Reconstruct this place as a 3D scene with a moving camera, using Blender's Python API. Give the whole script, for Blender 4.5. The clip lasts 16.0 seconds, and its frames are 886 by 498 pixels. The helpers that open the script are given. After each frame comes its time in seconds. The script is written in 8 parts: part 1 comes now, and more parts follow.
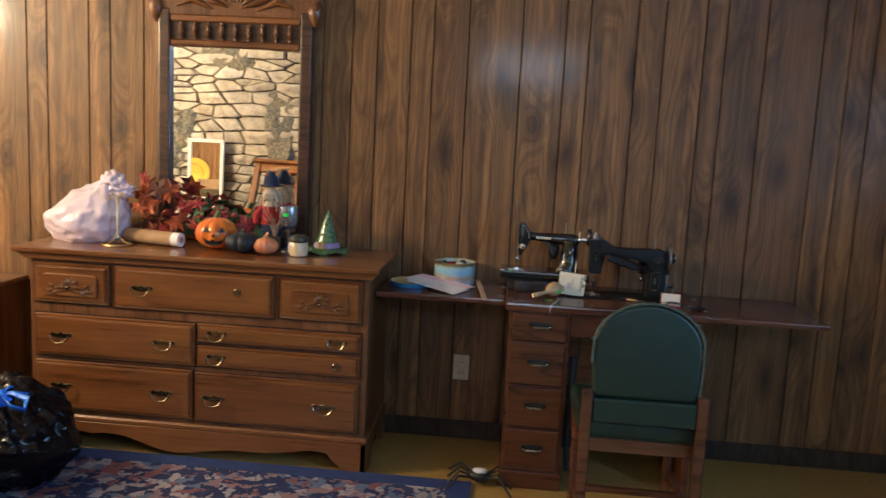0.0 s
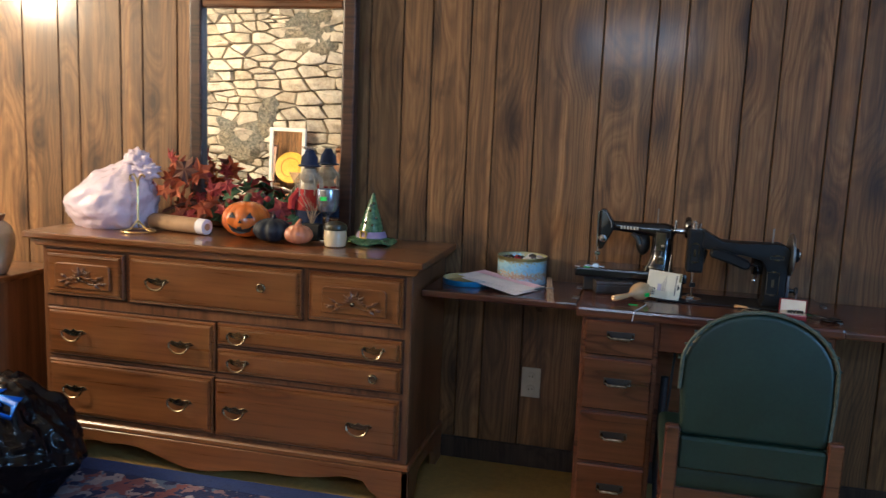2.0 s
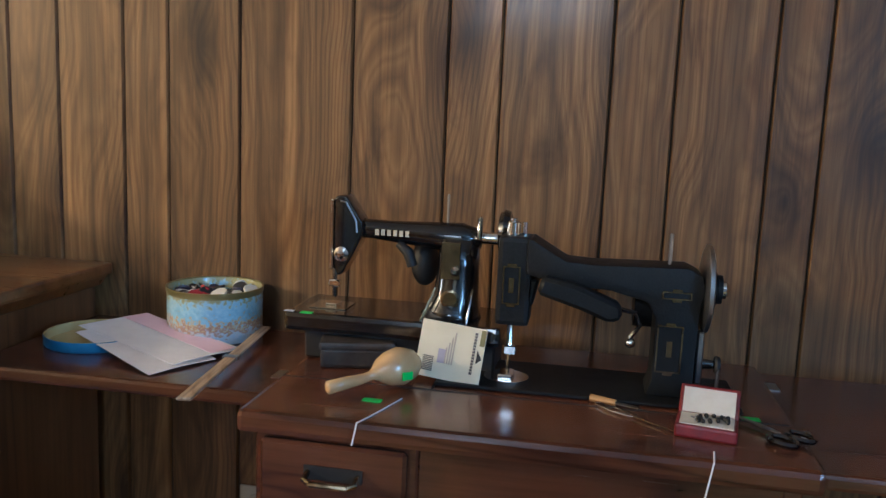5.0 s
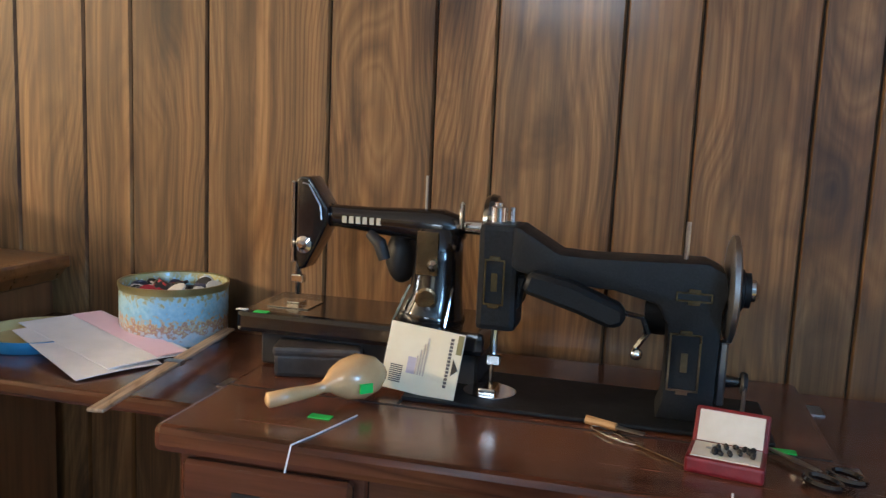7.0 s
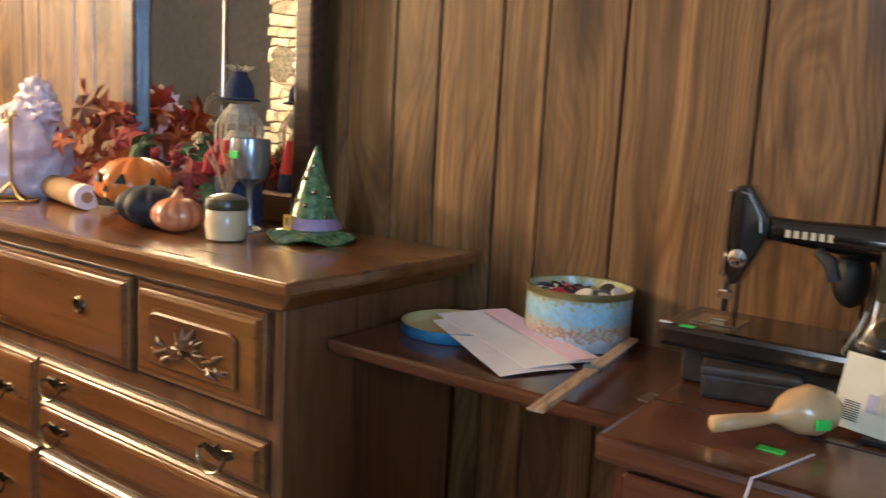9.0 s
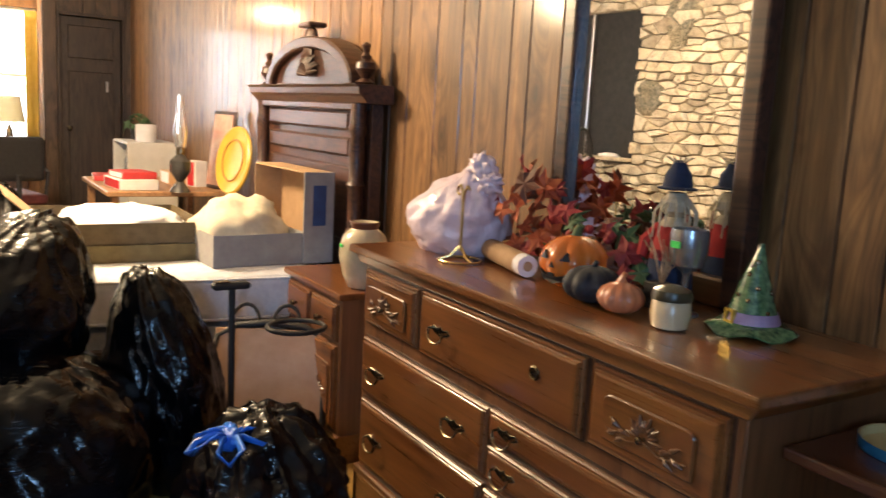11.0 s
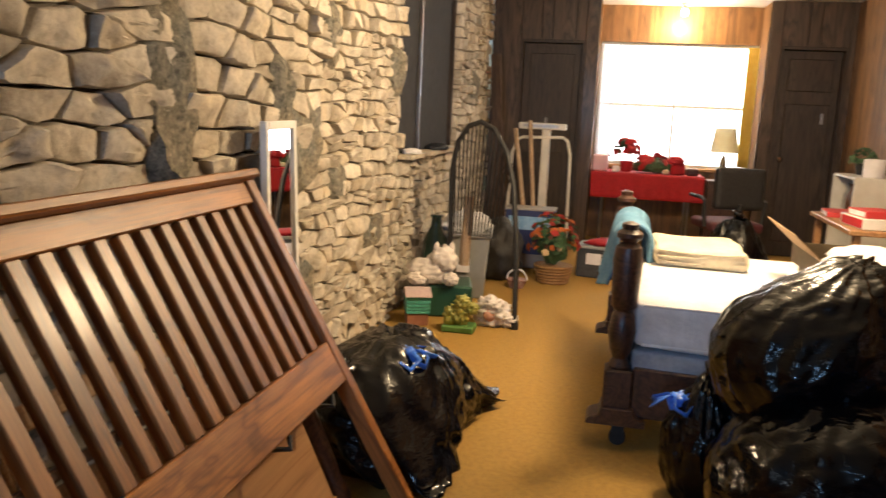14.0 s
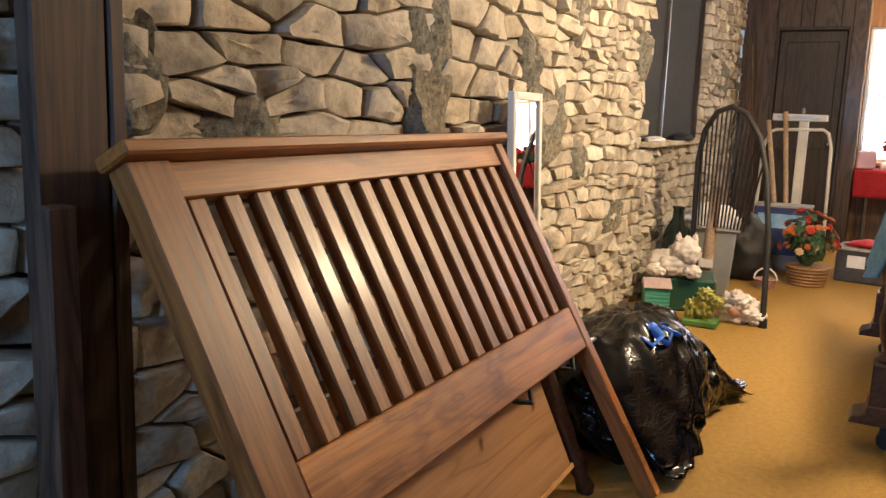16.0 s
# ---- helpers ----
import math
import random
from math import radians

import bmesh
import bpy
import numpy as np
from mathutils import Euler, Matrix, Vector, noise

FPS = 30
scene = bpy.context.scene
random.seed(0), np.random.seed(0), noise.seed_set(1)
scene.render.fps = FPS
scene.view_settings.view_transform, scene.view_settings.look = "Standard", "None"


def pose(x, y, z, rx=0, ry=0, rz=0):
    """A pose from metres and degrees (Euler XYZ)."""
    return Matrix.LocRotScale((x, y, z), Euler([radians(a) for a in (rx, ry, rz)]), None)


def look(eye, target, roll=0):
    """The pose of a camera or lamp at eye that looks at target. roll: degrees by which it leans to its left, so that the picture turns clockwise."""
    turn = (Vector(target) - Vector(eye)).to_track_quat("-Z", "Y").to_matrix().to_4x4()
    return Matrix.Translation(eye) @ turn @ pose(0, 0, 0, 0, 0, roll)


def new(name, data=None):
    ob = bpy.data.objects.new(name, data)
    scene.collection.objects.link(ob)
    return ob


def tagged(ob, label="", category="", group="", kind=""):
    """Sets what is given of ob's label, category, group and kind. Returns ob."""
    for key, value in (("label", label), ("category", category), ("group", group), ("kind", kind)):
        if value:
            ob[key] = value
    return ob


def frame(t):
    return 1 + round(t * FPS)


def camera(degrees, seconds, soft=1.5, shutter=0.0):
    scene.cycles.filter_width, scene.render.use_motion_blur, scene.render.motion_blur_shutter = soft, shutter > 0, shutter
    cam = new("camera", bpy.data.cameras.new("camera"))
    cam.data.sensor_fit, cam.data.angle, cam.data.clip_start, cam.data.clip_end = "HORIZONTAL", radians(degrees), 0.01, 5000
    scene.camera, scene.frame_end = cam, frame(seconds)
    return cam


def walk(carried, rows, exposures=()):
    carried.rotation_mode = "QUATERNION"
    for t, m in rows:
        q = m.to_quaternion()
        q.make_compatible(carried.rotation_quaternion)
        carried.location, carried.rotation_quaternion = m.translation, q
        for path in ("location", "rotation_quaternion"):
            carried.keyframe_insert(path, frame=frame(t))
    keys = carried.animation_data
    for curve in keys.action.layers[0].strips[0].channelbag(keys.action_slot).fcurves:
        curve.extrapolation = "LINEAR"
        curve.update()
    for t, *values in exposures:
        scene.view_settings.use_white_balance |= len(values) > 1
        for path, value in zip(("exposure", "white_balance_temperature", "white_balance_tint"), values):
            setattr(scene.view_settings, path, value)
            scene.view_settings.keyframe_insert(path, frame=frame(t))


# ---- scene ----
# ---- camera and walk ----
cam = camera(56.9, 16.0, soft=1.35, shutter=0.35)
METRES, EYE, TILT, LEAN, TURN = 3.6, 1.395, 0.0, 0.0, 5.0
ROWS = [
    (0.0, 0.0, 0.0, 0.0, 0.42, -8.27, -2.9),
    (0.5, 0.0041, 0.0209, 0.0018, 5.34, -8.4, -2.96),
    (1.0, 0.0172, 0.0569, -0.0019, 8.85, -8.51, -2.87),
    (1.5, 0.0384, 0.1146, -0.0169, 9.92, -8.66, -2.58),
    (2.0, 0.0542, 0.1598, -0.0302, 8.72, -8.56, -2.36),
    (2.5, 0.0714, 0.2254, -0.0413, 7.05, -8.6, -2.22),
    (3.0, 0.0975, 0.2938, -0.0476, 6.13, -8.56, -2.14),
    (3.5, 0.1368, 0.3599, -0.0604, 5.67, -8.45, -2.13),
    (4.0, 0.1566, 0.4247, -0.0647, 5.44, -8.47, -2.3),
    (4.5, 0.1656, 0.508, -0.0651, 5.52, -8.6, -2.35),
    (7.0, 0.1973, 0.6207, -0.081, 9.17, -8.1, -2.55),
    (7.5, 0.1897, 0.6263, -0.0832, 12.26, -8.19, -2.67),
    (8.0, 0.1768, 0.6278, -0.0854, 17.44, -8.42, -2.86),
    (8.5, 0.1621, 0.6239, -0.0858, 24.15, -8.58, -2.98),
    (9.0, 0.1503, 0.6172, -0.0842, 30.94, -8.72, -3.09),
    (9.5, 0.1412, 0.6074, -0.0788, 37.41, -8.9, -3.16),
    (12.0, 0.1059, 0.4949, -0.0191, 65.26, -9.38, -3.08),
    (12.5, 0.099, 0.4631, -0.0171, 72.15, -9.49, -3.01),
    (13.0, 0.0932, 0.4376, -0.019, 80.13, -9.62, -2.92),
    (13.5, 0.0888, 0.4179, -0.0245, 88.91, -9.78, -2.77),
    (14.0, 0.092, 0.4122, -0.0279, 97.01, -9.81, -2.6),
    (14.5, 0.0968, 0.4082, -0.0339, 103.19, -9.83, -2.48),
    (15.0, 0.0971, 0.4044, -0.0433, 107.66, -9.81, -2.31),
    (15.5, 0.0955, 0.4012, -0.0576, 110.89, -9.75, -2.14),
    (16.0, 0.0972, 0.402, -0.0692, 113.11, -9.68, -1.94),
]
EXPO = [(0.0, 0.95, 5850, 8), (1.5, 0.95, 5450, 8), (3.0, 0.95, 5400, 6), (4.5, 1.2, 5500, 6), (7.0, 1.62, 5950, 7), (8.5, 1.5, 6350, 9), (9.5, 1.4, 6600, 10), (12.0, 0.4, 6100, 10), (13.5, 0.28, 6500, 10), (16.0, 0.5, 6000, 10)]
walk(cam, [(t, pose(0, 0, EYE, TILT, LEAN, TURN) @ pose(METRES * x, METRES * y, METRES * z, 90 + pitch, roll, yaw)) for t, x, y, z, yaw, pitch, roll in ROWS], EXPO)

# ---- world and lights ----
world = bpy.data.worlds.new("sky")
scene.world = world
world.use_nodes = True
wn = world.node_tree.nodes
sky = wn.new("ShaderNodeTexSky")
sky.sky_type, sky.sun_disc = "NISHITA", False
sky.sun_elevation, sky.sun_rotation = radians(48), radians(200)
world.node_tree.links.new(sky.outputs[0], wn["Background"].inputs[0])
wn["Background"].inputs[1].default_value = 0.05


def lamp(name, kind, m, power, colour, **more):
    data = bpy.data.lights.new(name, kind)
    data.energy, data.color = power, colour
    for key, value in more.items():
        if key == "size":
            data.size = value
        elif key == "size_y":
            data.shape, data.size_y = "RECTANGLE", value
        elif key == "radius":
            data.shadow_soft_size = value
        elif key == "angle":
            data.angle = value
    ob = new(name, data)
    ob.matrix_world = m
    return ob


WARM = (1.0, 0.73, 0.43)
lamp("sunlight", "SUN", look((0, 0, 9), (1.5, 4.0, 0)), 0.3, (1.0, 0.95, 0.87), angle=radians(6))
lamp("bulb_ceiling", "POINT", pose(-3.65, 2.0, 2.02), 150, WARM, radius=0.16)
lamp("bulb_alcove", "POINT", pose(-8.42, 2.06, 2.22), 46, WARM, radius=0.05)
lamp("window_daylight", "AREA", look((-8.86, 2.05, 1.45), (0, 2.05, 1.2)), 14, (0.93, 0.97, 1.0), size=1.45, size_y=1.1)
# daylight added from an assumed, unseen doorway, aimed low across the room
lamp("assumed_doorway_daylight", "AREA", look((0.04, -0.14, 1.98), (0.0, 3.0, 0.2)), 4.4, (0.76, 0.87, 1.0), size=0.8, size_y=0.26)
lamp("east_daylight", "AREA", look((2.66, 0.75, 1.5), (-0.5, -0.9, 1.2)), 48, (0.33, 0.61, 1.0), size=0.7, size_y=1.0)

# ---- materials ----
def material(name, base=(0.5, 0.5, 0.5), rough=0.6, metal=0.0, coat=0.0, transmission=0.0, emit=0.0):
    m = bpy.data.materials.new(name)
    m.use_nodes = True
    b = m.node_tree.nodes["Principled BSDF"]
    b.inputs["Base Color"].default_value = (*base, 1)
    b.inputs["Roughness"].default_value = rough
    b.inputs["Metallic"].default_value = metal
    b.inputs["Coat Weight"].default_value = coat
    b.inputs["Coat Roughness"].default_value = 0.17
    b.inputs["Transmission Weight"].default_value = transmission
    if emit:
        b.inputs["Emission Color"].default_value = (*base, 1)
        b.inputs["Emission Strength"].default_value = emit
    return m


def nd(m, kind, **values):
    n = m.node_tree.nodes.new("ShaderNode" + kind)
    for key, value in values.items():
        n.inputs[key.replace("_", " ")].default_value = value
    return n


def wire(m, a, out, b, inp):
    m.node_tree.links.new(a.outputs[out], b.inputs[inp])


def coords(m, scale=(1, 1, 1), random_shift=0.0, turn=(0, 0, 0)):
    tc, mp = nd(m, "TexCoord"), nd(m, "Mapping", Scale=scale, Rotation=turn)
    if random_shift:
        oi, mul = nd(m, "ObjectInfo"), nd(m, "VectorMath")
        mul.operation = "SCALE"
        comb = nd(m, "CombineXYZ")
        for k, f in enumerate((1.0, 0.37, 0.71)):
            f1 = nd(m, "Math")
            f1.operation = "MULTIPLY"
            f1.inputs[1].default_value = f * random_shift
            wire(m, oi, "Random", f1, 0)
            wire(m, f1, 0, comb, k)
        add = nd(m, "VectorMath")
        wire(m, tc, "Object", add, 0)
        wire(m, comb, 0, add, 1)
        wire(m, add, 0, mp, 0)
    else:
        wire(m, tc, "Object", mp, 0)
    return mp


def ramp(m, src, out, stops):
    r = nd(m, "ValToRGB")
    e = r.color_ramp.elements
    while len(e) < len(stops):
        e.new(0.5)
    for el, (p, c) in zip(e, stops):
        el.position, el.color = p, (*c, 1)
    wire(m, src, out, r, 0)
    return r


def bump(m, src, out, strength=0.3, dist=0.01):
    b = nd(m, "Bump", Strength=strength, Distance=dist)
    wire(m, src, out, b, "Height")
    wire(m, b, 0, m.node_tree.nodes["Principled BSDF"], "Normal")
    return b


def to_base(m, node, out=0):
    wire(m, node, out, m.node_tree.nodes["Principled BSDF"], "Base Color")


def to_rough(m, src, out, lo, hi):
    mr = nd(m, "MapRange")
    mr.inputs["To Min"].default_value, mr.inputs["To Max"].default_value = lo, hi
    wire(m, src, out, mr, 0)
    wire(m, mr, 0, m.node_tree.nodes["Principled BSDF"], "Roughness")


def mix(m, kind, fac, a, b):
    n = nd(m, "Mix")
    n.data_type, n.blend_type = "RGBA", kind
    for sock, v in ((0, fac), (6, a), (7, b)):
        if isinstance(v, tuple) and hasattr(v[0], "outputs"):
            wire(m, v[0], v[1], n, sock)
        else:
            n.inputs[sock].default_value = v if isinstance(v, (int, float)) else (*v, 1)
    return n


def wood(name, dark, mid, light, rough=0.4, axis=2, scale=1.0, coat=0.0, knots=False, shift=7.0, contrast=1.0, rings_n=9.0, staves=0.0):
    """Wood with grain that runs along one axis: fine fibres, broad figure and, at will, knots."""
    m = material(name, mid, rough, coat=coat)
    fine = [90 * scale] * 3
    fine[axis] = 3.0 * scale
    broad = [7.5 * scale] * 3
    broad[axis] = 0.85 * scale
    c1, c2 = coords(m, fine, shift), coords(m, broad, shift)
    n1 = nd(m, "TexNoise", Scale=1.0, Detail=6.0, Roughness=0.7)
    n2 = nd(m, "TexNoise", Scale=1.0, Detail=3.0, Roughness=0.55, Distortion=0.9)
    wire(m, c1, 0, n1, "Vector")
    wire(m, c2, 0, n2, "Vector")
    rings = nd(m, "Math")
    rings.operation = "MULTIPLY"
    rings.inputs[1].default_value = rings_n
    wire(m, n2, 0, rings, 0)
    if knots:
        kc = [3.1, 3.1, 3.1]
        kc[axis] = 1.1
        c4 = coords(m, kc, shift, (math.pi / 2, 0, 0))
        vo = nd(m, "TexVoronoi", Scale=1.0, Randomness=1.0)
        vo.voronoi_dimensions = "2D"
        wob = nd(m, "TexNoise", Scale=5.0, Detail=2.0)
        wire(m, c4, 0, wob, "Vector")
        va = mix(m, "ADD", 0.2, (c4, 0), (wob, 1))
        wire(m, va, 2, vo, "Vector")
        swirl = ramp(m, vo, "Distance", [(0.0, (1, 1, 1)), (0.12, (0.5, 0.5, 0.5)), (0.36, (0, 0, 0))])
        more = nd(m, "Math")
        more.operation = "MULTIPLY_ADD"
        more.inputs[1].default_value = 3.2
        wire(m, swirl, 0, more, 0)
        wire(m, rings, 0, more, 2)
        rings = more
    fr = nd(m, "Math")
    fr.operation = "PINGPONG"
    fr.inputs[1].default_value = 0.5
    wire(m, rings, 0, fr, 0)
    figure = ramp(m, fr, 0, [(0.0, dark), (0.1, mid), (0.5, light)])
    fibres = ramp(m, n1, 0, [(0.38, tuple(1 - contrast * 0.55 for _ in range(3))), (0.57, (1, 1, 1))])
    col = mix(m, "MULTIPLY", 0.85, (figure, 0), (fibres, 0))
    last = (col, 2)
    big = nd(m, "TexNoise", Scale=1.0, Detail=2.0)
    c3 = coords(m, [v * 0.45 for v in broad], shift)
    wire(m, c3, 0, big, "Vector")
    tone = ramp(m, big, 0, [(0.3, (0.72, 0.7, 0.68)), (0.7, (1.12, 1.1, 1.08))])
    last = (mix(m, "MULTIPLY", 0.9, last, (tone, 0)), 2)
    if staves:
        tc2, sep, com = nd(m, "TexCoord"), nd(m, "SeparateXYZ"), nd(m, "CombineXYZ")
        wire(m, tc2, "Object", sep, 0)
        wire(m, sep, "XYZ"[axis], com, 0)
        wire(m, sep, "XYZ"[0 if axis == 2 else 2], com, 1)
        br = nd(m, "TexBrick", Scale=1.0)
        br.inputs["Color1"].default_value, br.inputs["Color2"].default_value = (0.72, 0.68, 0.64, 1), (1.12, 1.12, 1.1, 1)
        br.inputs["Mortar Size"].default_value, br.inputs["Brick Width"].default_value, br.inputs["Row Height"].default_value = 0.0, 0.34, staves
        wire(m, com, 0, br, "Vector")
        last = (mix(m, "MULTIPLY", 0.8, last, (br, 0)), 2)
    if knots:
        spot = ramp(m, vo, "Distance", [(0.02, (0.14, 0.1, 0.08)), (0.05, (0.4, 0.34, 0.28)), (0.11, (1, 1, 1))])
        last = (mix(m, "MULTIPLY", 0.8, last, (spot, 0)), 2)
    wire(m, last[0], last[1], m.node_tree.nodes["Principled BSDF"], "Base Color")
    bump(m, n1, 0, 0.18, 0.002)
    to_rough(m, n1, 0, rough - 0.08, rough + 0.12)
    return m


def figured_panel(name, dark, mid, light, rough=0.52, coat=0.32):
    """Printed wood panelling: nested arches of grain up each board, straight grain at its edges, smoky knots."""
    m = material(name, mid, rough, coat=coat)
    m.node_tree.nodes["Principled BSDF"].inputs["Coat Roughness"].default_value = 0.15
    oi = nd(m, "ObjectInfo")

    def calc(op, a, b, c=0.0):
        n = nd(m, "Math")
        n.operation = op
        for k, v in enumerate((a, b, c)):
            if isinstance(v, tuple):
                wire(m, v[0], v[1], n, k)
            else:
                n.inputs[k].default_value = v
        return (n, 0)

    plain = coords(m, (1, 1, 1), 9.0)
    tc, sep = nd(m, "TexCoord"), nd(m, "SeparateXYZ")
    wire(m, tc, "Object", sep, 0)
    warp_c = coords(m, (5, 5, 2.2), 9.0)
    warp = nd(m, "TexNoise", Scale=1.0, Detail=2.0)
    wire(m, warp_c, 0, warp, "Vector")
    wob = calc("MULTIPLY_ADD", (warp, 0), 0.09, -0.045)
    rnd = (oi, "Random")
    centre = calc("MULTIPLY_ADD", rnd, 0.11, 0.02)
    off = calc("ADD", calc("SUBTRACT", (sep, "X"), centre), wob)
    bow = calc("MULTIPLY", calc("MULTIPLY", off, off), 420.0)
    lift = calc("MULTIPLY_ADD", rnd, 9.0, -4.5)
    rise = calc("MULTIPLY", (sep, "Z"), lift)
    big_c = coords(m, (3.2, 3.2, 1.0), 9.0)
    big = nd(m, "TexNoise", Scale=1.0, Detail=3.0, Roughness=0.5)
    wire(m, big_c, 0, big, "Vector")
    knot_c = coords(m, (3.4, 3.4, 1.5), 9.0, (math.pi / 2, 0, 0))
    vo = nd(m, "TexVoronoi", Scale=1.0, Randomness=1.0)
    vo.voronoi_dimensions = "2D"
    kw = mix(m, "ADD", 0.16, (knot_c, 0), (warp, 1))
    wire(m, kw, 2, vo, "Vector")
    near = ramp(m, vo, "Distance", [(0.0, (1, 1, 1)), (0.14, (0.45, 0.45, 0.45)), (0.34, (0, 0, 0))])
    total = calc("ADD", calc("ADD", bow, rise), calc("MULTIPLY_ADD", (big, 0), 7.0, calc("MULTIPLY", (near, 0), 3.4)))
    band = calc("PINGPONG", total, 0.5)
    figure = ramp(m, band[0], 0, [(0.0, dark), (0.2, mid), (0.36, light), (0.5, mid)])
    fine_c = coords(m, (150, 150, 3.5), 9.0)
    fine = nd(m, "TexNoise", Scale=1.0, Detail=5.0, Roughness=0.7)
    wire(m, fine_c, 0, fine, "Vector")
    fibres = ramp(m, fine, 0, [(0.36, (0.5, 0.47, 0.44)), (0.58, (1, 1, 1))])
    last = (mix(m, "MULTIPLY", 0.75, (figure, 0), (fibres, 0)), 2)
    streak_c = coords(m, (26, 26, 0.7), 9.0)
    streak = nd(m, "TexNoise", Scale=1.0, Detail=2.0)
    wire(m, streak_c, 0, streak, "Vector")
    tone = ramp(m, streak, 0, [(0.28, (0.5, 0.47, 0.44)), (0.48, (0.92, 0.92, 0.91)), (0.72, (1.42, 1.38, 1.32))])
    last = (mix(m, "MULTIPLY", 0.9, last, (tone, 0)), 2)
    board = ramp(m, oi, "Random", [(0.0, (0.78, 0.76, 0.73)), (0.5, (1.0, 1.0, 1.0)), (1.0, (1.2, 1.18, 1.14))])
    last = (mix(m, "MULTIPLY", 0.9, last, (board, 0)), 2)
    spot = ramp(m, vo, "Distance", [(0.01, (0.14, 0.1, 0.08)), (0.07, (0.4, 0.34, 0.29)), (0.19, (1, 1, 1))])
    last = (mix(m, "MULTIPLY", 0.85, last, (spot, 0)), 2)
    smoke_c = coords(m, (11, 11, 4.0), 9.0)
    smoke = nd(m, "TexNoise", Scale=1.0, Detail=4.0, Roughness=0.6, Distortion=0.6)
    wire(m, smoke_c, 0, smoke, "Vector")
    blotch = ramp(m, smoke, 0, [(0.3, (0.5, 0.46, 0.43)), (0.46, (1, 1, 1)), (0.7, (1.15, 1.14, 1.12))])
    last = (mix(m, "MULTIPLY", 0.85, last, (blotch, 0)), 2)
    wire(m, last[0], last[1], m.node_tree.nodes["Principled BSDF"], "Base Color")
    bump(m, fine, 0, 0.15, 0.002)
    to_rough(m, fine, 0, rough - 0.08, rough + 0.12)
    return m


def mottled(name, a, b, rough=0.7, scale=20.0, bumps=0.3, dist=0.004, shift=0.0, metal=0.0, coat=0.0, detail=5.0):
    """A plain surface with uneven colour and a fine relief."""
    m = material(name, a, rough, metal=metal, coat=coat)
    c = coords(m, (1, 1, 1), shift)
    n = nd(m, "TexNoise", Scale=scale, Detail=detail, Roughness=0.6)
    wire(m, c, 0, n, "Vector")
    n2 = nd(m, "TexNoise", Scale=scale * 0.17, Detail=2.0)
    wire(m, c, 0, n2, "Vector")
    r = ramp(m, n, 0, [(0.3, a), (0.7, b)])
    r2 = ramp(m, n2, 0, [(0.3, (0.8, 0.8, 0.8)), (0.7, (1.08, 1.08, 1.08))])
    to_base(m, mix(m, "MULTIPLY", 0.8, (r, 0), (r2, 0)), 2)
    if bumps:
        bump(m, n, 0, bumps, dist)
    to_rough(m, n2, 0, max(0.02, rough - 0.08), min(1.0, rough + 0.08))
    return m


PANEL = figured_panel("panelling", (0.155, 0.076, 0.027), (0.21, 0.106, 0.038), (0.262, 0.139, 0.053))
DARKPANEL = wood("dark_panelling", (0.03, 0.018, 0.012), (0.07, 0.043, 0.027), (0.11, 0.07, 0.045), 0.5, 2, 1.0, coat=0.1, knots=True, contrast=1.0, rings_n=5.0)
GROOVE = mottled("groove_brown", (0.018, 0.012, 0.009), (0.03, 0.02, 0.014), 0.7, 30)
DRESSER = wood("maple_stain", (0.108, 0.035, 0.009), (0.172, 0.06, 0.0155), (0.225, 0.086, 0.024), 0.28, 0, 0.8, coat=0.75, contrast=0.5, rings_n=3.0)
DRESSER.node_tree.nodes["Principled BSDF"].inputs["Coat Roughness"].default_value = 0.09
DRESSERV = wood("maple_stain_upright", (0.1, 0.04, 0.016), (0.17, 0.07, 0.027), (0.23, 0.1, 0.04), 0.33, 2, 0.8, coat=0.2, contrast=0.6, rings_n=3.5)
MAHOG = wood("mahogany_stain", (0.055, 0.018, 0.01), (0.112, 0.037, 0.019), (0.138, 0.048, 0.024), 0.22, 0, 0.8, coat=0.4, contrast=0.5, rings_n=5.0)
WALNUT = wood("dark_carved_wood", (0.022, 0.009, 0.006), (0.05, 0.02, 0.012), (0.085, 0.036, 0.02), 0.4, 0, 0.9, coat=0.12, contrast=0.6)
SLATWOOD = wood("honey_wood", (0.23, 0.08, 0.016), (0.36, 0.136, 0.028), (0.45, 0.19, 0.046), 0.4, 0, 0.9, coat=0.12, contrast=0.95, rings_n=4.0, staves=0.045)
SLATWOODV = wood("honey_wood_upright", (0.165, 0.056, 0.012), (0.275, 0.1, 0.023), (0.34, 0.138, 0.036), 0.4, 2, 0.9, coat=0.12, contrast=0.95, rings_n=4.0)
PLY = wood("plywood", (0.26, 0.13, 0.055), (0.36, 0.19, 0.085), (0.42, 0.235, 0.11), 0.45, 0, 0.6, contrast=0.4)
POSTWOOD = wood("rough_post", (0.028, 0.014, 0.009), (0.06, 0.032, 0.02), (0.1, 0.055, 0.034), 0.6, 2, 1.0)
DOORWOOD = wood("dark_door", (0.022, 0.014, 0.01), (0.042, 0.027, 0.019), (0.065, 0.043, 0.03), 0.5, 2, 1.0)
PALEWOOD = wood("pale_wood", (0.4, 0.2, 0.075), (0.52, 0.29, 0.12), (0.6, 0.36, 0.16), 0.28, 0, 2.0, coat=0.5, contrast=0.3)
STICKWOOD = wood("old_stick", (0.34, 0.22, 0.13), (0.48, 0.34, 0.22), (0.58, 0.43, 0.3), 0.6, 0, 2.0)
WHITE = mottled("white_paint", (0.74, 0.73, 0.7), (0.8, 0.79, 0.76), 0.6, 14, 0.08)
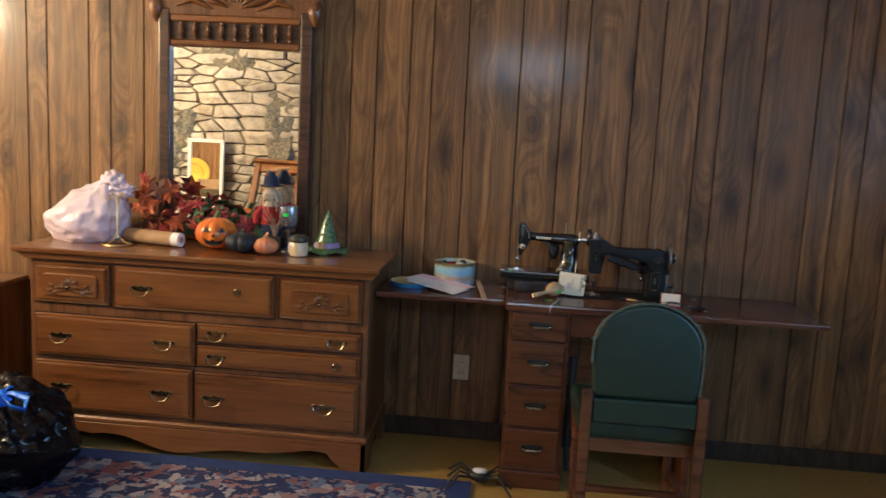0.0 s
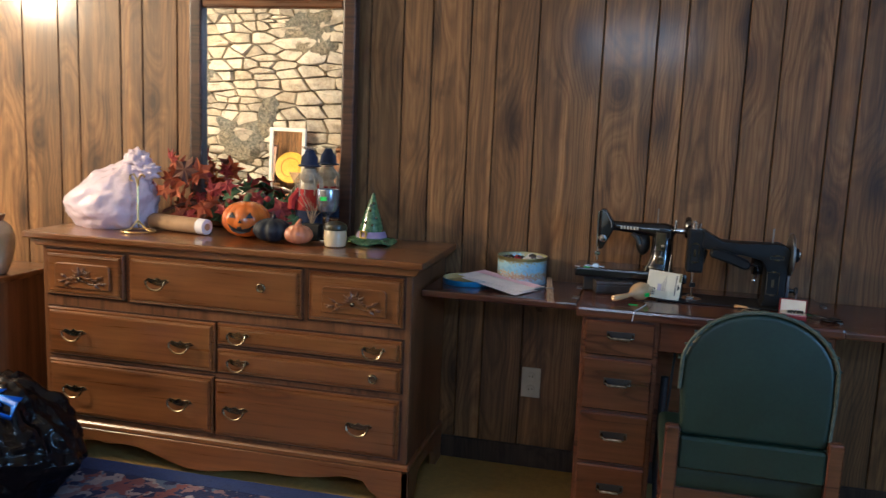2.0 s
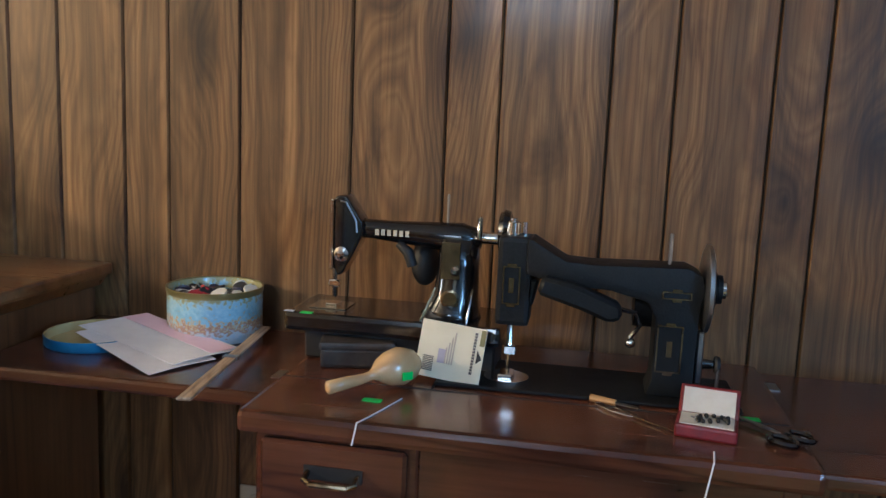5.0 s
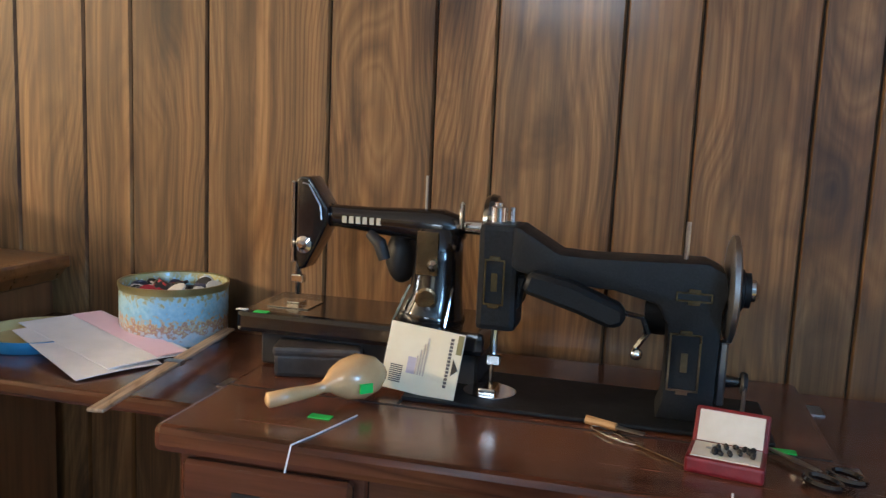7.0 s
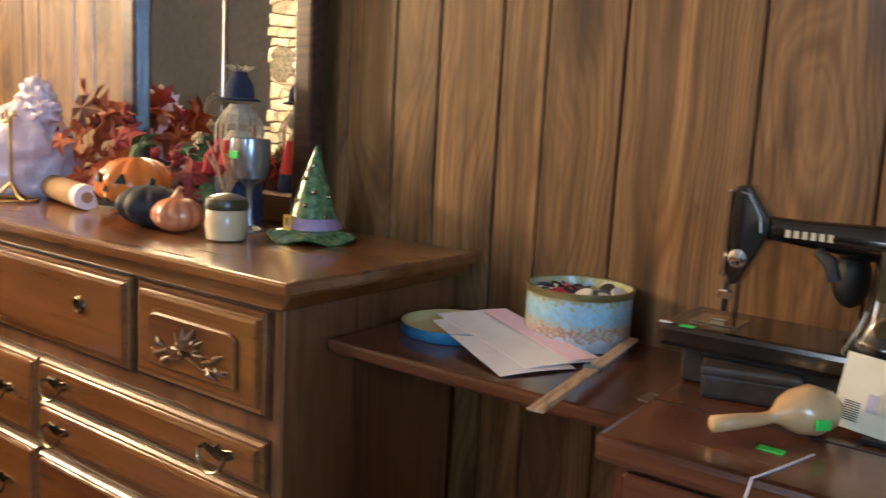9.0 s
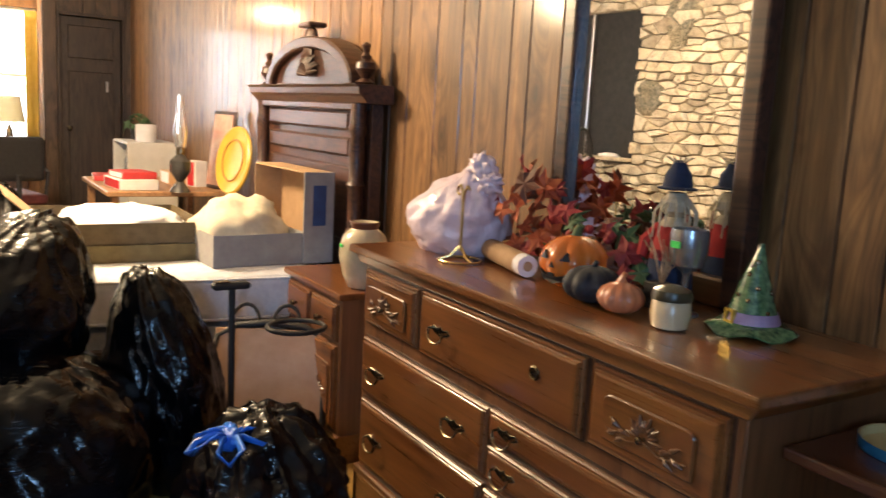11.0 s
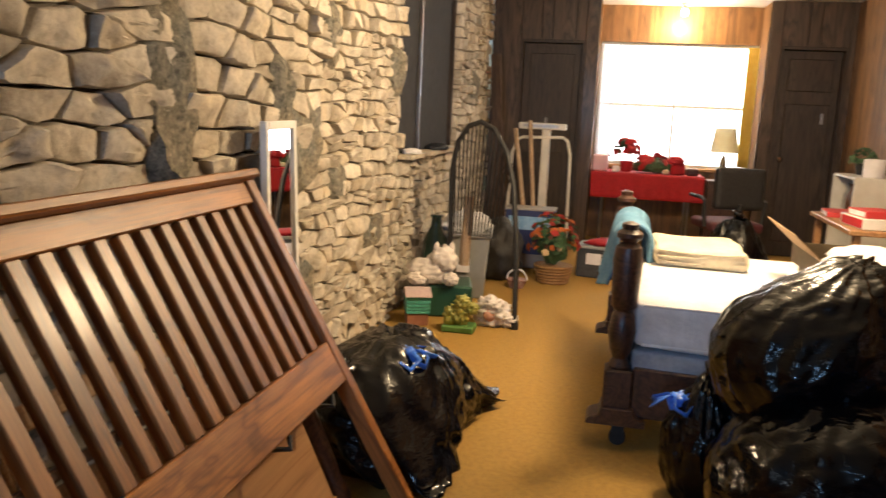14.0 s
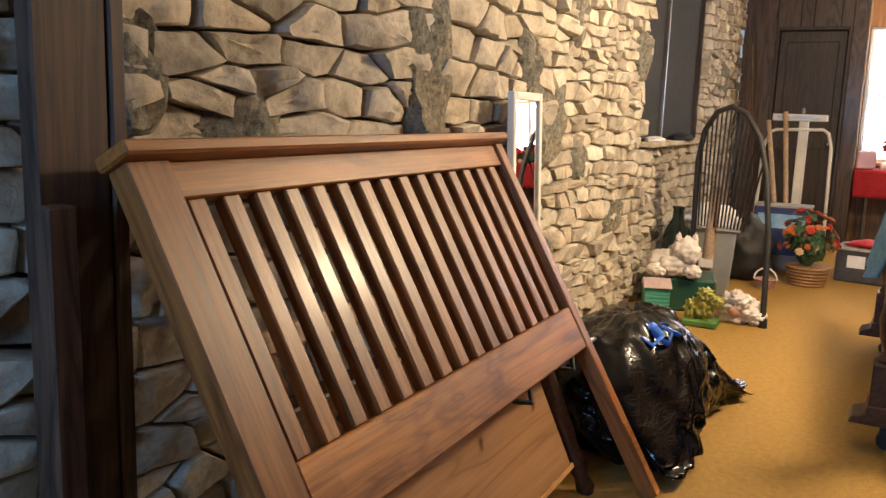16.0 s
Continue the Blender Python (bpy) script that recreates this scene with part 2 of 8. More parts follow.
CARPET = mottled("gold_carpet", (0.31, 0.175, 0.032), (0.5, 0.3, 0.07), 0.95, 240, 0.9, 0.008, detail=3.0)
MORTAR = mottled("mortar", (0.11, 0.1, 0.085), (0.24, 0.21, 0.175), 0.9, 30, 0.6, 0.01)
CHROME = mottled("chrome", (0.7, 0.7, 0.7), (0.8, 0.8, 0.8), 0.14, 60, 0.0, metal=1.0)
STEEL = mottled("dull_steel", (0.32, 0.32, 0.33), (0.45, 0.45, 0.46), 0.35, 60, 0.05, metal=1.0)
GOLDWIRE = mottled("gold_wire", (0.6, 0.42, 0.16), (0.7, 0.5, 0.22), 0.3, 40, 0.0, metal=0.9)
BRASS = mottled("old_brass", (0.13, 0.1, 0.065), (0.34, 0.27, 0.17), 0.26, 40, 0.1, metal=1.0)
BLACKGLOSS = mottled("black_enamel", (0.004, 0.004, 0.005), (0.009, 0.009, 0.011), 0.12, 30, 0.0, coat=0.8)
CRINKLE = mottled("black_crinkle_enamel", (0.006, 0.0075, 0.009), (0.014, 0.016, 0.018), 0.5, 300, 0.5, 0.001)
CRINKLE.node_tree.nodes["Principled BSDF"].inputs["Specular IOR Level"].default_value = 0.25
BLACKMATT = mottled("dull_black", (0.01, 0.01, 0.011), (0.022, 0.021, 0.021), 0.6, 40, 0.1)
GREENCLOTH = mottled("green_leatherette", (0.007, 0.02, 0.012), (0.012, 0.029, 0.018), 0.45, 120, 0.25, 0.001)
IVORY = mottled("ivory_plastic", (0.5, 0.44, 0.33), (0.58, 0.52, 0.4), 0.4, 20, 0.0)
MIRROR = material("mirror_glass", (0.92, 0.93, 0.93), 0.01, metal=1.0)
GLASS = material("clear_glass", (1, 1, 1), 0.02, transmission=1.0)
BULB = material("lit_bulb", (1.0, 0.72, 0.4), 0.4, emit=12.0)
PAPER = mottled("white_paper", (0.74, 0.72, 0.74), (0.82, 0.8, 0.82), 0.7, 30, 0.1)
PINK = mottled("pink_paper", (0.76, 0.52, 0.62), (0.82, 0.6, 0.68), 0.7, 20, 0.0)
GREENTAG = material("green_sticker", (0.04, 0.62, 0.1), 0.5)
LINEN = mottled("white_linen", (0.7, 0.71, 0.76), (0.8, 0.81, 0.84), 0.9, 60, 0.5, 0.006)
BOXSPRING = mottled("blue_ticking", (0.3, 0.34, 0.42), (0.4, 0.45, 0.52), 0.9, 60, 0.3)
CREAM = mottled("cream_fleece", (0.66, 0.58, 0.42), (0.76, 0.68, 0.52), 0.95, 50, 0.6, 0.006)
BLUECLOTH = mottled("blue_cloth", (0.1, 0.24, 0.4), (0.16, 0.33, 0.5), 0.9, 50, 0.4, 0.004)
REDCLOTH = mottled("red_cloth", (0.36, 0.008, 0.014), (0.48, 0.014, 0.022), 0.8, 40, 0.2)
CARD = mottled("brown_card", (0.36, 0.22, 0.11), (0.44, 0.28, 0.15), 0.8, 25, 0.1)
GREYCARD = mottled("grey_card", (0.3, 0.29, 0.29), (0.38, 0.37, 0.36), 0.7, 25, 0.1)
OLIVECARD = mottled("olive_card", (0.13, 0.1, 0.04), (0.2, 0.155, 0.07), 0.6, 25, 0.1)


def plastic_bag(name, base, rough, crease, scale, stretch=0.5):
    """Thin stretched film: long fine creases over a smooth skin."""
    m = material(name, base, rough)
    c = coords(m, (1, 1, stretch))
    n = nd(m, "TexNoise", Scale=scale, Detail=3.0, Roughness=0.5, Distortion=1.2)
    wire(m, c, 0, n, "Vector")
    v = nd(m, "TexVoronoi", Scale=scale * 0.8)
    v.feature = "DISTANCE_TO_EDGE"
    wob = mix(m, "ADD", 0.25, (c, 0), (n, 1))
    wire(m, wob, 2, v, "Vector")
    b1 = bump(m, v, 0, crease, 0.006)
    b2 = nd(m, "Bump", Strength=crease, Distance=0.014)
    wire(m, n, 0, b2, "Height")
    wire(m, b2, 0, b1, "Normal")
    c3 = coords(m, (1, 1, 1.6 * stretch), 0.0, (0.5, 0.3, 0.2))
    n3 = nd(m, "TexNoise", Scale=scale * 1.7, Detail=1.5, Roughness=0.5, Distortion=1.6)
    wire(m, c3, 0, n3, "Vector")
    crest = ramp(m, n3, 0, [(0.4, (0, 0, 0)), (0.5, (1, 1, 1)), (0.6, (0, 0, 0))])
    crest.color_ramp.interpolation = "EASE"
    b3 = nd(m, "Bump", Strength=crease * 0.5, Distance=0.003)
    wire(m, crest, 0, b3, "Height")
    wire(m, b3, 0, b2, "Normal")
    return m


BAG = plastic_bag("black_plastic", (0.002, 0.002, 0.0025), 0.15, 0.28, 9.0, 2.2)
CRUMPLED = plastic_bag("crumpled_black_plastic", (0.003, 0.003, 0.004), 0.13, 0.3, 10.0, 1.0)
for one, gloss in ((BAG, 0.3), (CRUMPLED, 0.28)):
    one.node_tree.nodes["Principled BSDF"].inputs["Specular IOR Level"].default_value = gloss
CLEARBAG = plastic_bag("white_film_plastic", (0.72, 0.6, 0.68), 0.26, 0.4, 13.0)
BLUETAPE = plastic_bag("blue_plastic", (0.02, 0.16, 0.72), 0.35, 0.3, 30.0)


def stone_material():
    m = material("rubble_stone", (0.4, 0.35, 0.27), 0.85)
    oi = nd(m, "ObjectInfo")
    ge = nd(m, "NewGeometry")
    both = nd(m, "Math")
    both.operation = "ADD"
    wire(m, oi, "Random", both, 0)
    wire(m, ge, "Random Per Island", both, 1)
    fr = nd(m, "Math")
    fr.operation = "FRACT"
    wire(m, both, 0, fr, 0)
    tone = ramp(m, fr, 0, [(0.0, (0.36, 0.32, 0.26)), (0.25, (0.52, 0.47, 0.39)), (0.6, (0.64, 0.59, 0.5)), (0.85, (0.55, 0.48, 0.37)), (1.0, (0.7, 0.66, 0.58))])
    c = coords(m)
    n = nd(m, "TexNoise", Scale=9.0, Detail=6.0, Roughness=0.65)
    wire(m, c, 0, n, "Vector")
    n2 = nd(m, "TexNoise", Scale=60.0, Detail=4.0, Roughness=0.7)
    wire(m, c, 0, n2, "Vector")
    blot = ramp(m, n, 0, [(0.32, (0.5, 0.48, 0.46)), (0.55, (1, 1, 1)), (0.75, (1.12, 1.05, 0.92))])
    col = mix(m, "MULTIPLY", 0.85, (tone, 0), (blot, 0))
    spk = ramp(m, n2, 0, [(0.3, (0.6, 0.58, 0.55)), (0.55, (1, 1, 1))])
    to_base(m, mix(m, "MULTIPLY", 0.6, (col, 2), (spk, 0)), 2)
    bump(m, n2, 0, 0.5, 0.006)
    return m


def lichen_material():
    m = material("lichen_stone", (0.2, 0.2, 0.19), 0.9)
    c = coords(m)
    n = nd(m, "TexNoise", Scale=42.0, Detail=7.0, Roughness=0.8)
    wire(m, c, 0, n, "Vector")
    n2 = nd(m, "TexNoise", Scale=5.0, Detail=4.0)
    wire(m, c, 0, n2, "Vector")
    a = ramp(m, n, 0, [(0.36, (0.05, 0.05, 0.048)), (0.5, (0.2, 0.195, 0.175)), (0.6, (0.3, 0.29, 0.26)), (0.68, (0.5, 0.48, 0.43))])
    b = ramp(m, n2, 0, [(0.35, (0.75, 0.78, 0.78)), (0.6, (1.1, 1.0, 0.82))])
    to_base(m, mix(m, "MULTIPLY", 1.0, (a, 0), (b, 0)), 2)
    bump(m, n, 0, 0.8, 0.01)
    return m


STONE, LICHEN = stone_material(), lichen_material()


def rug_material():
    m = material("rug_pile", (0.02, 0.03, 0.1), 0.95)
    c = coords(m)
    v = nd(m, "TexVoronoi", Scale=24.0)
    n = nd(m, "TexNoise", Scale=20.0, Detail=3.0)
    wire(m, c, 0, n, "Vector")
    w = mix(m, "ADD", 0.13, (c, 0), (n, 1))
    wire(m, w, 2, v, "Vector")
    sep = nd(m, "SeparateColor")
    wire(m, v, "Color", sep, 0)
    flowers = ramp(m, sep, 0, [(0.0, (0.02, 0.035, 0.11)), (0.35, (0.035, 0.05, 0.14)), (0.42, (0.5, 0.27, 0.22)), (0.58, (0.66, 0.54, 0.42)), (0.76, (0.4, 0.13, 0.1)), (0.86, (0.2, 0.26, 0.32))])
    flowers.color_ramp.interpolation = "CONSTANT"
    edge = ramp(m, v, "Distance", [(0.02, (1, 1, 1)), (0.075, (0.35, 0.4, 0.6))])
    to_base(m, mix(m, "MULTIPLY", 0.8, (flowers, 0), (edge, 0)), 2)
    fine = nd(m, "TexNoise", Scale=300.0, Detail=2.0)
    wire(m, c, 0, fine, "Vector")
    bump(m, fine, 0, 0.8, 0.006)
    return m


RUG = rug_material()
RUGBORDER = mottled("navy_pile", (0.012, 0.026, 0.1), (0.026, 0.05, 0.17), 0.95, 200, 0.7, 0.006)

# ---- mesh helpers ----
def thing(name, label, category, m=None, group="", kind=""):
    ob = new(name)
    ob.matrix_world = m if m else Matrix()
    return tagged(ob, label, category, group, kind)


def mesh_of(name, bm, mat, bev=0.0, smooth=False, seg=1):
    if bev:
        bmesh.ops.remove_doubles(bm, verts=bm.verts, dist=1e-5)
        sharp = [e for e in bm.edges if len(e.link_faces) == 2 and e.calc_face_angle(0) > 0.5]
        bmesh.ops.bevel(bm, geom=sharp, offset=bev, segments=seg, profile=0.6, affect="EDGES", clamp_overlap=True)
    bmesh.ops.recalc_face_normals(bm, faces=bm.faces)
    me = bpy.data.meshes.new(name)
    bm.to_mesh(me)
    bm.free()
    for one in (mat if isinstance(mat, (list, tuple)) else [mat]):
        me.materials.append(one)
    if smooth:
        me.shade_smooth()
        if smooth != "all":
            me.set_sharp_from_angle(angle=radians(38))
    return me


def part(name, bm, mat, parent=None, label="", bev=0.0, smooth=False, seg=1, m=None):
    ob = new(name, mesh_of(name, bm, mat, bev, smooth, seg))
    if parent:
        ob.parent = parent
    if m is not None:
        ob.matrix_local = m
    return tagged(ob, label)


def solo(name, bm, mat, label, category, group="", kind="", bev=0.0, smooth=False, m=None, seg=1):
    ob = part(name, bm, mat, None, "", bev, smooth, seg, m)
    return tagged(ob, label, category, group, kind)


def box(x0, x1, y0, y1, z0, z1, bm=None):
    bm = bm or bmesh.new()
    v = [bm.verts.new(p) for p in ((x0, y0, z0), (x1, y0, z0), (x1, y1, z0), (x0, y1, z0), (x0, y0, z1), (x1, y0, z1), (x1, y1, z1), (x0, y1, z1))]
    for f in ((0, 3, 2, 1), (4, 5, 6, 7), (0, 1, 5, 4), (1, 2, 6, 5), (2, 3, 7, 6), (3, 0, 4, 7)):
        bm.faces.new([v[i] for i in f])
    return bm


def lathe(profile, n=24, bm=None, at=(0, 0, 0), cap=True, squash=1.0):
    """A turned shape from (radius, height) pairs."""
    bm = bm or bmesh.new()
    rings = []
    for r, z in profile:
        r = max(r, 0.0004)
        rings.append([bm.verts.new((at[0] + r * math.cos(2 * math.pi * i / n), at[1] + squash * r * math.sin(2 * math.pi * i / n), at[2] + z)) for i in range(n)])
    for a, b in zip(rings, rings[1:]):
        for i in range(n):
            bm.faces.new((a[i], a[(i + 1) % n], b[(i + 1) % n], b[i]))
    if cap:
        bm.faces.new(rings[0][::-1])
        bm.faces.new(rings[-1])
    return bm


def tube(points, radius, n=8, bm=None, flat=1.0):
    """A round bar along points; radius may be a list."""
    bm = bm or bmesh.new()
    pts = [Vector(p) for p in points]
    rr = radius if isinstance(radius, (list, tuple)) else [radius] * len(pts)
    rings, side = [], None
    for i, p in enumerate(pts):
        d = (pts[min(i + 1, len(pts) - 1)] - pts[max(i - 1, 0)]).normalized()
        if side is None:
            side = d.orthogonal().normalized()
        side = (side - d * side.dot(d)).normalized()
        up = d.cross(side)
        rings.append([bm.verts.new(p + rr[i] * (math.cos(2 * math.pi * k / n) * side + flat * math.sin(2 * math.pi * k / n) * up)) for k in range(n)])
    for a, b in zip(rings, rings[1:]):
        for k in range(n):
            bm.faces.new((a[k], a[(k + 1) % n], b[(k + 1) % n], b[k]))
    bm.faces.new(rings[0][::-1])
    bm.faces.new(rings[-1])
    return bm


def prism(outline, depth, bm=None, plane="xz", at=0.0):
    """A flat outline given thickness. plane 'xz': outline in x and z, thick along y."""
    bm = bm or bmesh.new()
    put = {"xz": lambda a, b, d: (a, d, b), "xy": lambda a, b, d: (a, b, d), "yz": lambda a, b, d: (d, a, b)}[plane]
    lo = [bm.verts.new(put(a, b, at)) for a, b in outline]
    hi = [bm.verts.new(put(a, b, at + depth)) for a, b in outline]
    n = len(lo)
    bm.faces.new(lo)
    bm.faces.new(hi[::-1])
    for i in range(n):
        bm.faces.new((lo[i], hi[i], hi[(i + 1) % n], lo[(i + 1) % n]))
    return bm


def arc(cx, cz, r, a0, a1, n=10, rz=None):
    return [(cx + r * math.cos(radians(a0 + (a1 - a0) * i / n)), cz + (rz or r) * math.sin(radians(a0 + (a1 - a0) * i / n))) for i in range(n + 1)]


def blob(size, seed, rough=0.15, freq=2.0, sub=4, pleats=0.0, flatten=0.0, bm=None, at=(0, 0, 0), tip=0.0):
    """A lumpy soft body; its lower side is pressed flat."""
    rng = random.Random(seed)
    off = Vector((rng.uniform(-50, 50), rng.uniform(-50, 50), rng.uniform(-50, 50)))
    own = bmesh.new()
    bmesh.ops.create_icosphere(own, subdivisions=sub, radius=1.0)
    for v in own.verts:
        d = v.co.normalized()
        k = 1 + rough * noise.noise(d * freq + off) + rough * 0.5 * noise.noise(d * freq * 2.3 + off)
        k += rough * 0.55 * abs(noise.noise(d * freq * 3.1 + off))
        if pleats:
            th = math.atan2(d.y, d.x) + 0.5 * noise.noise(d * 2 + off)
            up = max(0.0, d.z * 0.8 + 0.35)
            k += pleats * up * (abs(math.sin(5.5 * th)) + 0.6 * abs(math.sin(11 * th + 1.3)) - 0.9)
        p = d * k
        if tip and p.z > 0.3:
            s = (p.z - 0.3) / 0.7
            p.x *= 1 - 0.75 * s * tip
            p.y *= 1 - 0.75 * s * tip
            p.z += 0.35 * s * s * tip
        if flatten and p.z < -flatten:
            p.z = -flatten + (p.z + flatten) * 0.12
        v.co = Vector((p.x * size[0], p.y * size[1], p.z * size[2])) + Vector(at)
    if bm is None:
        return own
    tmp = bpy.data.meshes.new("tmp")
    own.to_mesh(tmp)
    own.free()
    bm.from_mesh(tmp)
    bpy.data.meshes.remove(tmp)
    return bm


def sheet(fn, nu, nv, thick=0.0):
    """A surface from a function of two numbers from 0 to 1, doubled to a thickness along z or its normal."""
    bm = bmesh.new()
    g = [[bm.verts.new(fn(i / nu, j / nv)) for j in range(nv + 1)] for i in range(nu + 1)]
    for i in range(nu):
        for j in range(nv):
            bm.faces.new((g[i][j], g[i + 1][j], g[i + 1][j + 1], g[i][j + 1]))
    if thick:
        bmesh.ops.recalc_face_normals(bm, faces=bm.faces)
        bmesh.ops.solidify(bm, geom=bm.faces[:], thickness=thick)
    return bm

# ---- large structure ----
NORTH, SOUTH, WEST, EAST, CEIL = 3.6, 0.2, -8.2, 2.7, 2.42
solo("floor", box(WEST - 1.2, EAST + 0.2, -0.25, NORTH + 0.3, -0.12, 0.0), CARPET, "gold wall-to-wall carpet, worn and flat", "floor", kind="structure")
solo("ceiling", box(WEST - 1.2, EAST + 0.2, -0.25, NORTH + 0.3, CEIL, CEIL + 0.12), WHITE, "plain off-white ceiling", "ceiling", kind="structure")
solo("wall_north", box(WEST - 0.15, EAST + 0.15, NORTH + 0.008, NORTH + 0.16, 0, CEIL), GROOVE, "dark backing of the panelled wall", "wall", kind="structure")
bm = box(EAST, EAST + 0.15, -0.25, 0.4, 0, CEIL)
box(EAST, EAST + 0.15, 1.1, NORTH + 0.006, 0, CEIL, bm)
box(EAST, EAST + 0.15, 0.4, 1.1, 0, 0.95, bm)
box(EAST, EAST + 0.15, 0.4, 1.1, 2.05, CEIL, bm)
solo("wall_east", bm, PANEL, "plain wood-panelled end wall with a window", "wall", kind="structure")
w3 = thing("window_3", "plain window in the end wall", "window", kind="structure")
for y in (0.4, 1.06):
    part("frame", box(EAST + 0.06, EAST + 0.1, y, y + 0.04, 0.95, 2.05), WHITE, w3)
for z in (0.95, 2.01):
    part("frame", box(EAST + 0.061, EAST + 0.099, 0.44, 1.06, z, z + 0.04), WHITE, w3)
ob = part("pane", box(EAST + 0.078, EAST + 0.083, 0.44, 1.06, 0.99, 2.01), GLASS, w3)
ob.visible_shadow = False
wall_n = bpy.data.objects["wall_north"]
wall_w = tagged(part("wall_west", box(WEST - 0.12, WEST - 0.008, SOUTH, 0.49, 0, CEIL), GROOVE), "dark panelled wall with two doors and a window alcove", "wall", kind="structure")
bm = bmesh.new()
DOORTOP = 2.01
box(WEST - 0.12, WEST - 0.008, 1.13, 1.26, 0, CEIL, bm)
box(WEST - 0.12, WEST - 0.008, 0.49, 1.13, DOORTOP, CEIL, bm)
box(WEST - 0.12, WEST - 0.008, 2.84, 2.95, 0, CEIL, bm)
box(WEST - 0.12, WEST - 0.008, 2.95, 3.55, DOORTOP, CEIL, bm)
box(WEST - 0.12, WEST - 0.008, 3.55, NORTH, 0, CEIL, bm)
part("backing", bm, GROOVE, wall_w)


def door_slab(name, y0, y1, label, rails):
    d = thing(name, label, "door", kind="structure")
    part("slab", box(WEST - 0.1, WEST - 0.06, y0 + 0.035, y1 - 0.035, 0.01, DOORTOP - 0.035), DOORWOOD, d, bev=0.003)
    for a, b in ((y0, y0 + 0.03), (y1 - 0.03, y1)):
        part("jamb", box(WEST - 0.11, WEST + 0.012, a, b, 0, DOORTOP), DOORWOOD, d, bev=0.003)
    part("head", box(WEST - 0.11, WEST + 0.012, y0 + 0.03, y1 - 0.03, DOORTOP - 0.03, DOORTOP), DOORWOOD, d, bev=0.003)
    # sheet added to stop the backdrop's glow in the gaps round the slab
    part("rebate", box(WEST - 0.119, WEST - 0.104, y0 + 0.002, y1 - 0.002, 0, DOORTOP - 0.002), DOORWOOD, d)
    for z0, z1 in rails:
        part("raised_panel", box(WEST - 0.062, WEST - 0.05, y0 + 0.1, y1 - 0.1, z0, z1), DOORWOOD, d, bev=0.006)
    part("door_knob", lathe([(0.008, 0), (0.008, 0.03), (0.024, 0.04), (0.026, 0.055), (0.015, 0.066)], 14), BRASS, d, "dull brass knob", smooth=True, m=pose(WEST - 0.06, y1 - 0.1 if y0 < 2 else y0 + 0.1, 0.95, 0, 90, 0))
    return d


door_slab("door_1", 0.49, 1.13, "dark brown panelled door, shut", ((0.15, 0.9), (1.05, 1.88)))
door_slab("door_2", 2.95, 3.55, "dark brown two-panel door, shut", ((0.15, 1.48), (1.6, 1.9)))
part("door_catch", box(WEST - 0.05, WEST - 0.04, 3.38, 3.4, 1.3, 1.4), STEEL, bpy.data.objects["door_2"], "steel catch plate")

# alcove with the window
AW = WEST - 0.5
alc = thing("window_alcove", "wood-lined alcove around the window", "alcove", kind="structure")
part("lining", box(AW, WEST, 1.2, 1.26, 0, CEIL), PANEL, alc)
part("lining", box(AW, WEST, 2.84, 2.9, 0, CEIL), PANEL, alc)
part("lining", box(AW - 0.1, AW, 1.2, 2.9, 0, 0.78), PANEL, alc)
part("lining", box(AW - 0.1, AW, 1.2, 2.9, 2.05, CEIL), PANEL, alc)
part("lining", box(AW - 0.1, AW, 1.2, 1.275, 0.78, 2.05), PANEL, alc)
part("lining", box(AW - 0.1, AW, 2.828, 2.9, 0.78, 2.05), PANEL, alc)
win = thing("window_1", "wide bright window with thin white curtains", "window", kind="structure")
part("sill", box(AW - 0.1, AW + 0.06, 1.28, 2.82, 0.76, 0.79), PALEWOOD, win, bev=0.004)
for y in (1.275, 2.04, 2.798):
    part("frame", box(AW - 0.08, AW - 0.04, y, y + 0.03, 0.79, 2.05), WHITE, win, bev=0.003)
for z in (0.79, 1.4, 2.02):
    part("frame", box(AW - 0.079, AW - 0.041, 1.305, 2.798, z, z + 0.03), WHITE, win, bev=0.003)
for y0, y1 in ((1.305, 2.04), (2.07, 2.798)):
    ob = part("pane", box(AW - 0.063, AW - 0.058, y0, y1, 0.82, 2.02), GLASS, win)
    ob.visible_shadow = False

solo("backdrop", box(AW - 1.0, AW - 0.95, 0.2, 3.9, -0.1, 3.4), material("bright_haze", (0.93, 0.97, 1.0), 0.9, emit=2.6), "plain bright hazy daylight beyond the window", "backdrop", kind="structure")

# assumed, unseen doorway in the stone wall, behind the start of the walk
solo("ground", box(-60, 60, -60, 60, -0.3, -0.13), mottled("lawn", (0.05, 0.075, 0.02), (0.09, 0.12, 0.035), 0.95, 12), "plain grass outside the assumed, unseen doorway", "ground", kind="structure")
bm = box(0.5, EAST + 0.2, -0.25, SOUTH, 0, CEIL)
box(-0.42, 0.5, -0.25, SOUTH, 2.12, CEIL, bm)
wall_s = tagged(part("wall_south", bm, MORTAR), "rough rubble stone wall with deep joints", "wall", kind="structure")
WX0, WX1, WZ0, WZ1 = -6.5, -4.78, 0.99, 2.2
bm = box(WX1, -0.42, -0.25, SOUTH - 0.05, 0, CEIL)
box(WEST - 0.12, WX0, -0.25, SOUTH - 0.05, 0, CEIL, bm)
box(WX0, WX1, -0.25, SOUTH - 0.05, 0, WZ0 - 0.03, bm)
box(WX0, WX1, -0.25, SOUTH - 0.05, WZ1, CEIL, bm)
part("mortar", bm, MORTAR, wall_s)
w2 = thing("window_2", "dark covered window in the stone wall", "window", kind="structure")
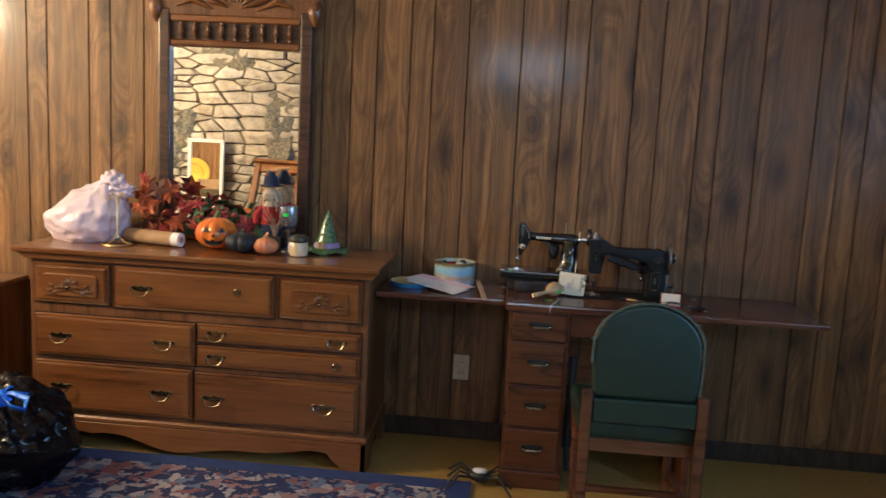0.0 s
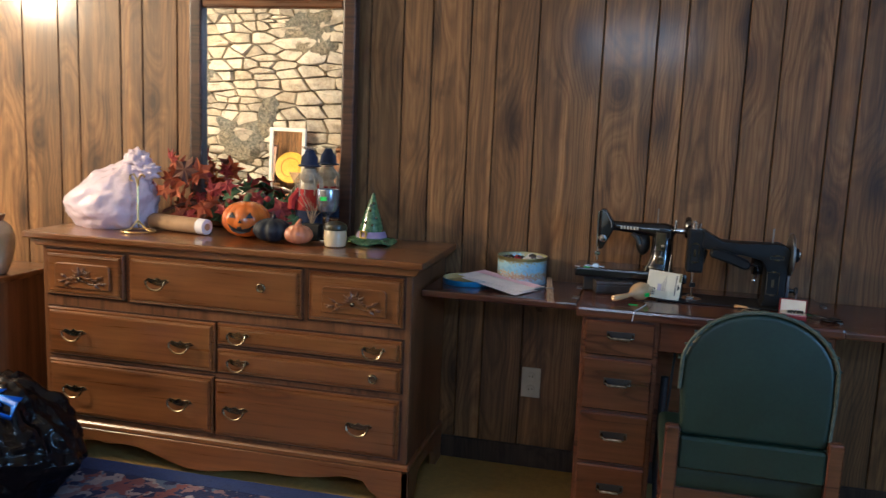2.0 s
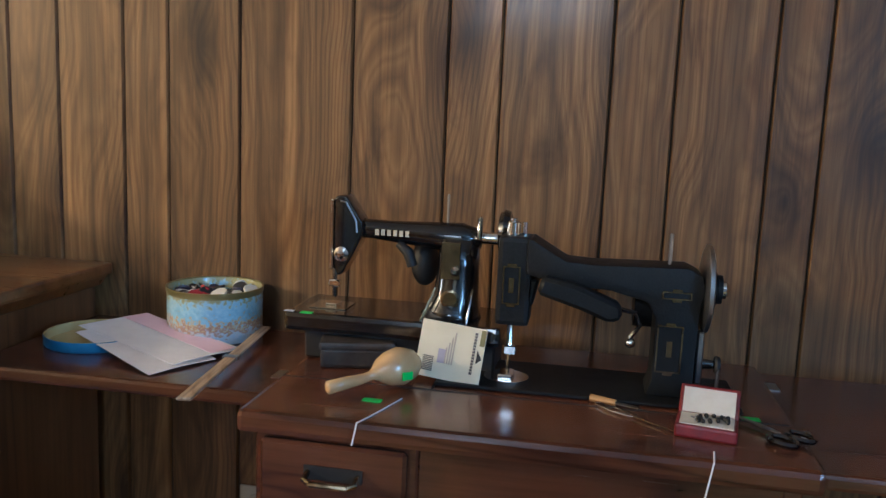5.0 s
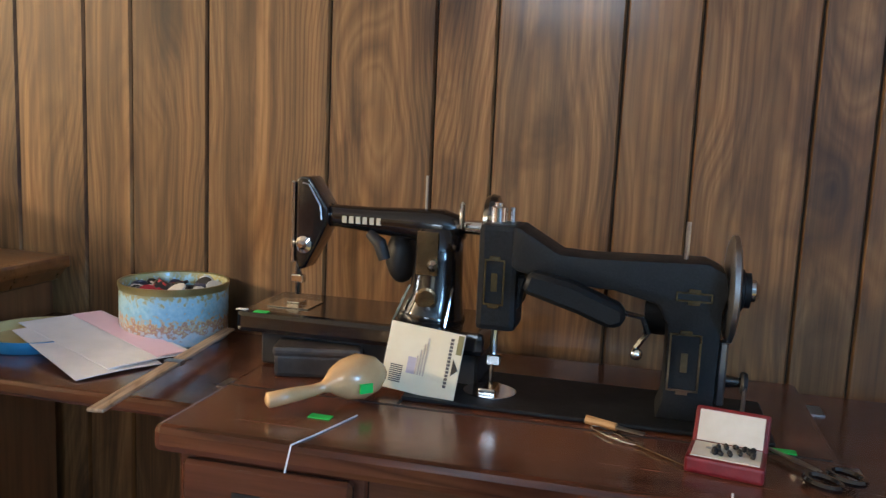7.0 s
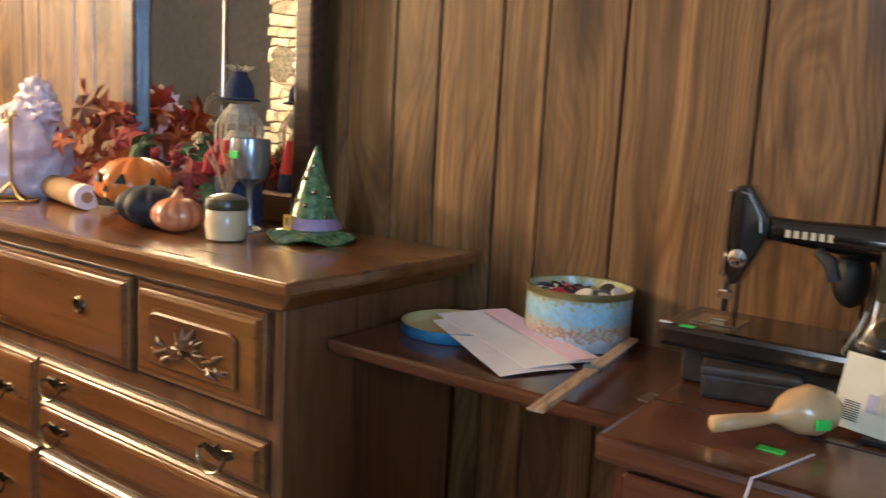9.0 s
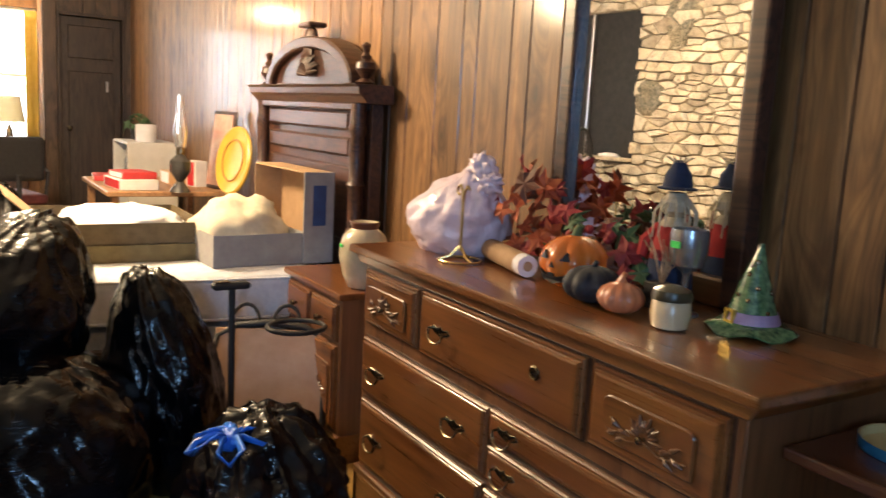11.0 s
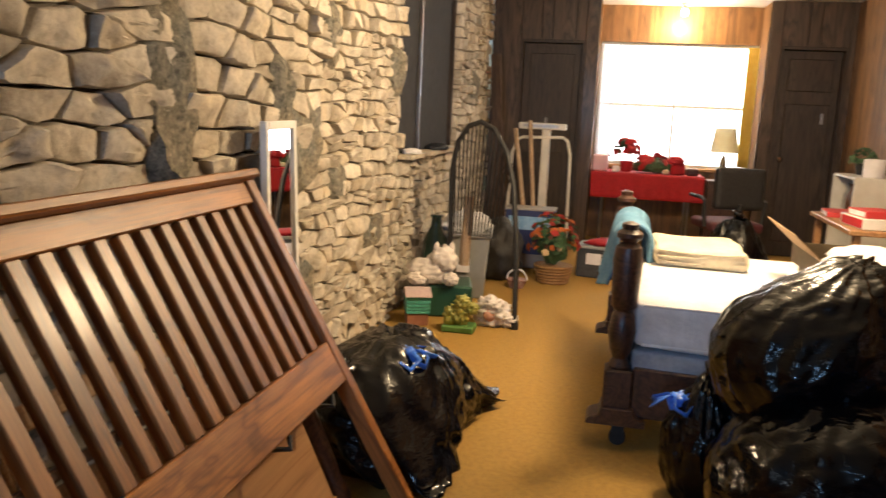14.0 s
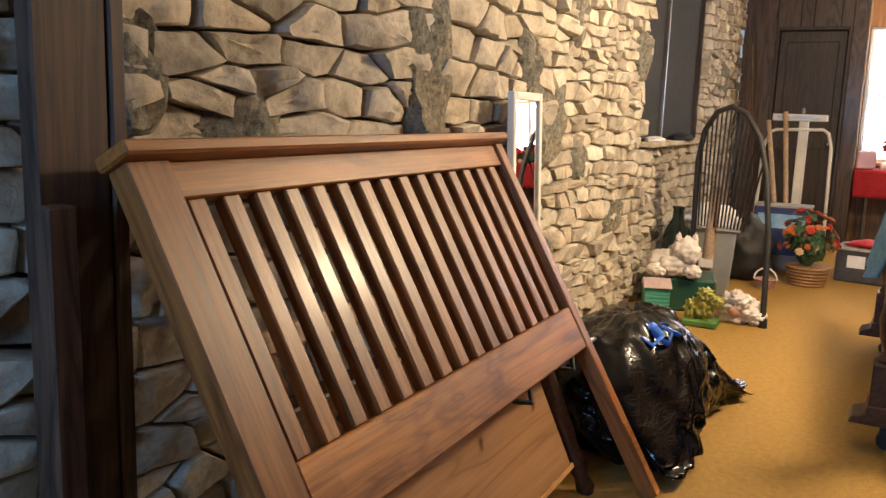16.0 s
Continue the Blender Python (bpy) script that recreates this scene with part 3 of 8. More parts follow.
part("panel", box(WX0, WX1, 0.1, 0.13, WZ0, WZ1), mottled("dark_screen", (0.016, 0.017, 0.022), (0.028, 0.029, 0.034), 0.9, 20, 0.05), w2)
part("mullion", box(-5.41, -5.385, 0.1305, 0.152, WZ0, WZ1), STEEL, w2, "bright metal edge strip")
part("mullion", box(WX0, WX0 + 0.04, 0.1305, 0.16, WZ0, WZ1), DOORWOOD, w2)
part("sill", box(WX0, WX1, -0.12, SOUTH + 0.06, WZ0 - 0.03, WZ0), STONE, w2, bev=0.004)

# baseboard of the panelled wall
solo("baseboard", box(WEST, EAST, NORTH - 0.014, NORTH - 0.0005, 0.0, 0.085), DOORWOOD, "dark brown wooden baseboard", "baseboard", kind="structure", bev=0.003)

# ---- dresser, mirror and night stand ----
def bail_pull(parent, x, y, z, w=0.088, bail=True):
    """A curved drop handle on a shaped back plate; it faces -y."""
    plate = [(-0.55 * w, 0.004), (-0.4 * w, 0.014), (-0.15 * w, 0.009), (0, 0.017), (0.15 * w, 0.009), (0.4 * w, 0.014), (0.55 * w, 0.004), (0.3 * w, -0.006), (0, -0.012), (-0.3 * w, -0.006)]
    if not bail:
        plate = arc(0, 0, 0.017, 0, 342, 14)
    h = part("handle", prism(plate, 0.003), BRASS, parent, "aged brass drop handle" if bail else "bare brass back plate without its handle", bev=0.0008, m=pose(x, y - 0.003, z))
    if bail:
        pts = [(0.42 * w * math.cos(a), -0.014 - 0.006 * math.sin(-a), 0.006 + 0.032 * math.sin(a)) for a in [math.pi * (1 + i / 12) for i in range(13)]]
        part("bail", tube([(pts[0][0], 0, 0.006)] + pts + [(pts[-1][0], 0, 0.006)], 0.0034, 6), BRASS, h, smooth=True)
    else:
        part("ring", tube([(0.013 * math.cos(a), -0.002, 0.013 * math.sin(a)) for a in [k * math.pi / 8 for k in range(17)]], 0.002, 5), BRASS, h, smooth=True)
    return h


def drawer_front(parent, x0, x1, y, z0, z1, mat, lip=0.012):
    """A drawer front with a moulded, stepped edge."""
    bm = bmesh.new()
    rings = []
    for inset, depth in ((0, 0.004), (0, -0.009), (0.004, -0.014), (0.01, -0.0125), (0.013, -0.0195), (0.019, -0.021)):
        rings.append([bm.verts.new(p) for p in ((x0 + inset, y + depth, z0 + inset), (x1 - inset, y + depth, z0 + inset), (x1 - inset, y + depth, z1 - inset), (x0 + inset, y + depth, z1 - inset))])
    for a, b in zip(rings, rings[1:]):
        for i in range(4):
            bm.faces.new((a[i], a[(i + 1) % 4], b[(i + 1) % 4], b[i]))
    bm.faces.new(rings[-1])
    bm.faces.new(rings[0][::-1])
    return part("drawer", bm, mat, parent)


def carving(parent, x, y, z, w, h):
    """A raised plaque with a half flower and leaves."""
    c = 0.022
    out = [(-w / 2, -h / 2), (w / 2, -h / 2), (w / 2, h / 2 - c)] + [(w / 2 - c + c * math.cos(a), h / 2 - c + 0.6 * c * math.sin(a)) for a in (0.5, 1.0, 1.5)] + [(-w / 2 + c + c * math.cos(a), h / 2 - c + 0.6 * c * math.sin(a)) for a in (1.64, 2.1, 2.6)] + [(-w / 2, h / 2 - c)]
    p = part("plaque", prism(out, 0.008), DRESSER, parent, "carved plaque with a half flower and leaves", bev=0.003, m=pose(x, y - 0.008, z))
    bm = bmesh.new()
    for k in range(11):
        a = math.pi * (0.02 + 0.96 * k / 10)
        d = Vector((math.cos(a), 0, math.sin(a)))
        r1 = 0.036 if k % 2 else 0.046
        tube([Vector((0, -0.002, -0.012)) + d * 0.012, Vector((0, -0.004, -0.012)) + d * r1 * 0.7, Vector((0, -0.001, -0.012)) + d * r1], [0.001, 0.0045, 0.001], 6, bm)
    for s in (-1, 1):
        for k, (dx, dz, tilt) in enumerate(((0.05, -0.016, 0.2), (0.072, -0.006, 0.5), (0.08, -0.026, -0.35), (0.1, -0.03, -0.2), (0.06, -0.034, -0.6))):
            if dx + 0.02 > w / 2:
                continue
            d = Vector((s * math.cos(tilt), 0, math.sin(tilt))) * 0.016
            q = Vector((s * dx, -0.001, dz))
            tube([q - d, q + Vector((0, -0.004, 0)), q + d], [0.001, 0.006, 0.001], 6, bm)
        tube([(0, -0.001, -0.02), (s * 0.04, -0.003, -0.03), (s * min(0.1, w / 2 - 0.012), -0.001, -0.022)], 0.002, 5, bm)
    part("flower", bm, DRESSERV, p, smooth=True)
    part("knob", lathe([(0.004, 0), (0.004, 0.008), (0.008, 0.012), (0.007, 0.017), (0.002, 0.02)], 10), BRASS, p, "small brass knob", smooth=True, m=pose(0, 0, -0.012, 90, 0, 0))
    return p


dr = thing("dresser", "long maple dresser with carved plaques and brass pulls", "dresser")
DX0, DX1, DF, DB = -1.955, -0.551, 3.112, 3.575
part("body", box(DX0, DX1, DF, DB, 0.14, 0.8), DRESSERV, dr, bev=0.004)
bm = box(DX0 - 0.06, DX1 + 0.04, DF - 0.034, DB, 0.826, 0.85)
part("top", bm, DRESSER, dr, "polished maple top", bev=0.006, seg=2)
part("cornice", prism([(DX0 - 0.012, 0.8), (DX1 + 0.012, 0.8), (DX1 + 0.03, 0.826), (DX0 - 0.045, 0.826)], DB - DF + 0.018, at=DF - 0.018), DRESSER, dr, bev=0.003)
for x0, x1, z0, z1, kind in ((-1.929, -1.614, 0.624, 0.786, "c"), (-1.59, -0.935, 0.62, 0.79, "one"), (-0.908, -0.578, 0.624, 0.79, "c"), (-1.929, -1.256, 0.4, 0.575, "two"), (-1.246, -0.578, 0.503, 0.578, "two"), (-1.246, -0.578, 0.402, 0.487, "odd"), (-1.929, -1.264, 0.173, 0.38, "two"), (-1.256, -0.58, 0.171, 0.374, "two")):
    # thin dark sheet behind each front, painted shade for the drawer edges
    part("drawer_gap", box(x0 - 0.007, x1 + 0.007, DF - 0.0015, DF + 0.001, z0 - 0.007, z1 + 0.007), WALNUT, dr)
    d = drawer_front(dr, x0, x1, DF, z0, z1, DRESSER)
    zc, f = (z0 + z1) / 2, DF - 0.021
    if kind == "c":
        carving(d, (x0 + x1) / 2, f, zc, 0.225, 0.1)
    elif kind == "one":
        bail_pull(d, -1.471, f, 0.705)
        bail_pull(d, -1.079, f, 0.718, bail=False)
    else:
        inset = 0.115 if x0 < -1.5 else 0.085
        bail_pull(d, x0 + inset, f, zc, 0.092 if z1 - z0 > 0.1 else 0.08)
        bail_pull(d, x1 - (0.137 if x0 > -1.5 and z1 < 0.38 else 0.125 if x0 < -1.5 else 0.094), f, zc, 0.092 if z1 - z0 > 0.1 else 0.08, bail=kind != "odd")
part("waist_moulding", box(DX0 - 0.012, DX1 + 0.012, DF - 0.014, DB, 0.128, 0.152), DRESSER, dr, bev=0.006)
wv = [(DX0 - 0.01, 0.128), (DX0 - 0.01, 0.0), (DX0 + 0.09, 0.0), (DX0 + 0.1, 0.03), (DX0 + 0.13, 0.05), (DX0 + 0.15, 0.078), (DX0 + 0.22, 0.085)]
n = 14
mid = (DX0 + DX1) / 2
for i in range(n + 1):
    u = i / n
    wv.append((DX0 + 0.26 + u * (DX1 - DX0 - 0.52), 0.078 - 0.045 * math.sin(math.pi * u) ** 2 + 0.012 * math.sin(4 * math.pi * u)))
wv += [(2 * mid - a, b) for a, b in reversed(wv[:7])]
part("apron", prism(wv, 0.022, at=DF - 0.012), DRESSER, dr, "scalloped apron with bracket feet", bev=0.002)
for x in (DX0 - 0.01, DX1 - 0.012):
    part("foot", prism([(DF - 0.012, 0.128), (DF - 0.012, 0), (DF + 0.08, 0), (DF + 0.1, 0.05), (DF + 0.14, 0.09), (DB - 0.14, 0.09), (DB - 0.1, 0.05), (DB - 0.08, 0), (DB, 0), (DB, 0.128)], 0.022, plane="yz", at=x), DRESSERV, dr)

mr = thing("dresser_mirror", "tall wood-framed mirror with carved crest standing on the dresser", "mirror")
MX0, MX1, MY, MZ = -1.598, -0.915, 3.535, 0.851
part("glass", box(MX0 + 0.045, MX1 - 0.045, MY + 0.008, MY + 0.014, MZ + 0.06, 1.712), MIRROR, mr, "clear mirror glass")
part("backing", box(MX0 + 0.03, MX1 - 0.03, MY + 0.015, MY + 0.035, MZ + 0.02, 1.86), WALNUT, mr)
for x in (MX0, MX1 - 0.052):
    part("stile", box(x, x + 0.052, MY - 0.018, MY + 0.03, MZ, 1.86), WALNUT, mr, "dark brown frame post", bev=0.008, seg=2)
part("rail", box(MX0 + 0.052, MX1 - 0.052, MY - 0.012, MY + 0.014, MZ, MZ + 0.068), DRESSER, mr, bev=0.006)
part("rail", box(MX0 + 0.052, MX1 - 0.052, MY - 0.014, MY + 0.007, 1.7, 1.73), DRESSER, mr, bev=0.006)
part("rail", box(MX0 + 0.052, MX1 - 0.052, MY - 0.016, MY + 0.014, 1.805, 1.835), DRESSER, mr, bev=0.006)
part("gallery_back", box(MX0 + 0.05, MX1 - 0.05, MY + 0.002, MY + 0.013, 1.73, 1.805), WALNUT, mr)
for i in range(9):
    x = MX0 + 0.1 + i * (MX1 - MX0 - 0.2) / 8
    part("spindle", lathe([(0.005, 0), (0.005, 0.008), (0.011, 0.014), (0.006, 0.02), (0.012, 0.034), (0.007, 0.05), (0.011, 0.06), (0.005, 0.066), (0.005, 0.075)], 10), DRESSER, mr, smooth=True, m=pose(x, MY - 0.008, 1.73))
crest = [(MX0 - 0.02, 1.83), (MX1 + 0.02, 1.83), (MX1 + 0.035, 1.9), (MX1 + 0.01, 1.95)] + arc((MX0 + MX1) / 2, 1.94, 0.31, 12, 168, 14, 0.2) + [(MX0 - 0.01, 1.95), (MX0 - 0.035, 1.9)]
cr = part("crest", prism(crest, 0.03, at=MY - 0.014), DRESSERV, mr, "arched crest carved with a fan", bev=0.006)
for k in range(9):
    a = math.pi * (0.1 + 0.8 * k / 8)
    d = Vector((math.cos(a), 0, math.sin(a)))
    c = Vector(((MX0 + MX1) / 2, MY - 0.014, 1.86))
    part("petal", tube([c + d * 0.03, c + d * 0.1 + Vector((0, -0.008, 0)), c + d * 0.17], [0.003, 0.014, 0.004], 8), DRESSER, cr, smooth=True)
for s in (-1, 1):
    part("scroll", tube([((MX0 + MX1) / 2 + s * 0.1, MY - 0.014, 1.86), ((MX0 + MX1) / 2 + s * 0.19, MY - 0.022, 1.9), ((MX0 + MX1) / 2 + s * 0.26, MY - 0.014, 1.87)], [0.004, 0.016, 0.004], 8), DRESSER, cr, smooth=True)
for x in (MX0 - 0.012, MX1 + 0.012):
    part("ear", lathe([(0.012, -0.06), (0.026, -0.03), (0.034, 0.0), (0.03, 0.03), (0.012, 0.05)], 14), DRESSER, mr, smooth=True, m=pose(x, MY - 0.008, 1.86, 0, 0, 0))

ns = thing("night_stand", "maple night stand with a drawer and a carved door", "night stand")
NX0, NX1, NF, NB, NZ = -2.79, -2.25, 3.16, 3.575, 0.63
part("body", box(NX0 + 0.02, NX1 - 0.02, NF + 0.02, NB, 0.1, NZ - 0.025), DRESSERV, ns, bev=0.003)
part("top", box(NX0, NX1, NF, NB, NZ - 0.025, NZ), DRESSER, ns, bev=0.007, seg=2)
part("plinth", prism([(NX0 + 0.01, 0), (NX0 + 0.09, 0), (NX0 + 0.14, 0.05), (NX1 - 0.14, 0.05), (NX1 - 0.09, 0), (NX1 - 0.01, 0), (NX1 - 0.01, 0.11), (NX0 + 0.01, 0.11)], NB - NF - 0.01, at=NF + 0.01), DRESSER, ns, bev=0.004)
for x0, x1 in ((NX0 + 0.04, (NX0 + NX1) / 2 - 0.006), ((NX0 + NX1) / 2 + 0.006, NX1 - 0.04)):
    d = drawer_front(ns, x0, x1, NF + 0.02, 0.45, 0.585, DRESSER)
    part("knob", lathe([(0.006, 0), (0.006, 0.01), (0.014, 0.017), (0.012, 0.026), (0.003, 0.03)], 12), BRASS, d, "brass knob", smooth=True, m=pose((x0 + x1) / 2, NF, 0.517, 90, 0, 0))
    d = drawer_front(ns, x0, x1, NF + 0.02, 0.13, 0.435, DRESSER)
    carving(d, (x0 + x1) / 2, NF + 0.001, 0.28, 0.17, 0.2)

va = solo("vase", lathe([(0.05, 0), (0.062, 0.004), (0.085, 0.05), (0.1, 0.11), (0.1, 0.15), (0.085, 0.19), (0.06, 0.21), (0.05, 0.216), (0.058, 0.232), (0.06, 0.238), (0.05, 0.238), (0.044, 0.22)], 32), mottled("glazed_stoneware", (0.42, 0.38, 0.25), (0.6, 0.48, 0.33), 0.25, 12, 0.05, coat=0.4), "cream and grey-green glazed pottery vase on the night stand", "vase", smooth="all", m=pose(-2.34, 3.29, NZ) @ Matrix.Diagonal((0.88, 0.88, 1, 1)))
part("rim_band", lathe([(0.0515, 0.214), (0.06, 0.232), (0.0615, 0.239), (0.057, 0.24)], 32, cap=False), mottled("brown_glaze", (0.14, 0.05, 0.03), (0.2, 0.08, 0.04), 0.3, 20, 0), va, "brown glazed rim", smooth="all")
part("sticker", box(-0.012, 0.012, -0.104, -0.101, 0.15, 0.162), GREENTAG, va, "green price sticker")

# ---- things on the dresser ----
TOP = 0.8505
bg = thing("plastic_bag", "tied translucent white plastic bag, stuffed full, on the dresser", "bag", pose(-1.84, 3.36, TOP))
bm = blob((0.17, 0.145, 0.135), 21, 0.12, 1.8, 5, pleats=0.03, flatten=0.72, at=(0, 0, 0.092), tip=0.3)
for v in bm.verts:
    v.co.x += 0.4 * max(0.0, v.co.z - 0.09)
part("bulge", bm, CLEARBAG, bg, smooth="all")
part("knot", blob((0.05, 0.034, 0.045), 23, 0.5, 3.0, 4, at=(0.115, 0.0, 0.25)), CLEARBAG, bg, smooth="all")
part("knot_ear", blob((0.045, 0.028, 0.03), 24, 0.6, 3.0, 4, at=(0.155, 0.0, 0.22)), CLEARBAG, bg, smooth="all")
part("sticker", box(0.02, 0.046, -0.141, -0.137, 0.155, 0.17), GREENTAG, bg, "green price sticker", m=pose(0, 0.012, 0, -22, 0, 0))


def leaf_mat(name, a, b):
    return mottled(name, a, b, 0.65, 30, 0.2, 0.002, shift=3.0)


LEAVES = [leaf_mat("rust_leaf", (0.36, 0.055, 0.016), (0.52, 0.13, 0.035)), leaf_mat("crimson_leaf", (0.2, 0.014, 0.016), (0.34, 0.03, 0.03)), leaf_mat("green_leaf", (0.03, 0.08, 0.03), (0.06, 0.13, 0.05)), leaf_mat("brown_leaf", (0.1, 0.035, 0.02), (0.18, 0.06, 0.03))]


def maple_leaf(size, seed):
    r = random.Random(seed)
    pts = []
    for k in range(15):
        a = math.pi * (-0.42 + 1.84 * k / 14)
        rad = size * ((1.0 if k % 3 == 1 else 0.55) * r.uniform(0.85, 1.1))
        pts.append((rad * math.cos(a), rad * math.sin(a)))
    bm = bmesh.new()
    c = bm.verts.new((0, 0, 0))
    c2 = bm.verts.new((0, 0, -0.0015))
    vs = [bm.verts.new((x, y, -0.25 * (x * x + y * y) / size + 0.12 * size * r.uniform(-1, 1))) for x, y in pts]
    v2 = [bm.verts.new((v.co.x, v.co.y, v.co.z - 0.001)) for v in vs]
    m = len(vs)
    for i in range(m):
        bm.faces.new((c, vs[i], vs[(i + 1) % m]))
        bm.faces.new((c2, v2[(i + 1) % m], v2[i]))
        bm.faces.new((vs[i], v2[i], v2[(i + 1) % m], vs[(i + 1) % m]))
    return bm


ga = thing("leaf_garland", "artificial autumn leaf garland heaped on the dresser", "garland", pose(0, 0, TOP))
r = random.Random(4)
part("stem", tube([(-1.66 + 0.07 * i, 3.42 + 0.02 * math.sin(i * 2), 0.06 + 0.05 * math.sin(i * 0.9) ** 2) for i in range(9)], 0.006, 6), LEAVES[3], ga, smooth=True)
leaf_meshes = [[mesh_of("leaf", maple_leaf(0.05, 40 + k), one) for k in range(3)] for one in LEAVES]
for i in range(62):
    u = r.random()
    kind = 0 if u < 0.4 and r.random() < 0.75 else r.choice((1, 2, 3)) if u < 0.6 else r.choice((2, 2, 1, 0, 3))
    x = -1.69 + 0.6 * u + r.uniform(-0.03, 0.03)
    hgt = 0.24 * (1 - 0.8 * u)
    y = 3.43 + r.uniform(-0.08, 0.07)
    if y > 3.48 and -1.61 < x < -0.9:
        y = 3.47
    z = 0.05 + r.random() * hgt
    ob = new("leaf", r.choice(leaf_meshes[kind]))
    ob.parent = ga
    ob.matrix_local = pose(x, y, z, r.uniform(20, 130), r.uniform(-50, 50), r.uniform(-60, 60)) @ Matrix.Scale(r.uniform(0.7, 1.25), 4)
for i in range(7):
    part("berry", blob((0.012, 0.012, 0.012), i, 0.1, 1, 2, at=(-1.35 + 0.05 * i, 3.39 + 0.02 * (i % 3), 0.12 + 0.02 * (i % 2))), LEAVES[1], ga, smooth="all")

ws = thing("wire_stand", "thin gold wire display stand with curled top on the dresser", "stand", pose(-1.655, 3.255, TOP))
part("base_ring", tube([(0.06 * math.cos(a), 0.06 * math.sin(a), 0.004) for a in [k * math.pi / 12 for k in range(25)]], 0.0035, 6), GOLDWIRE, ws, smooth=True)
for s in range(3):
    a = s * 2.1
    part("leg", tube([(0.06 * math.cos(a), 0.06 * math.sin(a), 0.004), (0.03 * math.cos(a), 0.03 * math.sin(a), 0.014), (0, 0, 0.045)], 0.0035, 6), GOLDWIRE, ws, smooth=True)
part("stem", tube([(0, 0, 0.03), (0, 0, 0.17), (-0.004, 0, 0.195), (-0.016, 0, 0.215), (-0.03, 0, 0.208), (-0.031, 0, 0.192), (-0.02, 0, 0.188)], 0.004, 6), GOLDWIRE, ws, smooth=True)
part("arm", tube([(0, 0, 0.17), (0.006, 0, 0.2), (0.02, 0, 0.215), (0.03, 0, 0.205)], 0.004, 6), GOLDWIRE, ws, smooth=True)

rp = thing("paper_roll", "tan wrapped roll with white label end, lying on the dresser", "roll", pose(-1.53, 3.33, TOP + 0.031, 0, 0, -14))
part("roll", tube([(-0.14, 0, 0), (-0.13, 0, 0), (0.1, 0, 0), (0.11, 0, 0)], [0.025, 0.03, 0.03, 0.028], 20), CARD, rp, smooth=True)
part("label", tube([(0.102, 0, 0), (0.138, 0, 0)], [0.0295, 0.0285], 20), PAPER, rp, "white end label", smooth=True)
part("core", tube([(0.137, 0, 0), (0.141, 0, 0)], 0.013, 14), CARD, rp)


def pumpkin(bm, r, h, ribs=10, n=60, rows=16, depth=0.09):
    rings = []
    for j in range(rows + 1):
        a = -math.pi / 2 + math.pi * j / rows
        z = h * 0.5 * (1 + math.sin(a) * (1 - 0.12 * math.cos(a)))
        row = []
        for i in range(n):
            t = 2 * math.pi * i / n
            k = 1 - depth * abs(math.cos(ribs * t / 2)) ** 6
            rr = max(0.001, r * math.cos(a) ** 0.75 * k)
            row.append(bm.verts.new((rr * math.cos(t), rr * math.sin(t), z)))
        rings.append(row)
    for a, b in zip(rings, rings[1:]):
        for i in range(n):
            bm.faces.new((a[i], a[(i + 1) % n], b[(i + 1) % n], b[i]))
    bm.faces.new(rings[0][::-1])
    bm.faces.new(rings[-1])
    return bm


ORANGE = mottled("orange_glaze", (0.62, 0.14, 0.015), (0.72, 0.2, 0.03), 0.18, 10, 0, coat=0.5)
CORAL = mottled("coral_glaze", (0.5, 0.16, 0.07), (0.6, 0.24, 0.12), 0.15, 10, 0, coat=0.6)
NAVY = mottled("navy_velvet", (0.007, 0.01, 0.016), (0.016, 0.02, 0.03), 0.6, 40, 0.3)
pk = thing("jack_o_lantern", "orange ceramic pumpkin with a black cut-out face on the dresser", "pumpkin", pose(-1.255, 3.33, TOP, 0, 0, 12))
part("body", pumpkin(bmesh.new(), 0.088, 0.135), ORANGE, pk, smooth="all")
part("stem", tube([(0, 0, 0.128), (0.003, 0, 0.148), (0.012, 0, 0.16)], [0.014, 0.011, 0.009], 10), leaf_mat("stem_green", (0.06, 0.1, 0.03), (0.1, 0.15, 0.05)), pk, smooth=True)


def face_cut(pts, rad, mat, parent, name):
    """A cut-out that lies on the round front at the radius."""
    bm = bmesh.new()
    q = [bm.verts.new((x, -math.sqrt(max(0.0001, rad * rad - x * x - (z - 0.066) ** 2 * 0.8)), z)) for x, z in pts]
    q2 = [bm.verts.new((v.co.x, v.co.y + 0.008, v.co.z)) for v in q]
    bm.faces.new(q)
    bm.faces.new(q2[::-1])
    for i in range(len(q)):
        bm.faces.new((q[i], q2[i], q2[(i + 1) % len(q)], q[(i + 1) % len(q)]))
    part(name, bm, mat, parent, "dark cut-out")


for s in (-1, 1):
    face_cut([(s * 0.02, 0.08), (s * 0.045, 0.08), (s * 0.032, 0.1)], 0.089, BLACKMATT, pk, "eye")
face_cut([(-0.008, 0.062), (0.008, 0.062), (0, 0.076)], 0.09, BLACKMATT, pk, "nose")
face_cut([(-0.05, 0.058), (-0.03, 0.044), (-0.012, 0.04), (-0.01, 0.048), (0.004, 0.048), (0.006, 0.039), (0.03, 0.044), (0.05, 0.058), (0.032, 0.03), (0, 0.022), (-0.032, 0.03)], 0.0905, BLACKMATT, pk, "mouth")
p2 = thing("black_pumpkin", "small dark navy cloth pumpkin on the dresser", "pumpkin", pose(-1.125, 3.275, TOP))
part("body", pumpkin(bmesh.new(), 0.069, 0.085, 8, depth=0.14), NAVY, p2, smooth="all")
part("stem", tube([(0, 0, 0.08), (0.01, 0, 0.096)], [0.008, 0.006], 8), NAVY, p2, smooth=True)
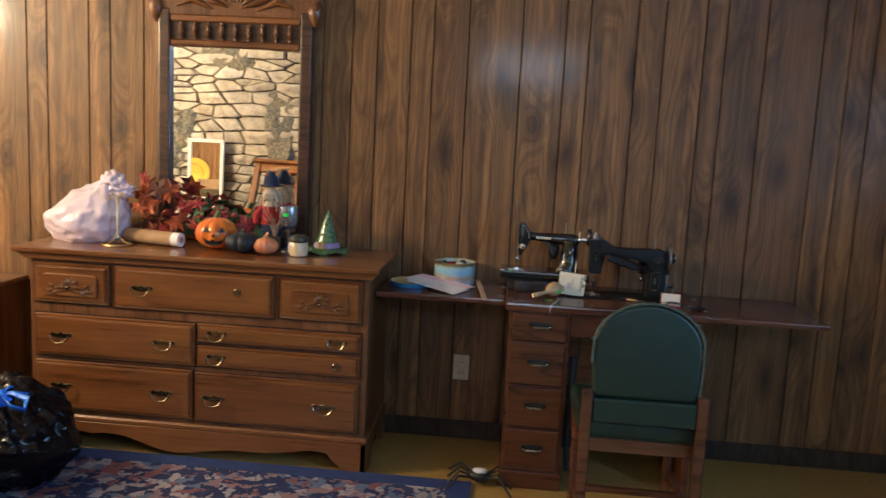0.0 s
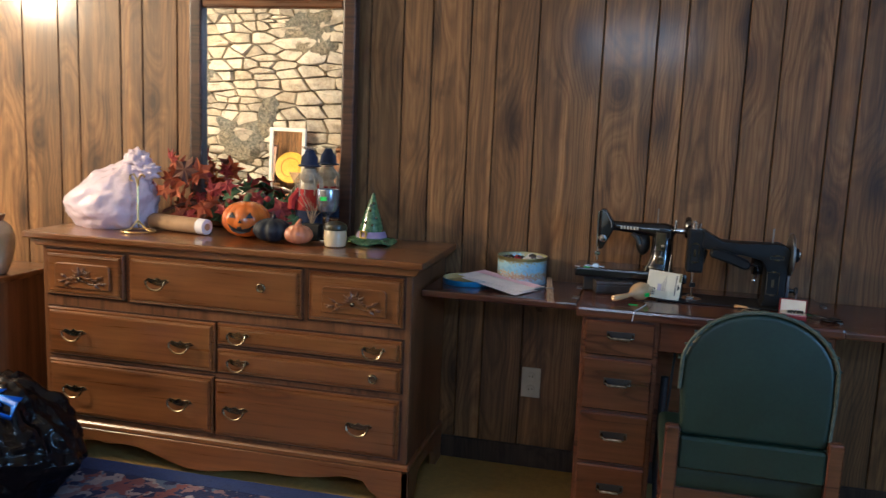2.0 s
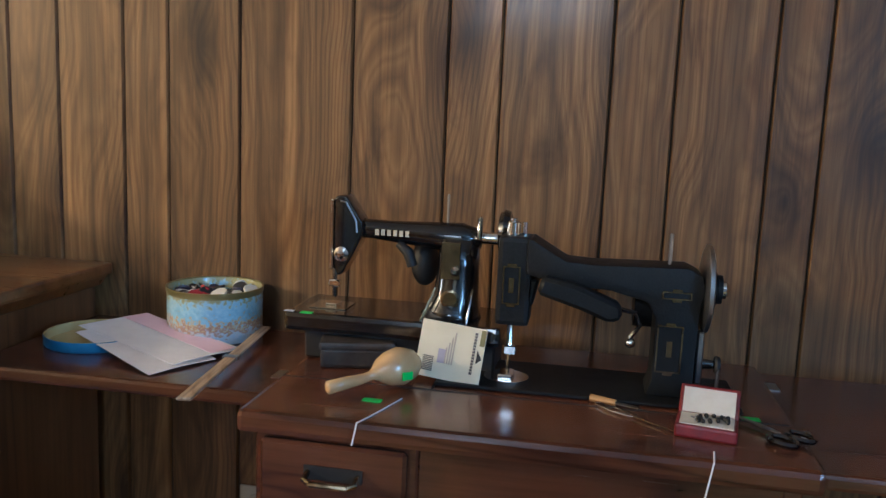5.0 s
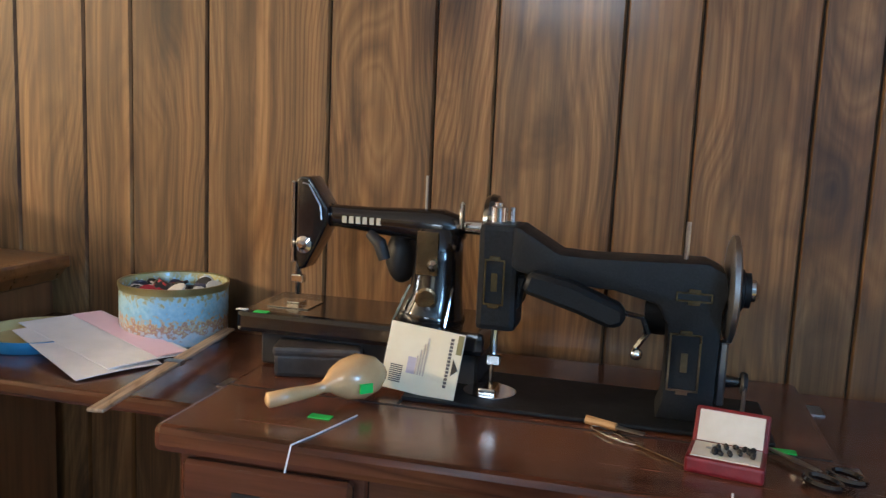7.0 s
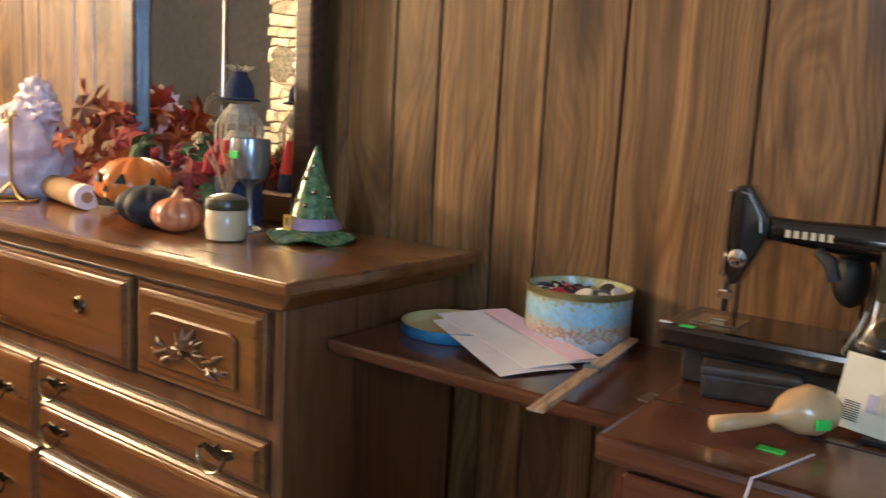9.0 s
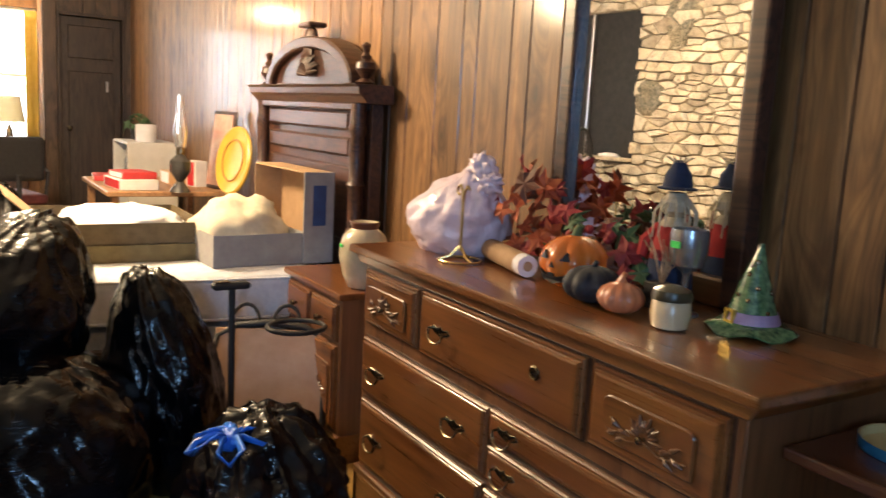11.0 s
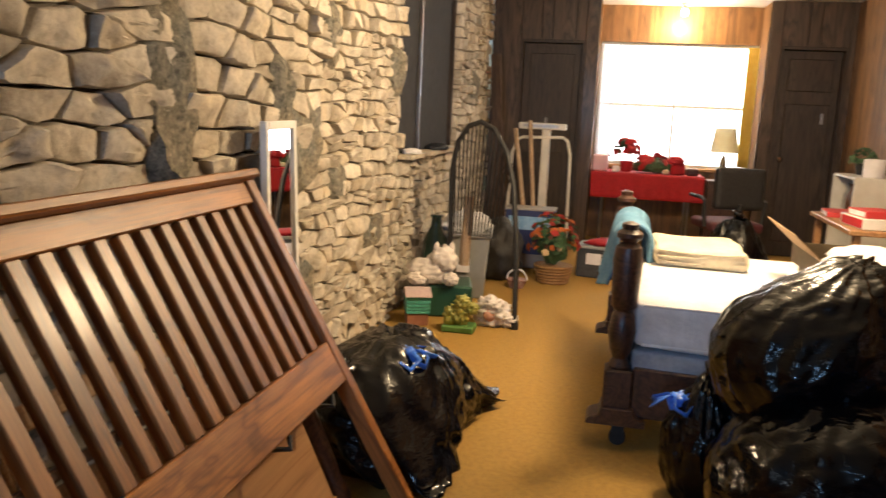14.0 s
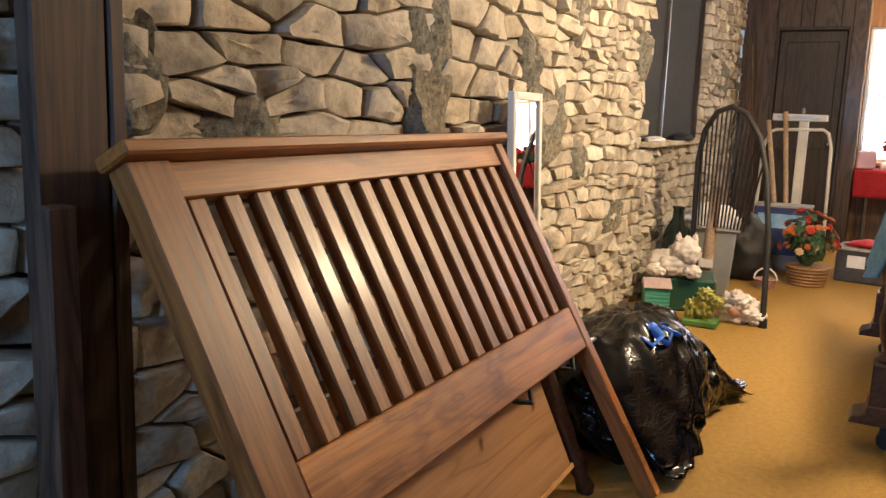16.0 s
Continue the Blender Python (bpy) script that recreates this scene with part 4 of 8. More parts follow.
p3 = thing("small_pumpkin", "small coral glazed pumpkin jar on the dresser", "pumpkin", pose(-1.02, 3.265, TOP))
part("body", pumpkin(bmesh.new(), 0.052, 0.07, 12), CORAL, p3, smooth="all")
part("lid_knob", tube([(0, 0, 0.066), (0.002, 0, 0.08), (0.008, 0, 0.09)], [0.016, 0.007, 0.005], 10), CORAL, p3, smooth=True)
cj = thing("lidded_jar", "cream jar with a dark green-brown lid on the dresser", "jar", pose(-0.885, 3.275, TOP))
part("jar", lathe([(0.03, 0), (0.037, 0.004), (0.041, 0.03), (0.039, 0.058), (0.034, 0.064)], 24), mottled("cream_glaze", (0.6, 0.47, 0.28), (0.68, 0.55, 0.36), 0.25, 10, 0, coat=0.4), cj, smooth=True)
part("lid", lathe([(0.041, 0.06), (0.043, 0.066), (0.038, 0.08), (0.02, 0.088), (0.006, 0.09)], 24), mottled("olive_glaze", (0.04, 0.035, 0.02), (0.07, 0.06, 0.03), 0.3, 15, 0), cj, smooth=True)
gb = thing("goblet", "grey pewter goblet with a green sticker on the dresser", "goblet", pose(-0.965, 3.4, TOP))
part("cup", lathe([(0.036, 0), (0.034, 0.004), (0.01, 0.012), (0.006, 0.03), (0.007, 0.085), (0.012, 0.095), (0.034, 0.11), (0.042, 0.14), (0.042, 0.175), (0.04, 0.19), (0.037, 0.188), (0.038, 0.14), (0.028, 0.115), (0.004, 0.105)], 24), mottled("pewter", (0.3, 0.32, 0.36), (0.42, 0.44, 0.48), 0.25, 20, 0, metal=0.8), gb, smooth=True)
part("sticker", box(-0.012, 0.012, -0.044, -0.041, 0.15, 0.164), GREENTAG, gb, "green price sticker")

HATG = mottled("green_glaze", (0.01, 0.06, 0.03), (0.16, 0.3, 0.13), 0.18, 70, 0.1, coat=0.5)
ht = thing("witch_hat", "small green witch hat ornament with gold buckle on the dresser", "ornament", pose(-0.8, 3.42, TOP) @ Matrix.Scale(0.86, 4))
bm = lathe([(0.098, 0.004), (0.1, 0.008), (0.086, 0.018), (0.066, 0.026), (0.056, 0.052), (0.045, 0.085), (0.034, 0.125), (0.02, 0.165), (0.014, 0.185), (0.004, 0.215)], 32)
for v in bm.verts:
    a = math.atan2(v.co.y, v.co.x)
    if v.co.z < 0.02:
        v.co.z += 0.007 * math.sin(5 * a)
        v.co.x *= 1.08 + 0.05 * math.sin(7 * a)
        v.co.y *= 1.06
    if v.co.z > 0.15:
        v.co.x += (v.co.z - 0.15) * 0.1
part("hat", bm, HATG, ht, smooth=True)
part("band", lathe([(0.0665, 0.028), (0.066, 0.03), (0.0575, 0.052), (0.058, 0.053)], 32, cap=False), mottled("lilac_band", (0.3, 0.22, 0.36), (0.42, 0.3, 0.46), 0.5, 30, 0), ht, "lilac hat band", smooth=True)
bm = bmesh.new()
for a in ((-0.016, 0.016, 0.026, 0.032), (-0.016, 0.016, 0.052, 0.058), (-0.016, -0.01, 0.032, 0.052), (0.01, 0.016, 0.032, 0.052)):
    box(a[0], a[1], -0.068, -0.058, a[2], a[3], bm)
part("buckle", bm, mottled("gold_paint", (0.6, 0.4, 0.06), (0.7, 0.5, 0.1), 0.35, 20, 0, metal=0.6), ht, "gold buckle", m=pose(0, 0, 0, 0, 0, -14))
part("sticker", box(-0.013, 0.013, -0.045, -0.041, 0.118, 0.132), GREENTAG, ht, "green price sticker", m=pose(0, 0.003, 0, -8, 0, -20))
for k, (a, z) in enumerate(((0.4, 0.1), (-0.7, 0.08), (0.2, 0.16), (0.9, 0.045), (-0.2, 0.02), (-0.35, 0.13), (1.3, 0.09), (-1.1, 0.03), (0.5, 0.01), (-0.05, 0.07))):
    part("stud", blob((0.006, 0.006, 0.006), k, 0.2, 2, 2), BRASS, ht, "gold stud", m=pose(0, 0, 0, 0, 0, math.degrees(a) + 24) @ pose(0, -(0.064 - z * 0.27), z + 0.012))
    part("star", prism([((0.011 if i % 2 else 0.005) * math.cos(i * math.pi / 5), (0.011 if i % 2 else 0.005) * math.sin(i * math.pi / 5)) for i in range(10)], 0.003), BLACKMATT, ht, "dark cut-out star", m=pose(0, 0, 0, 0, 0, math.degrees(a)) @ pose(0, -(0.064 - z * 0.27) - 0.001, z, -14, 0, 0))


def doll(x, y, h, dark, red, seed, label):
    """A straw-stuffed cloth figure with a pointed hat, as one plain mesh."""
    bm = bmesh.new()
    lathe([(0.05, 0), (0.056, 0.02), (0.05, h * 0.3), (0.034, h * 0.52), (0.02, h * 0.58)], 14, bm)
    lathe([(0.01, h * 0.56), (0.034, h * 0.62), (0.036, h * 0.68), (0.02, h * 0.74)], 14, bm)
    lathe([(0.044, h * 0.76), (0.046, h * 0.77), (0.034, h * 0.78), (0.03, h * 0.86), (0.02, h * 0.9), (0.012, h * 0.95)], 14, bm)
    for k in range(12):
        a = k * 0.52
        tube([(0.01 * math.cos(a), 0.01 * math.sin(a), h * 0.93), (0.03 * math.cos(a), 0.03 * math.sin(a), h * 0.97)], 0.0018, 4, bm)
    for s in (-1, 1):
        tube([(s * 0.03, 0, h * 0.5), (s * 0.06, -0.015, h * 0.4), (s * 0.06, -0.03, h * 0.3)], [0.018, 0.016, 0.012], 8, bm)
    rr = random.Random(seed)
    for k in range(26):
        a = rr.uniform(0, 6.28)
        z = h * 0.7
        tube([(0.03 * math.cos(a), 0.03 * math.sin(a), z), (0.05 * math.cos(a), 0.05 * math.sin(a), z - 0.03), (0.052 * math.cos(a), 0.052 * math.sin(a), z - rr.uniform(0.05, 0.1))], 0.002, 4, bm)
    mats = [mottled("doll_dark", dark, tuple(c * 1.8 for c in dark), 0.9, 30, 0.3), mottled("doll_red", red, tuple(c * 1.4 for c in red), 0.9, 30, 0.3), mottled("doll_straw", (0.4, 0.34, 0.24), (0.56, 0.5, 0.38), 0.9, 60, 0.3)]
    ob = solo("doll", bm, mats, label, "doll", smooth=True, m=pose(x, y, TOP, 0, 0, rr.uniform(-20, 20)))
    for p in ob.data.polygons:
        z = p.center.z
        p.material_index = 2 if z > h * 0.93 else 0 if z > h * 0.74 or z < h * 0.26 else 1 if z < h * 0.52 else 2
    return ob


doll(-1.06, 3.45, 0.35, (0.013, 0.022, 0.055), (0.3, 0.02, 0.02), 1, "cloth scarecrow doll with navy hat and straw on the dresser")
tw = thing("twig_bunch", "pale dried twigs in a small dark box on the dresser", "twigs", pose(-1.02, 3.385, TOP))
part("box", box(-0.035, 0.035, -0.02, 0.025, 0, 0.06), BLACKMATT, tw, bev=0.003)
for k in range(14):
    a, l = r.uniform(0, 6.28), r.uniform(0.06, 0.13)
    part("twig", tube([(0, 0, 0.05), (0.02 * math.cos(a), 0.015 * math.sin(a), 0.06 + l * 0.5), (0.06 * math.cos(a), 0.02 * math.sin(a), 0.05 + l)], 0.0014, 4), STICKWOOD, tw)

# ---- sewing cabinet ----
sc = thing("sewing_cabinet", "dark red-brown sewing cabinet with drawers and open leaves", "cabinet")
CT, CF = 0.755, 3.1
part("top", box(-0.02, 0.75, CF - 0.012, 3.57, CT - 0.032, CT), MAHOG, sc, "worn polished top", bev=0.009, seg=2)
part("left_leaf", box(-0.545, -0.024, 3.2, 3.57, 0.717, 0.74), MAHOG, sc, bev=0.006, seg=2)
part("right_leaf", box(0.754, 1.2, 3.12, 3.57, 0.72, 0.742), MAHOG, sc, bev=0.006, seg=2)
part("seam", box(0.221, 0.225, 3.26, 3.52, CT - 0.002, CT + 0.0008), BLACKMATT, sc)
part("seam", box(-0.015, 0.74, 3.253, 3.256, CT - 0.002, CT + 0.0008), BLACKMATT, sc)
part("pedestal", box(0.0, 0.235, CF + 0.012, 3.55, 0.03, CT - 0.032), MAHOG, sc, bev=0.003)
part("pedestal_base", box(-0.006, 0.241, CF + 0.006, 3.555, 0.0, 0.07), MAHOG, sc, bev=0.004)
for z0, z1 in ((0.605, 0.715), (0.43, 0.594), (0.258, 0.42), (0.085, 0.248)):
    d = part("drawer", box(0.012, 0.222, CF - 0.004, CF + 0.012, z0, z1), MAHOG, sc, bev=0.005)
    h = part("handle", tube([(-0.036, 0, 0.004), (-0.036, -0.018, 0.0), (-0.026, -0.022, -0.004), (0.026, -0.022, -0.004), (0.036, -0.018, 0.0), (0.036, 0, 0.004)], 0.0045, 8), BRASS, d, "dull dark metal pull", smooth=True, m=pose(0.12, CF - 0.004, (z0 + z1) / 2 + 0.01))
    part("plate", box(-0.042, 0.042, -0.0015, 0, -0.006, 0.014), BLACKMATT, h)
part("apron", box(0.235, 0.71, CF + 0.012, CF + 0.03, 0.63, CT - 0.032), MAHOG, sc, bev=0.003)
part("side_panel", box(0.705, 0.73, CF + 0.01, 3.55, 0.0, CT - 0.032), MAHOG, sc, bev=0.003)
part("back_panel", box(0.235, 0.705, 3.5, 3.515, 0.12, CT - 0.033), MAHOG, sc)
for x in (-0.19, 0.92):
    part("leaf_bracket", prism([(3.3, 0.716), (3.56, 0.716), (3.56, 0.62)], 0.014, plane="yz", at=x), MAHOG, sc)
for x, y in ((-0.022, 3.3), (-0.022, 3.48), (0.752, 3.25), (0.752, 3.48)):
    part("hinge", box(x - 0.02, x + 0.02, y - 0.02, y + 0.02, 0.741, 0.7445) if x > 0.5 else box(x - 0.025, x - 0.004, y - 0.02, y + 0.02, 0.74, 0.7415), STEEL, sc, "small steel hinge")
part("treadle_control", tube([(0.27, 3.3, 0.5), (0.265, 3.3, 0.2), (0.275, 3.28, 0.02)], 0.012, 8), BLACKMATT, sc, "black knee lever", smooth=True)
part("motor_cord", tube([(0.3, 3.35, 0.6), (0.28, 3.3, 0.3), (0.31, 3.25, 0.05), (0.29, 3.12, 0.008)], 0.004, 6), BLACKMATT, sc, smooth=True)

# older black machine
m1 = thing("sewing_machine", "glossy black antique sewing machine with chrome fittings", "sewing machine", pose(0, 0, CT))
Y1 = 3.41
part("bed", box(-0.05, 0.315, Y1 - 0.07, Y1 + 0.09, 0.05, 0.082), BLACKGLOSS, m1, "black bed with worn top", bev=0.008, seg=2)
part("base", box(-0.02, 0.305, Y1 - 0.05, Y1 + 0.075, 0.0, 0.051), BLACKMATT, m1, bev=0.004)
part("arm", tube([(0.052, Y1, 0.222), (0.08, Y1, 0.221), (0.12, Y1, 0.219), (0.18, Y1, 0.217), (0.235, Y1, 0.215), (0.258, Y1, 0.212), (0.27, Y1, 0.21)], [0.018, 0.0165, 0.0185, 0.0225, 0.0262, 0.022, 0.01], 28), BLACKGLOSS, m1, "glossy arm with a line of raised pale marks", smooth="all")
part("head", prism([(0.019, 0.272), (0.026, 0.277), (0.04, 0.277), (0.05, 0.262), (0.06, 0.247), (0.069, 0.234), (0.07, 0.214), (0.062, 0.197), (0.054, 0.18), (0.043, 0.16), (0.034, 0.142), (0.024, 0.14), (0.019, 0.16)], 0.046, at=Y1 - 0.023), BLACKGLOSS, m1, bev=0.008, seg=3, smooth=True)
part("pillar", tube([(0.232, Y1, 0.215), (0.232, Y1, 0.17), (0.23, Y1, 0.12), (0.226, Y1, 0.095), (0.224, Y1, 0.08)], [0.034, 0.035, 0.038, 0.046, 0.054], 24), BLACKGLOSS, m1, smooth="all")
part("face_plate", box(0.0125, 0.0185, Y1 - 0.026, Y1 + 0.026, 0.15, 0.27), CHROME, m1, "chrome face plate", bev=0.002)
part("face_trim", tube([(0.03, Y1 - 0.0235, 0.268), (0.04, Y1 - 0.0235, 0.266), (0.058, Y1 - 0.0235, 0.236), (0.06, Y1 - 0.0235, 0.216)], 0.0014, 5), STEEL, m1)
for k in range(6):
    part("name_bar", box(0.09 + k * 0.0105, 0.0965 + k * 0.0105, Y1 - 0.0185 - 0.00035 * k, Y1 - 0.012, 0.2135, 0.2235), IVORY, m1, "pale gold plain mark")
part("tension_disc", lathe([(0.015, 0), (0.015, 0.003), (0.006, 0.006), (0.009, 0.012), (0.004, 0.017)], 16), CHROME, m1, smooth=True, m=pose(0.034, Y1 - 0.024, 0.178, 90, 0, 0) @ Matrix.Scale(0.85, 4))
part("needle_bar", tube([(0.018, Y1 - 0.005, 0.15), (0.018, Y1 - 0.005, 0.1)], 0.005, 8), CHROME, m1, smooth=True)
part("presser_foot", box(0.006, 0.026, Y1 - 0.02, Y1 + 0.01, 0.083, 0.09), CHROME, m1, bev=0.001)
part("needle_clamp", box(0.008, 0.028, Y1 - 0.012, Y1 + 0.002, 0.118, 0.13), CHROME, m1, bev=0.002)
part("throat_plate", box(-0.02, 0.045, Y1 - 0.03, Y1 + 0.03, 0.0825, 0.084), CHROME, m1)
part("spool_pin", tube([(0.21, Y1, 0.24), (0.21, Y1, 0.287)], 0.0022, 6), STEEL, m1)
part("hand_wheel", lathe([(0.018, 0), (0.026, 0.002), (0.03, 0.008), (0.028, 0.016), (0.014, 0.02)], 24), BLACKGLOSS, m1, smooth=True, m=pose(0.296, Y1, 0.23, 0, 90, 0) @ Matrix.Scale(1.25, 4))
part("wheel_hub", tube([(0.27, Y1, 0.218), (0.335, Y1, 0.218)], [0.01, 0.012], 12), CHROME, m1, smooth=True)
part("bobbin_winder", box(0.264, 0.272, Y1 - 0.026, Y1 - 0.014, 0.215, 0.255), CHROME, m1, bev=0.003)
part("stitch_plate", box(0.208, 0.24, Y1 - 0.0375, Y1 - 0.034, 0.15, 0.212), BRASS, m1, "brass edged stitch plate", bev=0.001)
part("stitch_knob", lathe([(0.007, 0), (0.008, 0.006), (0.003, 0.012)], 10), CHROME, m1, m=pose(0.233, Y1 - 0.037, 0.165, 90, 0, 0))
part("medallion", lathe([(0.016, 0), (0.016, 0.002), (0.012, 0.003)], 20), BRASS, m1, "round brass medallion", m=pose(0.226, Y1 - 0.039, 0.118, 90, 0, 0))
part("motor", blob((0.024, 0.03, 0.04), 3, 0.05, 1, 3, at=(0.168, Y1 + 0.03, 0.165)), BLACKMATT, m1, smooth="all")
part("motor_lamp", tube([(0.13, Y1 - 0.012, 0.2), (0.148, Y1 - 0.018, 0.188), (0.156, Y1 - 0.018, 0.165)], [0.007, 0.01, 0.009], 10), BLACKMATT, m1, smooth=True)
part("rod", tube([(0.18, Y1 - 0.05, 0.082), (0.2, Y1 - 0.036, 0.135)], 0.002, 5), BRASS, m1)
part("rod", tube([(0.256, Y1 - 0.05, 0.082), (0.262, Y1 - 0.034, 0.135)], 0.002, 5), CHROME, m1)
part("tag", box(-0.02, 0.0, Y1 - 0.075, Y1 - 0.062, 0.0823, 0.0832), GREENTAG, m1, "green price sticker")
part("tag", box(-0.05, -0.034, Y1 - 0.07, Y1 - 0.06, 0.0823, 0.0832), PAPER, m1, "white label")

# machine fixed in the cabinet
m2 = thing("sewing_machine", "dull black crinkle-finish sewing machine fixed in the cabinet", "sewing machine", pose(-0.008, 0, CT))
Y2 = 3.345
part("bed_plate", box(0.23, 0.69, Y2 - 0.07, Y2 + 0.09, 0.0005, 0.006), CRINKLE, m2, "flat black bed plate", bev=0.002)
part("head", box(0.315, 0.368, Y2 - 0.03, Y2 + 0.035, 0.095, 0.235), CRINKLE, m2, bev=0.008, seg=2)
part("head_wedge", prism([(0.345, 0.095), (0.372, 0.13), (0.38, 0.17), (0.36, 0.17)], 0.05, at=Y2 - 0.02), CRINKLE, m2, bev=0.004)
sh = [(0.36, 0.235), (0.368, 0.234), (0.42, 0.204), (0.46, 0.202), (0.6, 0.206), (0.622, 0.196), (0.628, 0.17), (0.622, 0.15), (0.62, 0.02), (0.625, 0.006), (0.55, 0.006), (0.558, 0.03), (0.558, 0.125), (0.545, 0.15), (0.49, 0.163), (0.42, 0.166), (0.375, 0.175), (0.36, 0.18)]
part("arm", prism(sh, 0.075, at=Y2 - 0.035), CRINKLE, m2, bev=0.012, seg=2, smooth=True)
part("motor", tube([(0.6, Y2 + 0.07, 0.13), (0.53, Y2 + 0.07, 0.13)], 0.04, 16), CRINKLE, m2, smooth=True)
part("top_knob", lathe([(0.011, 0), (0.011, 0.02), (0.006, 0.022), (0.006, 0.026)], 14), CHROME, m2, smooth=True, m=pose(0.335, Y2, 0.235))
part("top_screw", lathe([(0.004, 0), (0.004, 0.02)], 8), CHROME, m2, m=pose(0.352, Y2 + 0.01, 0.235))
part("lamp_housing", prism([(0.38, 0.158), (0.388, 0.185), (0.44, 0.175), (0.505, 0.15), (0.508, 0.13), (0.49, 0.122), (0.45, 0.137)], 0.035, at=Y2 - 0.075), CRINKLE, m2, "black lamp housing", bev=0.006, smooth=True)
part("lamp_arm", tube([(0.505, Y2 - 0.05, 0.14), (0.528, Y2 - 0.045, 0.135), (0.535, Y2 - 0.04, 0.115), (0.522, Y2 - 0.04, 0.095)], 0.004, 6), BLACKGLOSS, m2, smooth=True)
part("lamp_screw", blob((0.008, 0.008, 0.008), 1, 0, 1, 2, at=(0.523, Y2 - 0.042, 0.088)), CHROME, m2, smooth="all")


def badge(name, x0, x1, z0, z1, y):
    bm = bmesh.new()
    t = 0.0022
    for a in ((x0, x1, z0, z0 + t), (x0, x1, z1 - t, z1), (x0, x0 + t, z0 + t, z1 - t), (x1 - t, x1, z0 + t, z1 - t)):
        box(a[0], a[1], y - 0.0012, y + 0.001, a[2], a[3], bm)
    xc, zc = (x0 + x1) / 2, (z0 + z1) / 2
    for z in (z0 - 0.004, z1):
        box(xc - 0.007, xc + 0.007, y - 0.0012, y + 0.001, z, z + 0.004, bm)
    if z1 - z0 > 0.03:
        box(xc - 0.004, xc + 0.004, y - 0.0012, y + 0.001, zc - 0.012, zc + 0.012, bm)
    return part(name, bm, BRASS, m2, "thin gold outlined emblem")


badge("emblem", 0.325, 0.352, 0.13, 0.19, Y2 - 0.031)
badge("emblem", 0.562, 0.6, 0.045, 0.118, Y2 - 0.036)
badge("emblem", 0.565, 0.608, 0.158, 0.17, Y2 - 0.036)
part("needle_bar", tube([(0.338, Y2 - 0.005, 0.096), (0.338, Y2 - 0.005, 0.05)], 0.005, 8), CHROME, m2, smooth=True)
part("presser_foot", box(0.324, 0.348, Y2 - 0.03, Y2 + 0.01, 0.008, 0.016), CHROME, m2, bev=0.002)
part("needle_clamp", box(0.33, 0.35, Y2 - 0.016, Y2, 0.045, 0.06), CHROME, m2, bev=0.002)
part("presser_bar", tube([(0.338, Y2 - 0.012, 0.05), (0.338, Y2 - 0.012, 0.014)], 0.003, 6), CHROME, m2)
part("throat_plate", lathe([(0.036, 0.0062), (0.036, 0.0075), (0.034, 0.008)], 24), CHROME, m2, m=pose(0.336, Y2 - 0.005, 0))
hw = part("hand_wheel", lathe([(0.03, 0), (0.06, 0.0), (0.067, 0.004), (0.067, 0.012), (0.058, 0.016), (0.03, 0.014)], 36), STEEL, m2, "grey steel hand wheel", smooth=True, m=pose(0.626, Y2, 0.172, 0, 90, 0) @ Matrix.Diagonal((1, 1, 0.72, 1)))
part("hub", lathe([(0.026, 0), (0.026, 0.012), (0.022, 0.014), (0.022, 0.024)], 24), CRINKLE, hw, smooth=True, m=pose(0, 0, 0.014))
part("wheel_screw", lathe([(0.014, 0), (0.014, 0.01), (0.009, 0.016), (0.003, 0.018)], 18), CHROME, hw, "chrome screw", smooth=True, m=pose(0, 0, 0.036))
part("spool_pin", tube([(0.575, Y2, 0.204), (0.575, Y2, 0.252)], 0.003, 6), STEEL, m2)
part("winder", tube([(0.622, Y2 - 0.02, 0.06), (0.65, Y2 - 0.02, 0.06)], [0.009, 0.006], 10), BLACKGLOSS, m2, smooth=True)
part("winder_arm", box(0.622, 0.632, Y2 - 0.03, Y2 - 0.01, 0.03, 0.11), STEEL, m2, bev=0.002)
part("winder_wheel", lathe([(0.012, 0), (0.014, 0.003), (0.012, 0.008)], 16), BLACKMATT, m2, smooth=True, m=pose(0.65, Y2 - 0.02, 0.06, 0, 90, 0))
part("lever", tube([(0.654, Y2 - 0.03, 0.008), (0.655, Y2 - 0.03, 0.06)], 0.0028, 6), STEEL, m2)

# things on the cabinet
ti = thing("cookie_tin", "round blue and gold tin with painted figures, filled with buttons", "tin", pose(-0.25, 3.5, 0.7405) @ Matrix.Scale(1.03, 4))
def tin_paint():
    m = material("painted_tin", (0.4, 0.6, 0.75), 0.3, coat=0.3)
    c = coords(m)
    s = nd(m, "SeparateXYZ")
    wire(m, c, 0, s, 0)
    n = nd(m, "TexNoise", Scale=130.0, Detail=4.0)
    wire(m, c, 0, n, "Vector")
    mr2 = nd(m, "MapRange")
    mr2.inputs["From Max"].default_value = 0.09
    wire(m, s, "Z", mr2, 0)
    mx = nd(m, "Math")
    mx.operation = "MULTIPLY_ADD"
    mx.inputs[1].default_value = 0.9
    wire(m, n, 0, mx, 0)
    wire(m, mr2, 0, mx, 2)
    sub = nd(m, "Math")
    sub.operation = "SUBTRACT"
    sub.inputs[1].default_value = 0.45
    wire(m, mx, 0, sub, 0)
    rp2 = ramp(m, sub, 0, [(0.0, (0.36, 0.5, 0.62)), (0.18, (0.5, 0.56, 0.6)), (0.3, (0.36, 0.18, 0.12)), (0.4, (0.55, 0.42, 0.24)), (0.5, (0.25, 0.52, 0.68)), (0.8, (0.4, 0.66, 0.78)), (0.92, (0.42, 0.4, 0.2))])
    to_base(m, rp2)
    return m


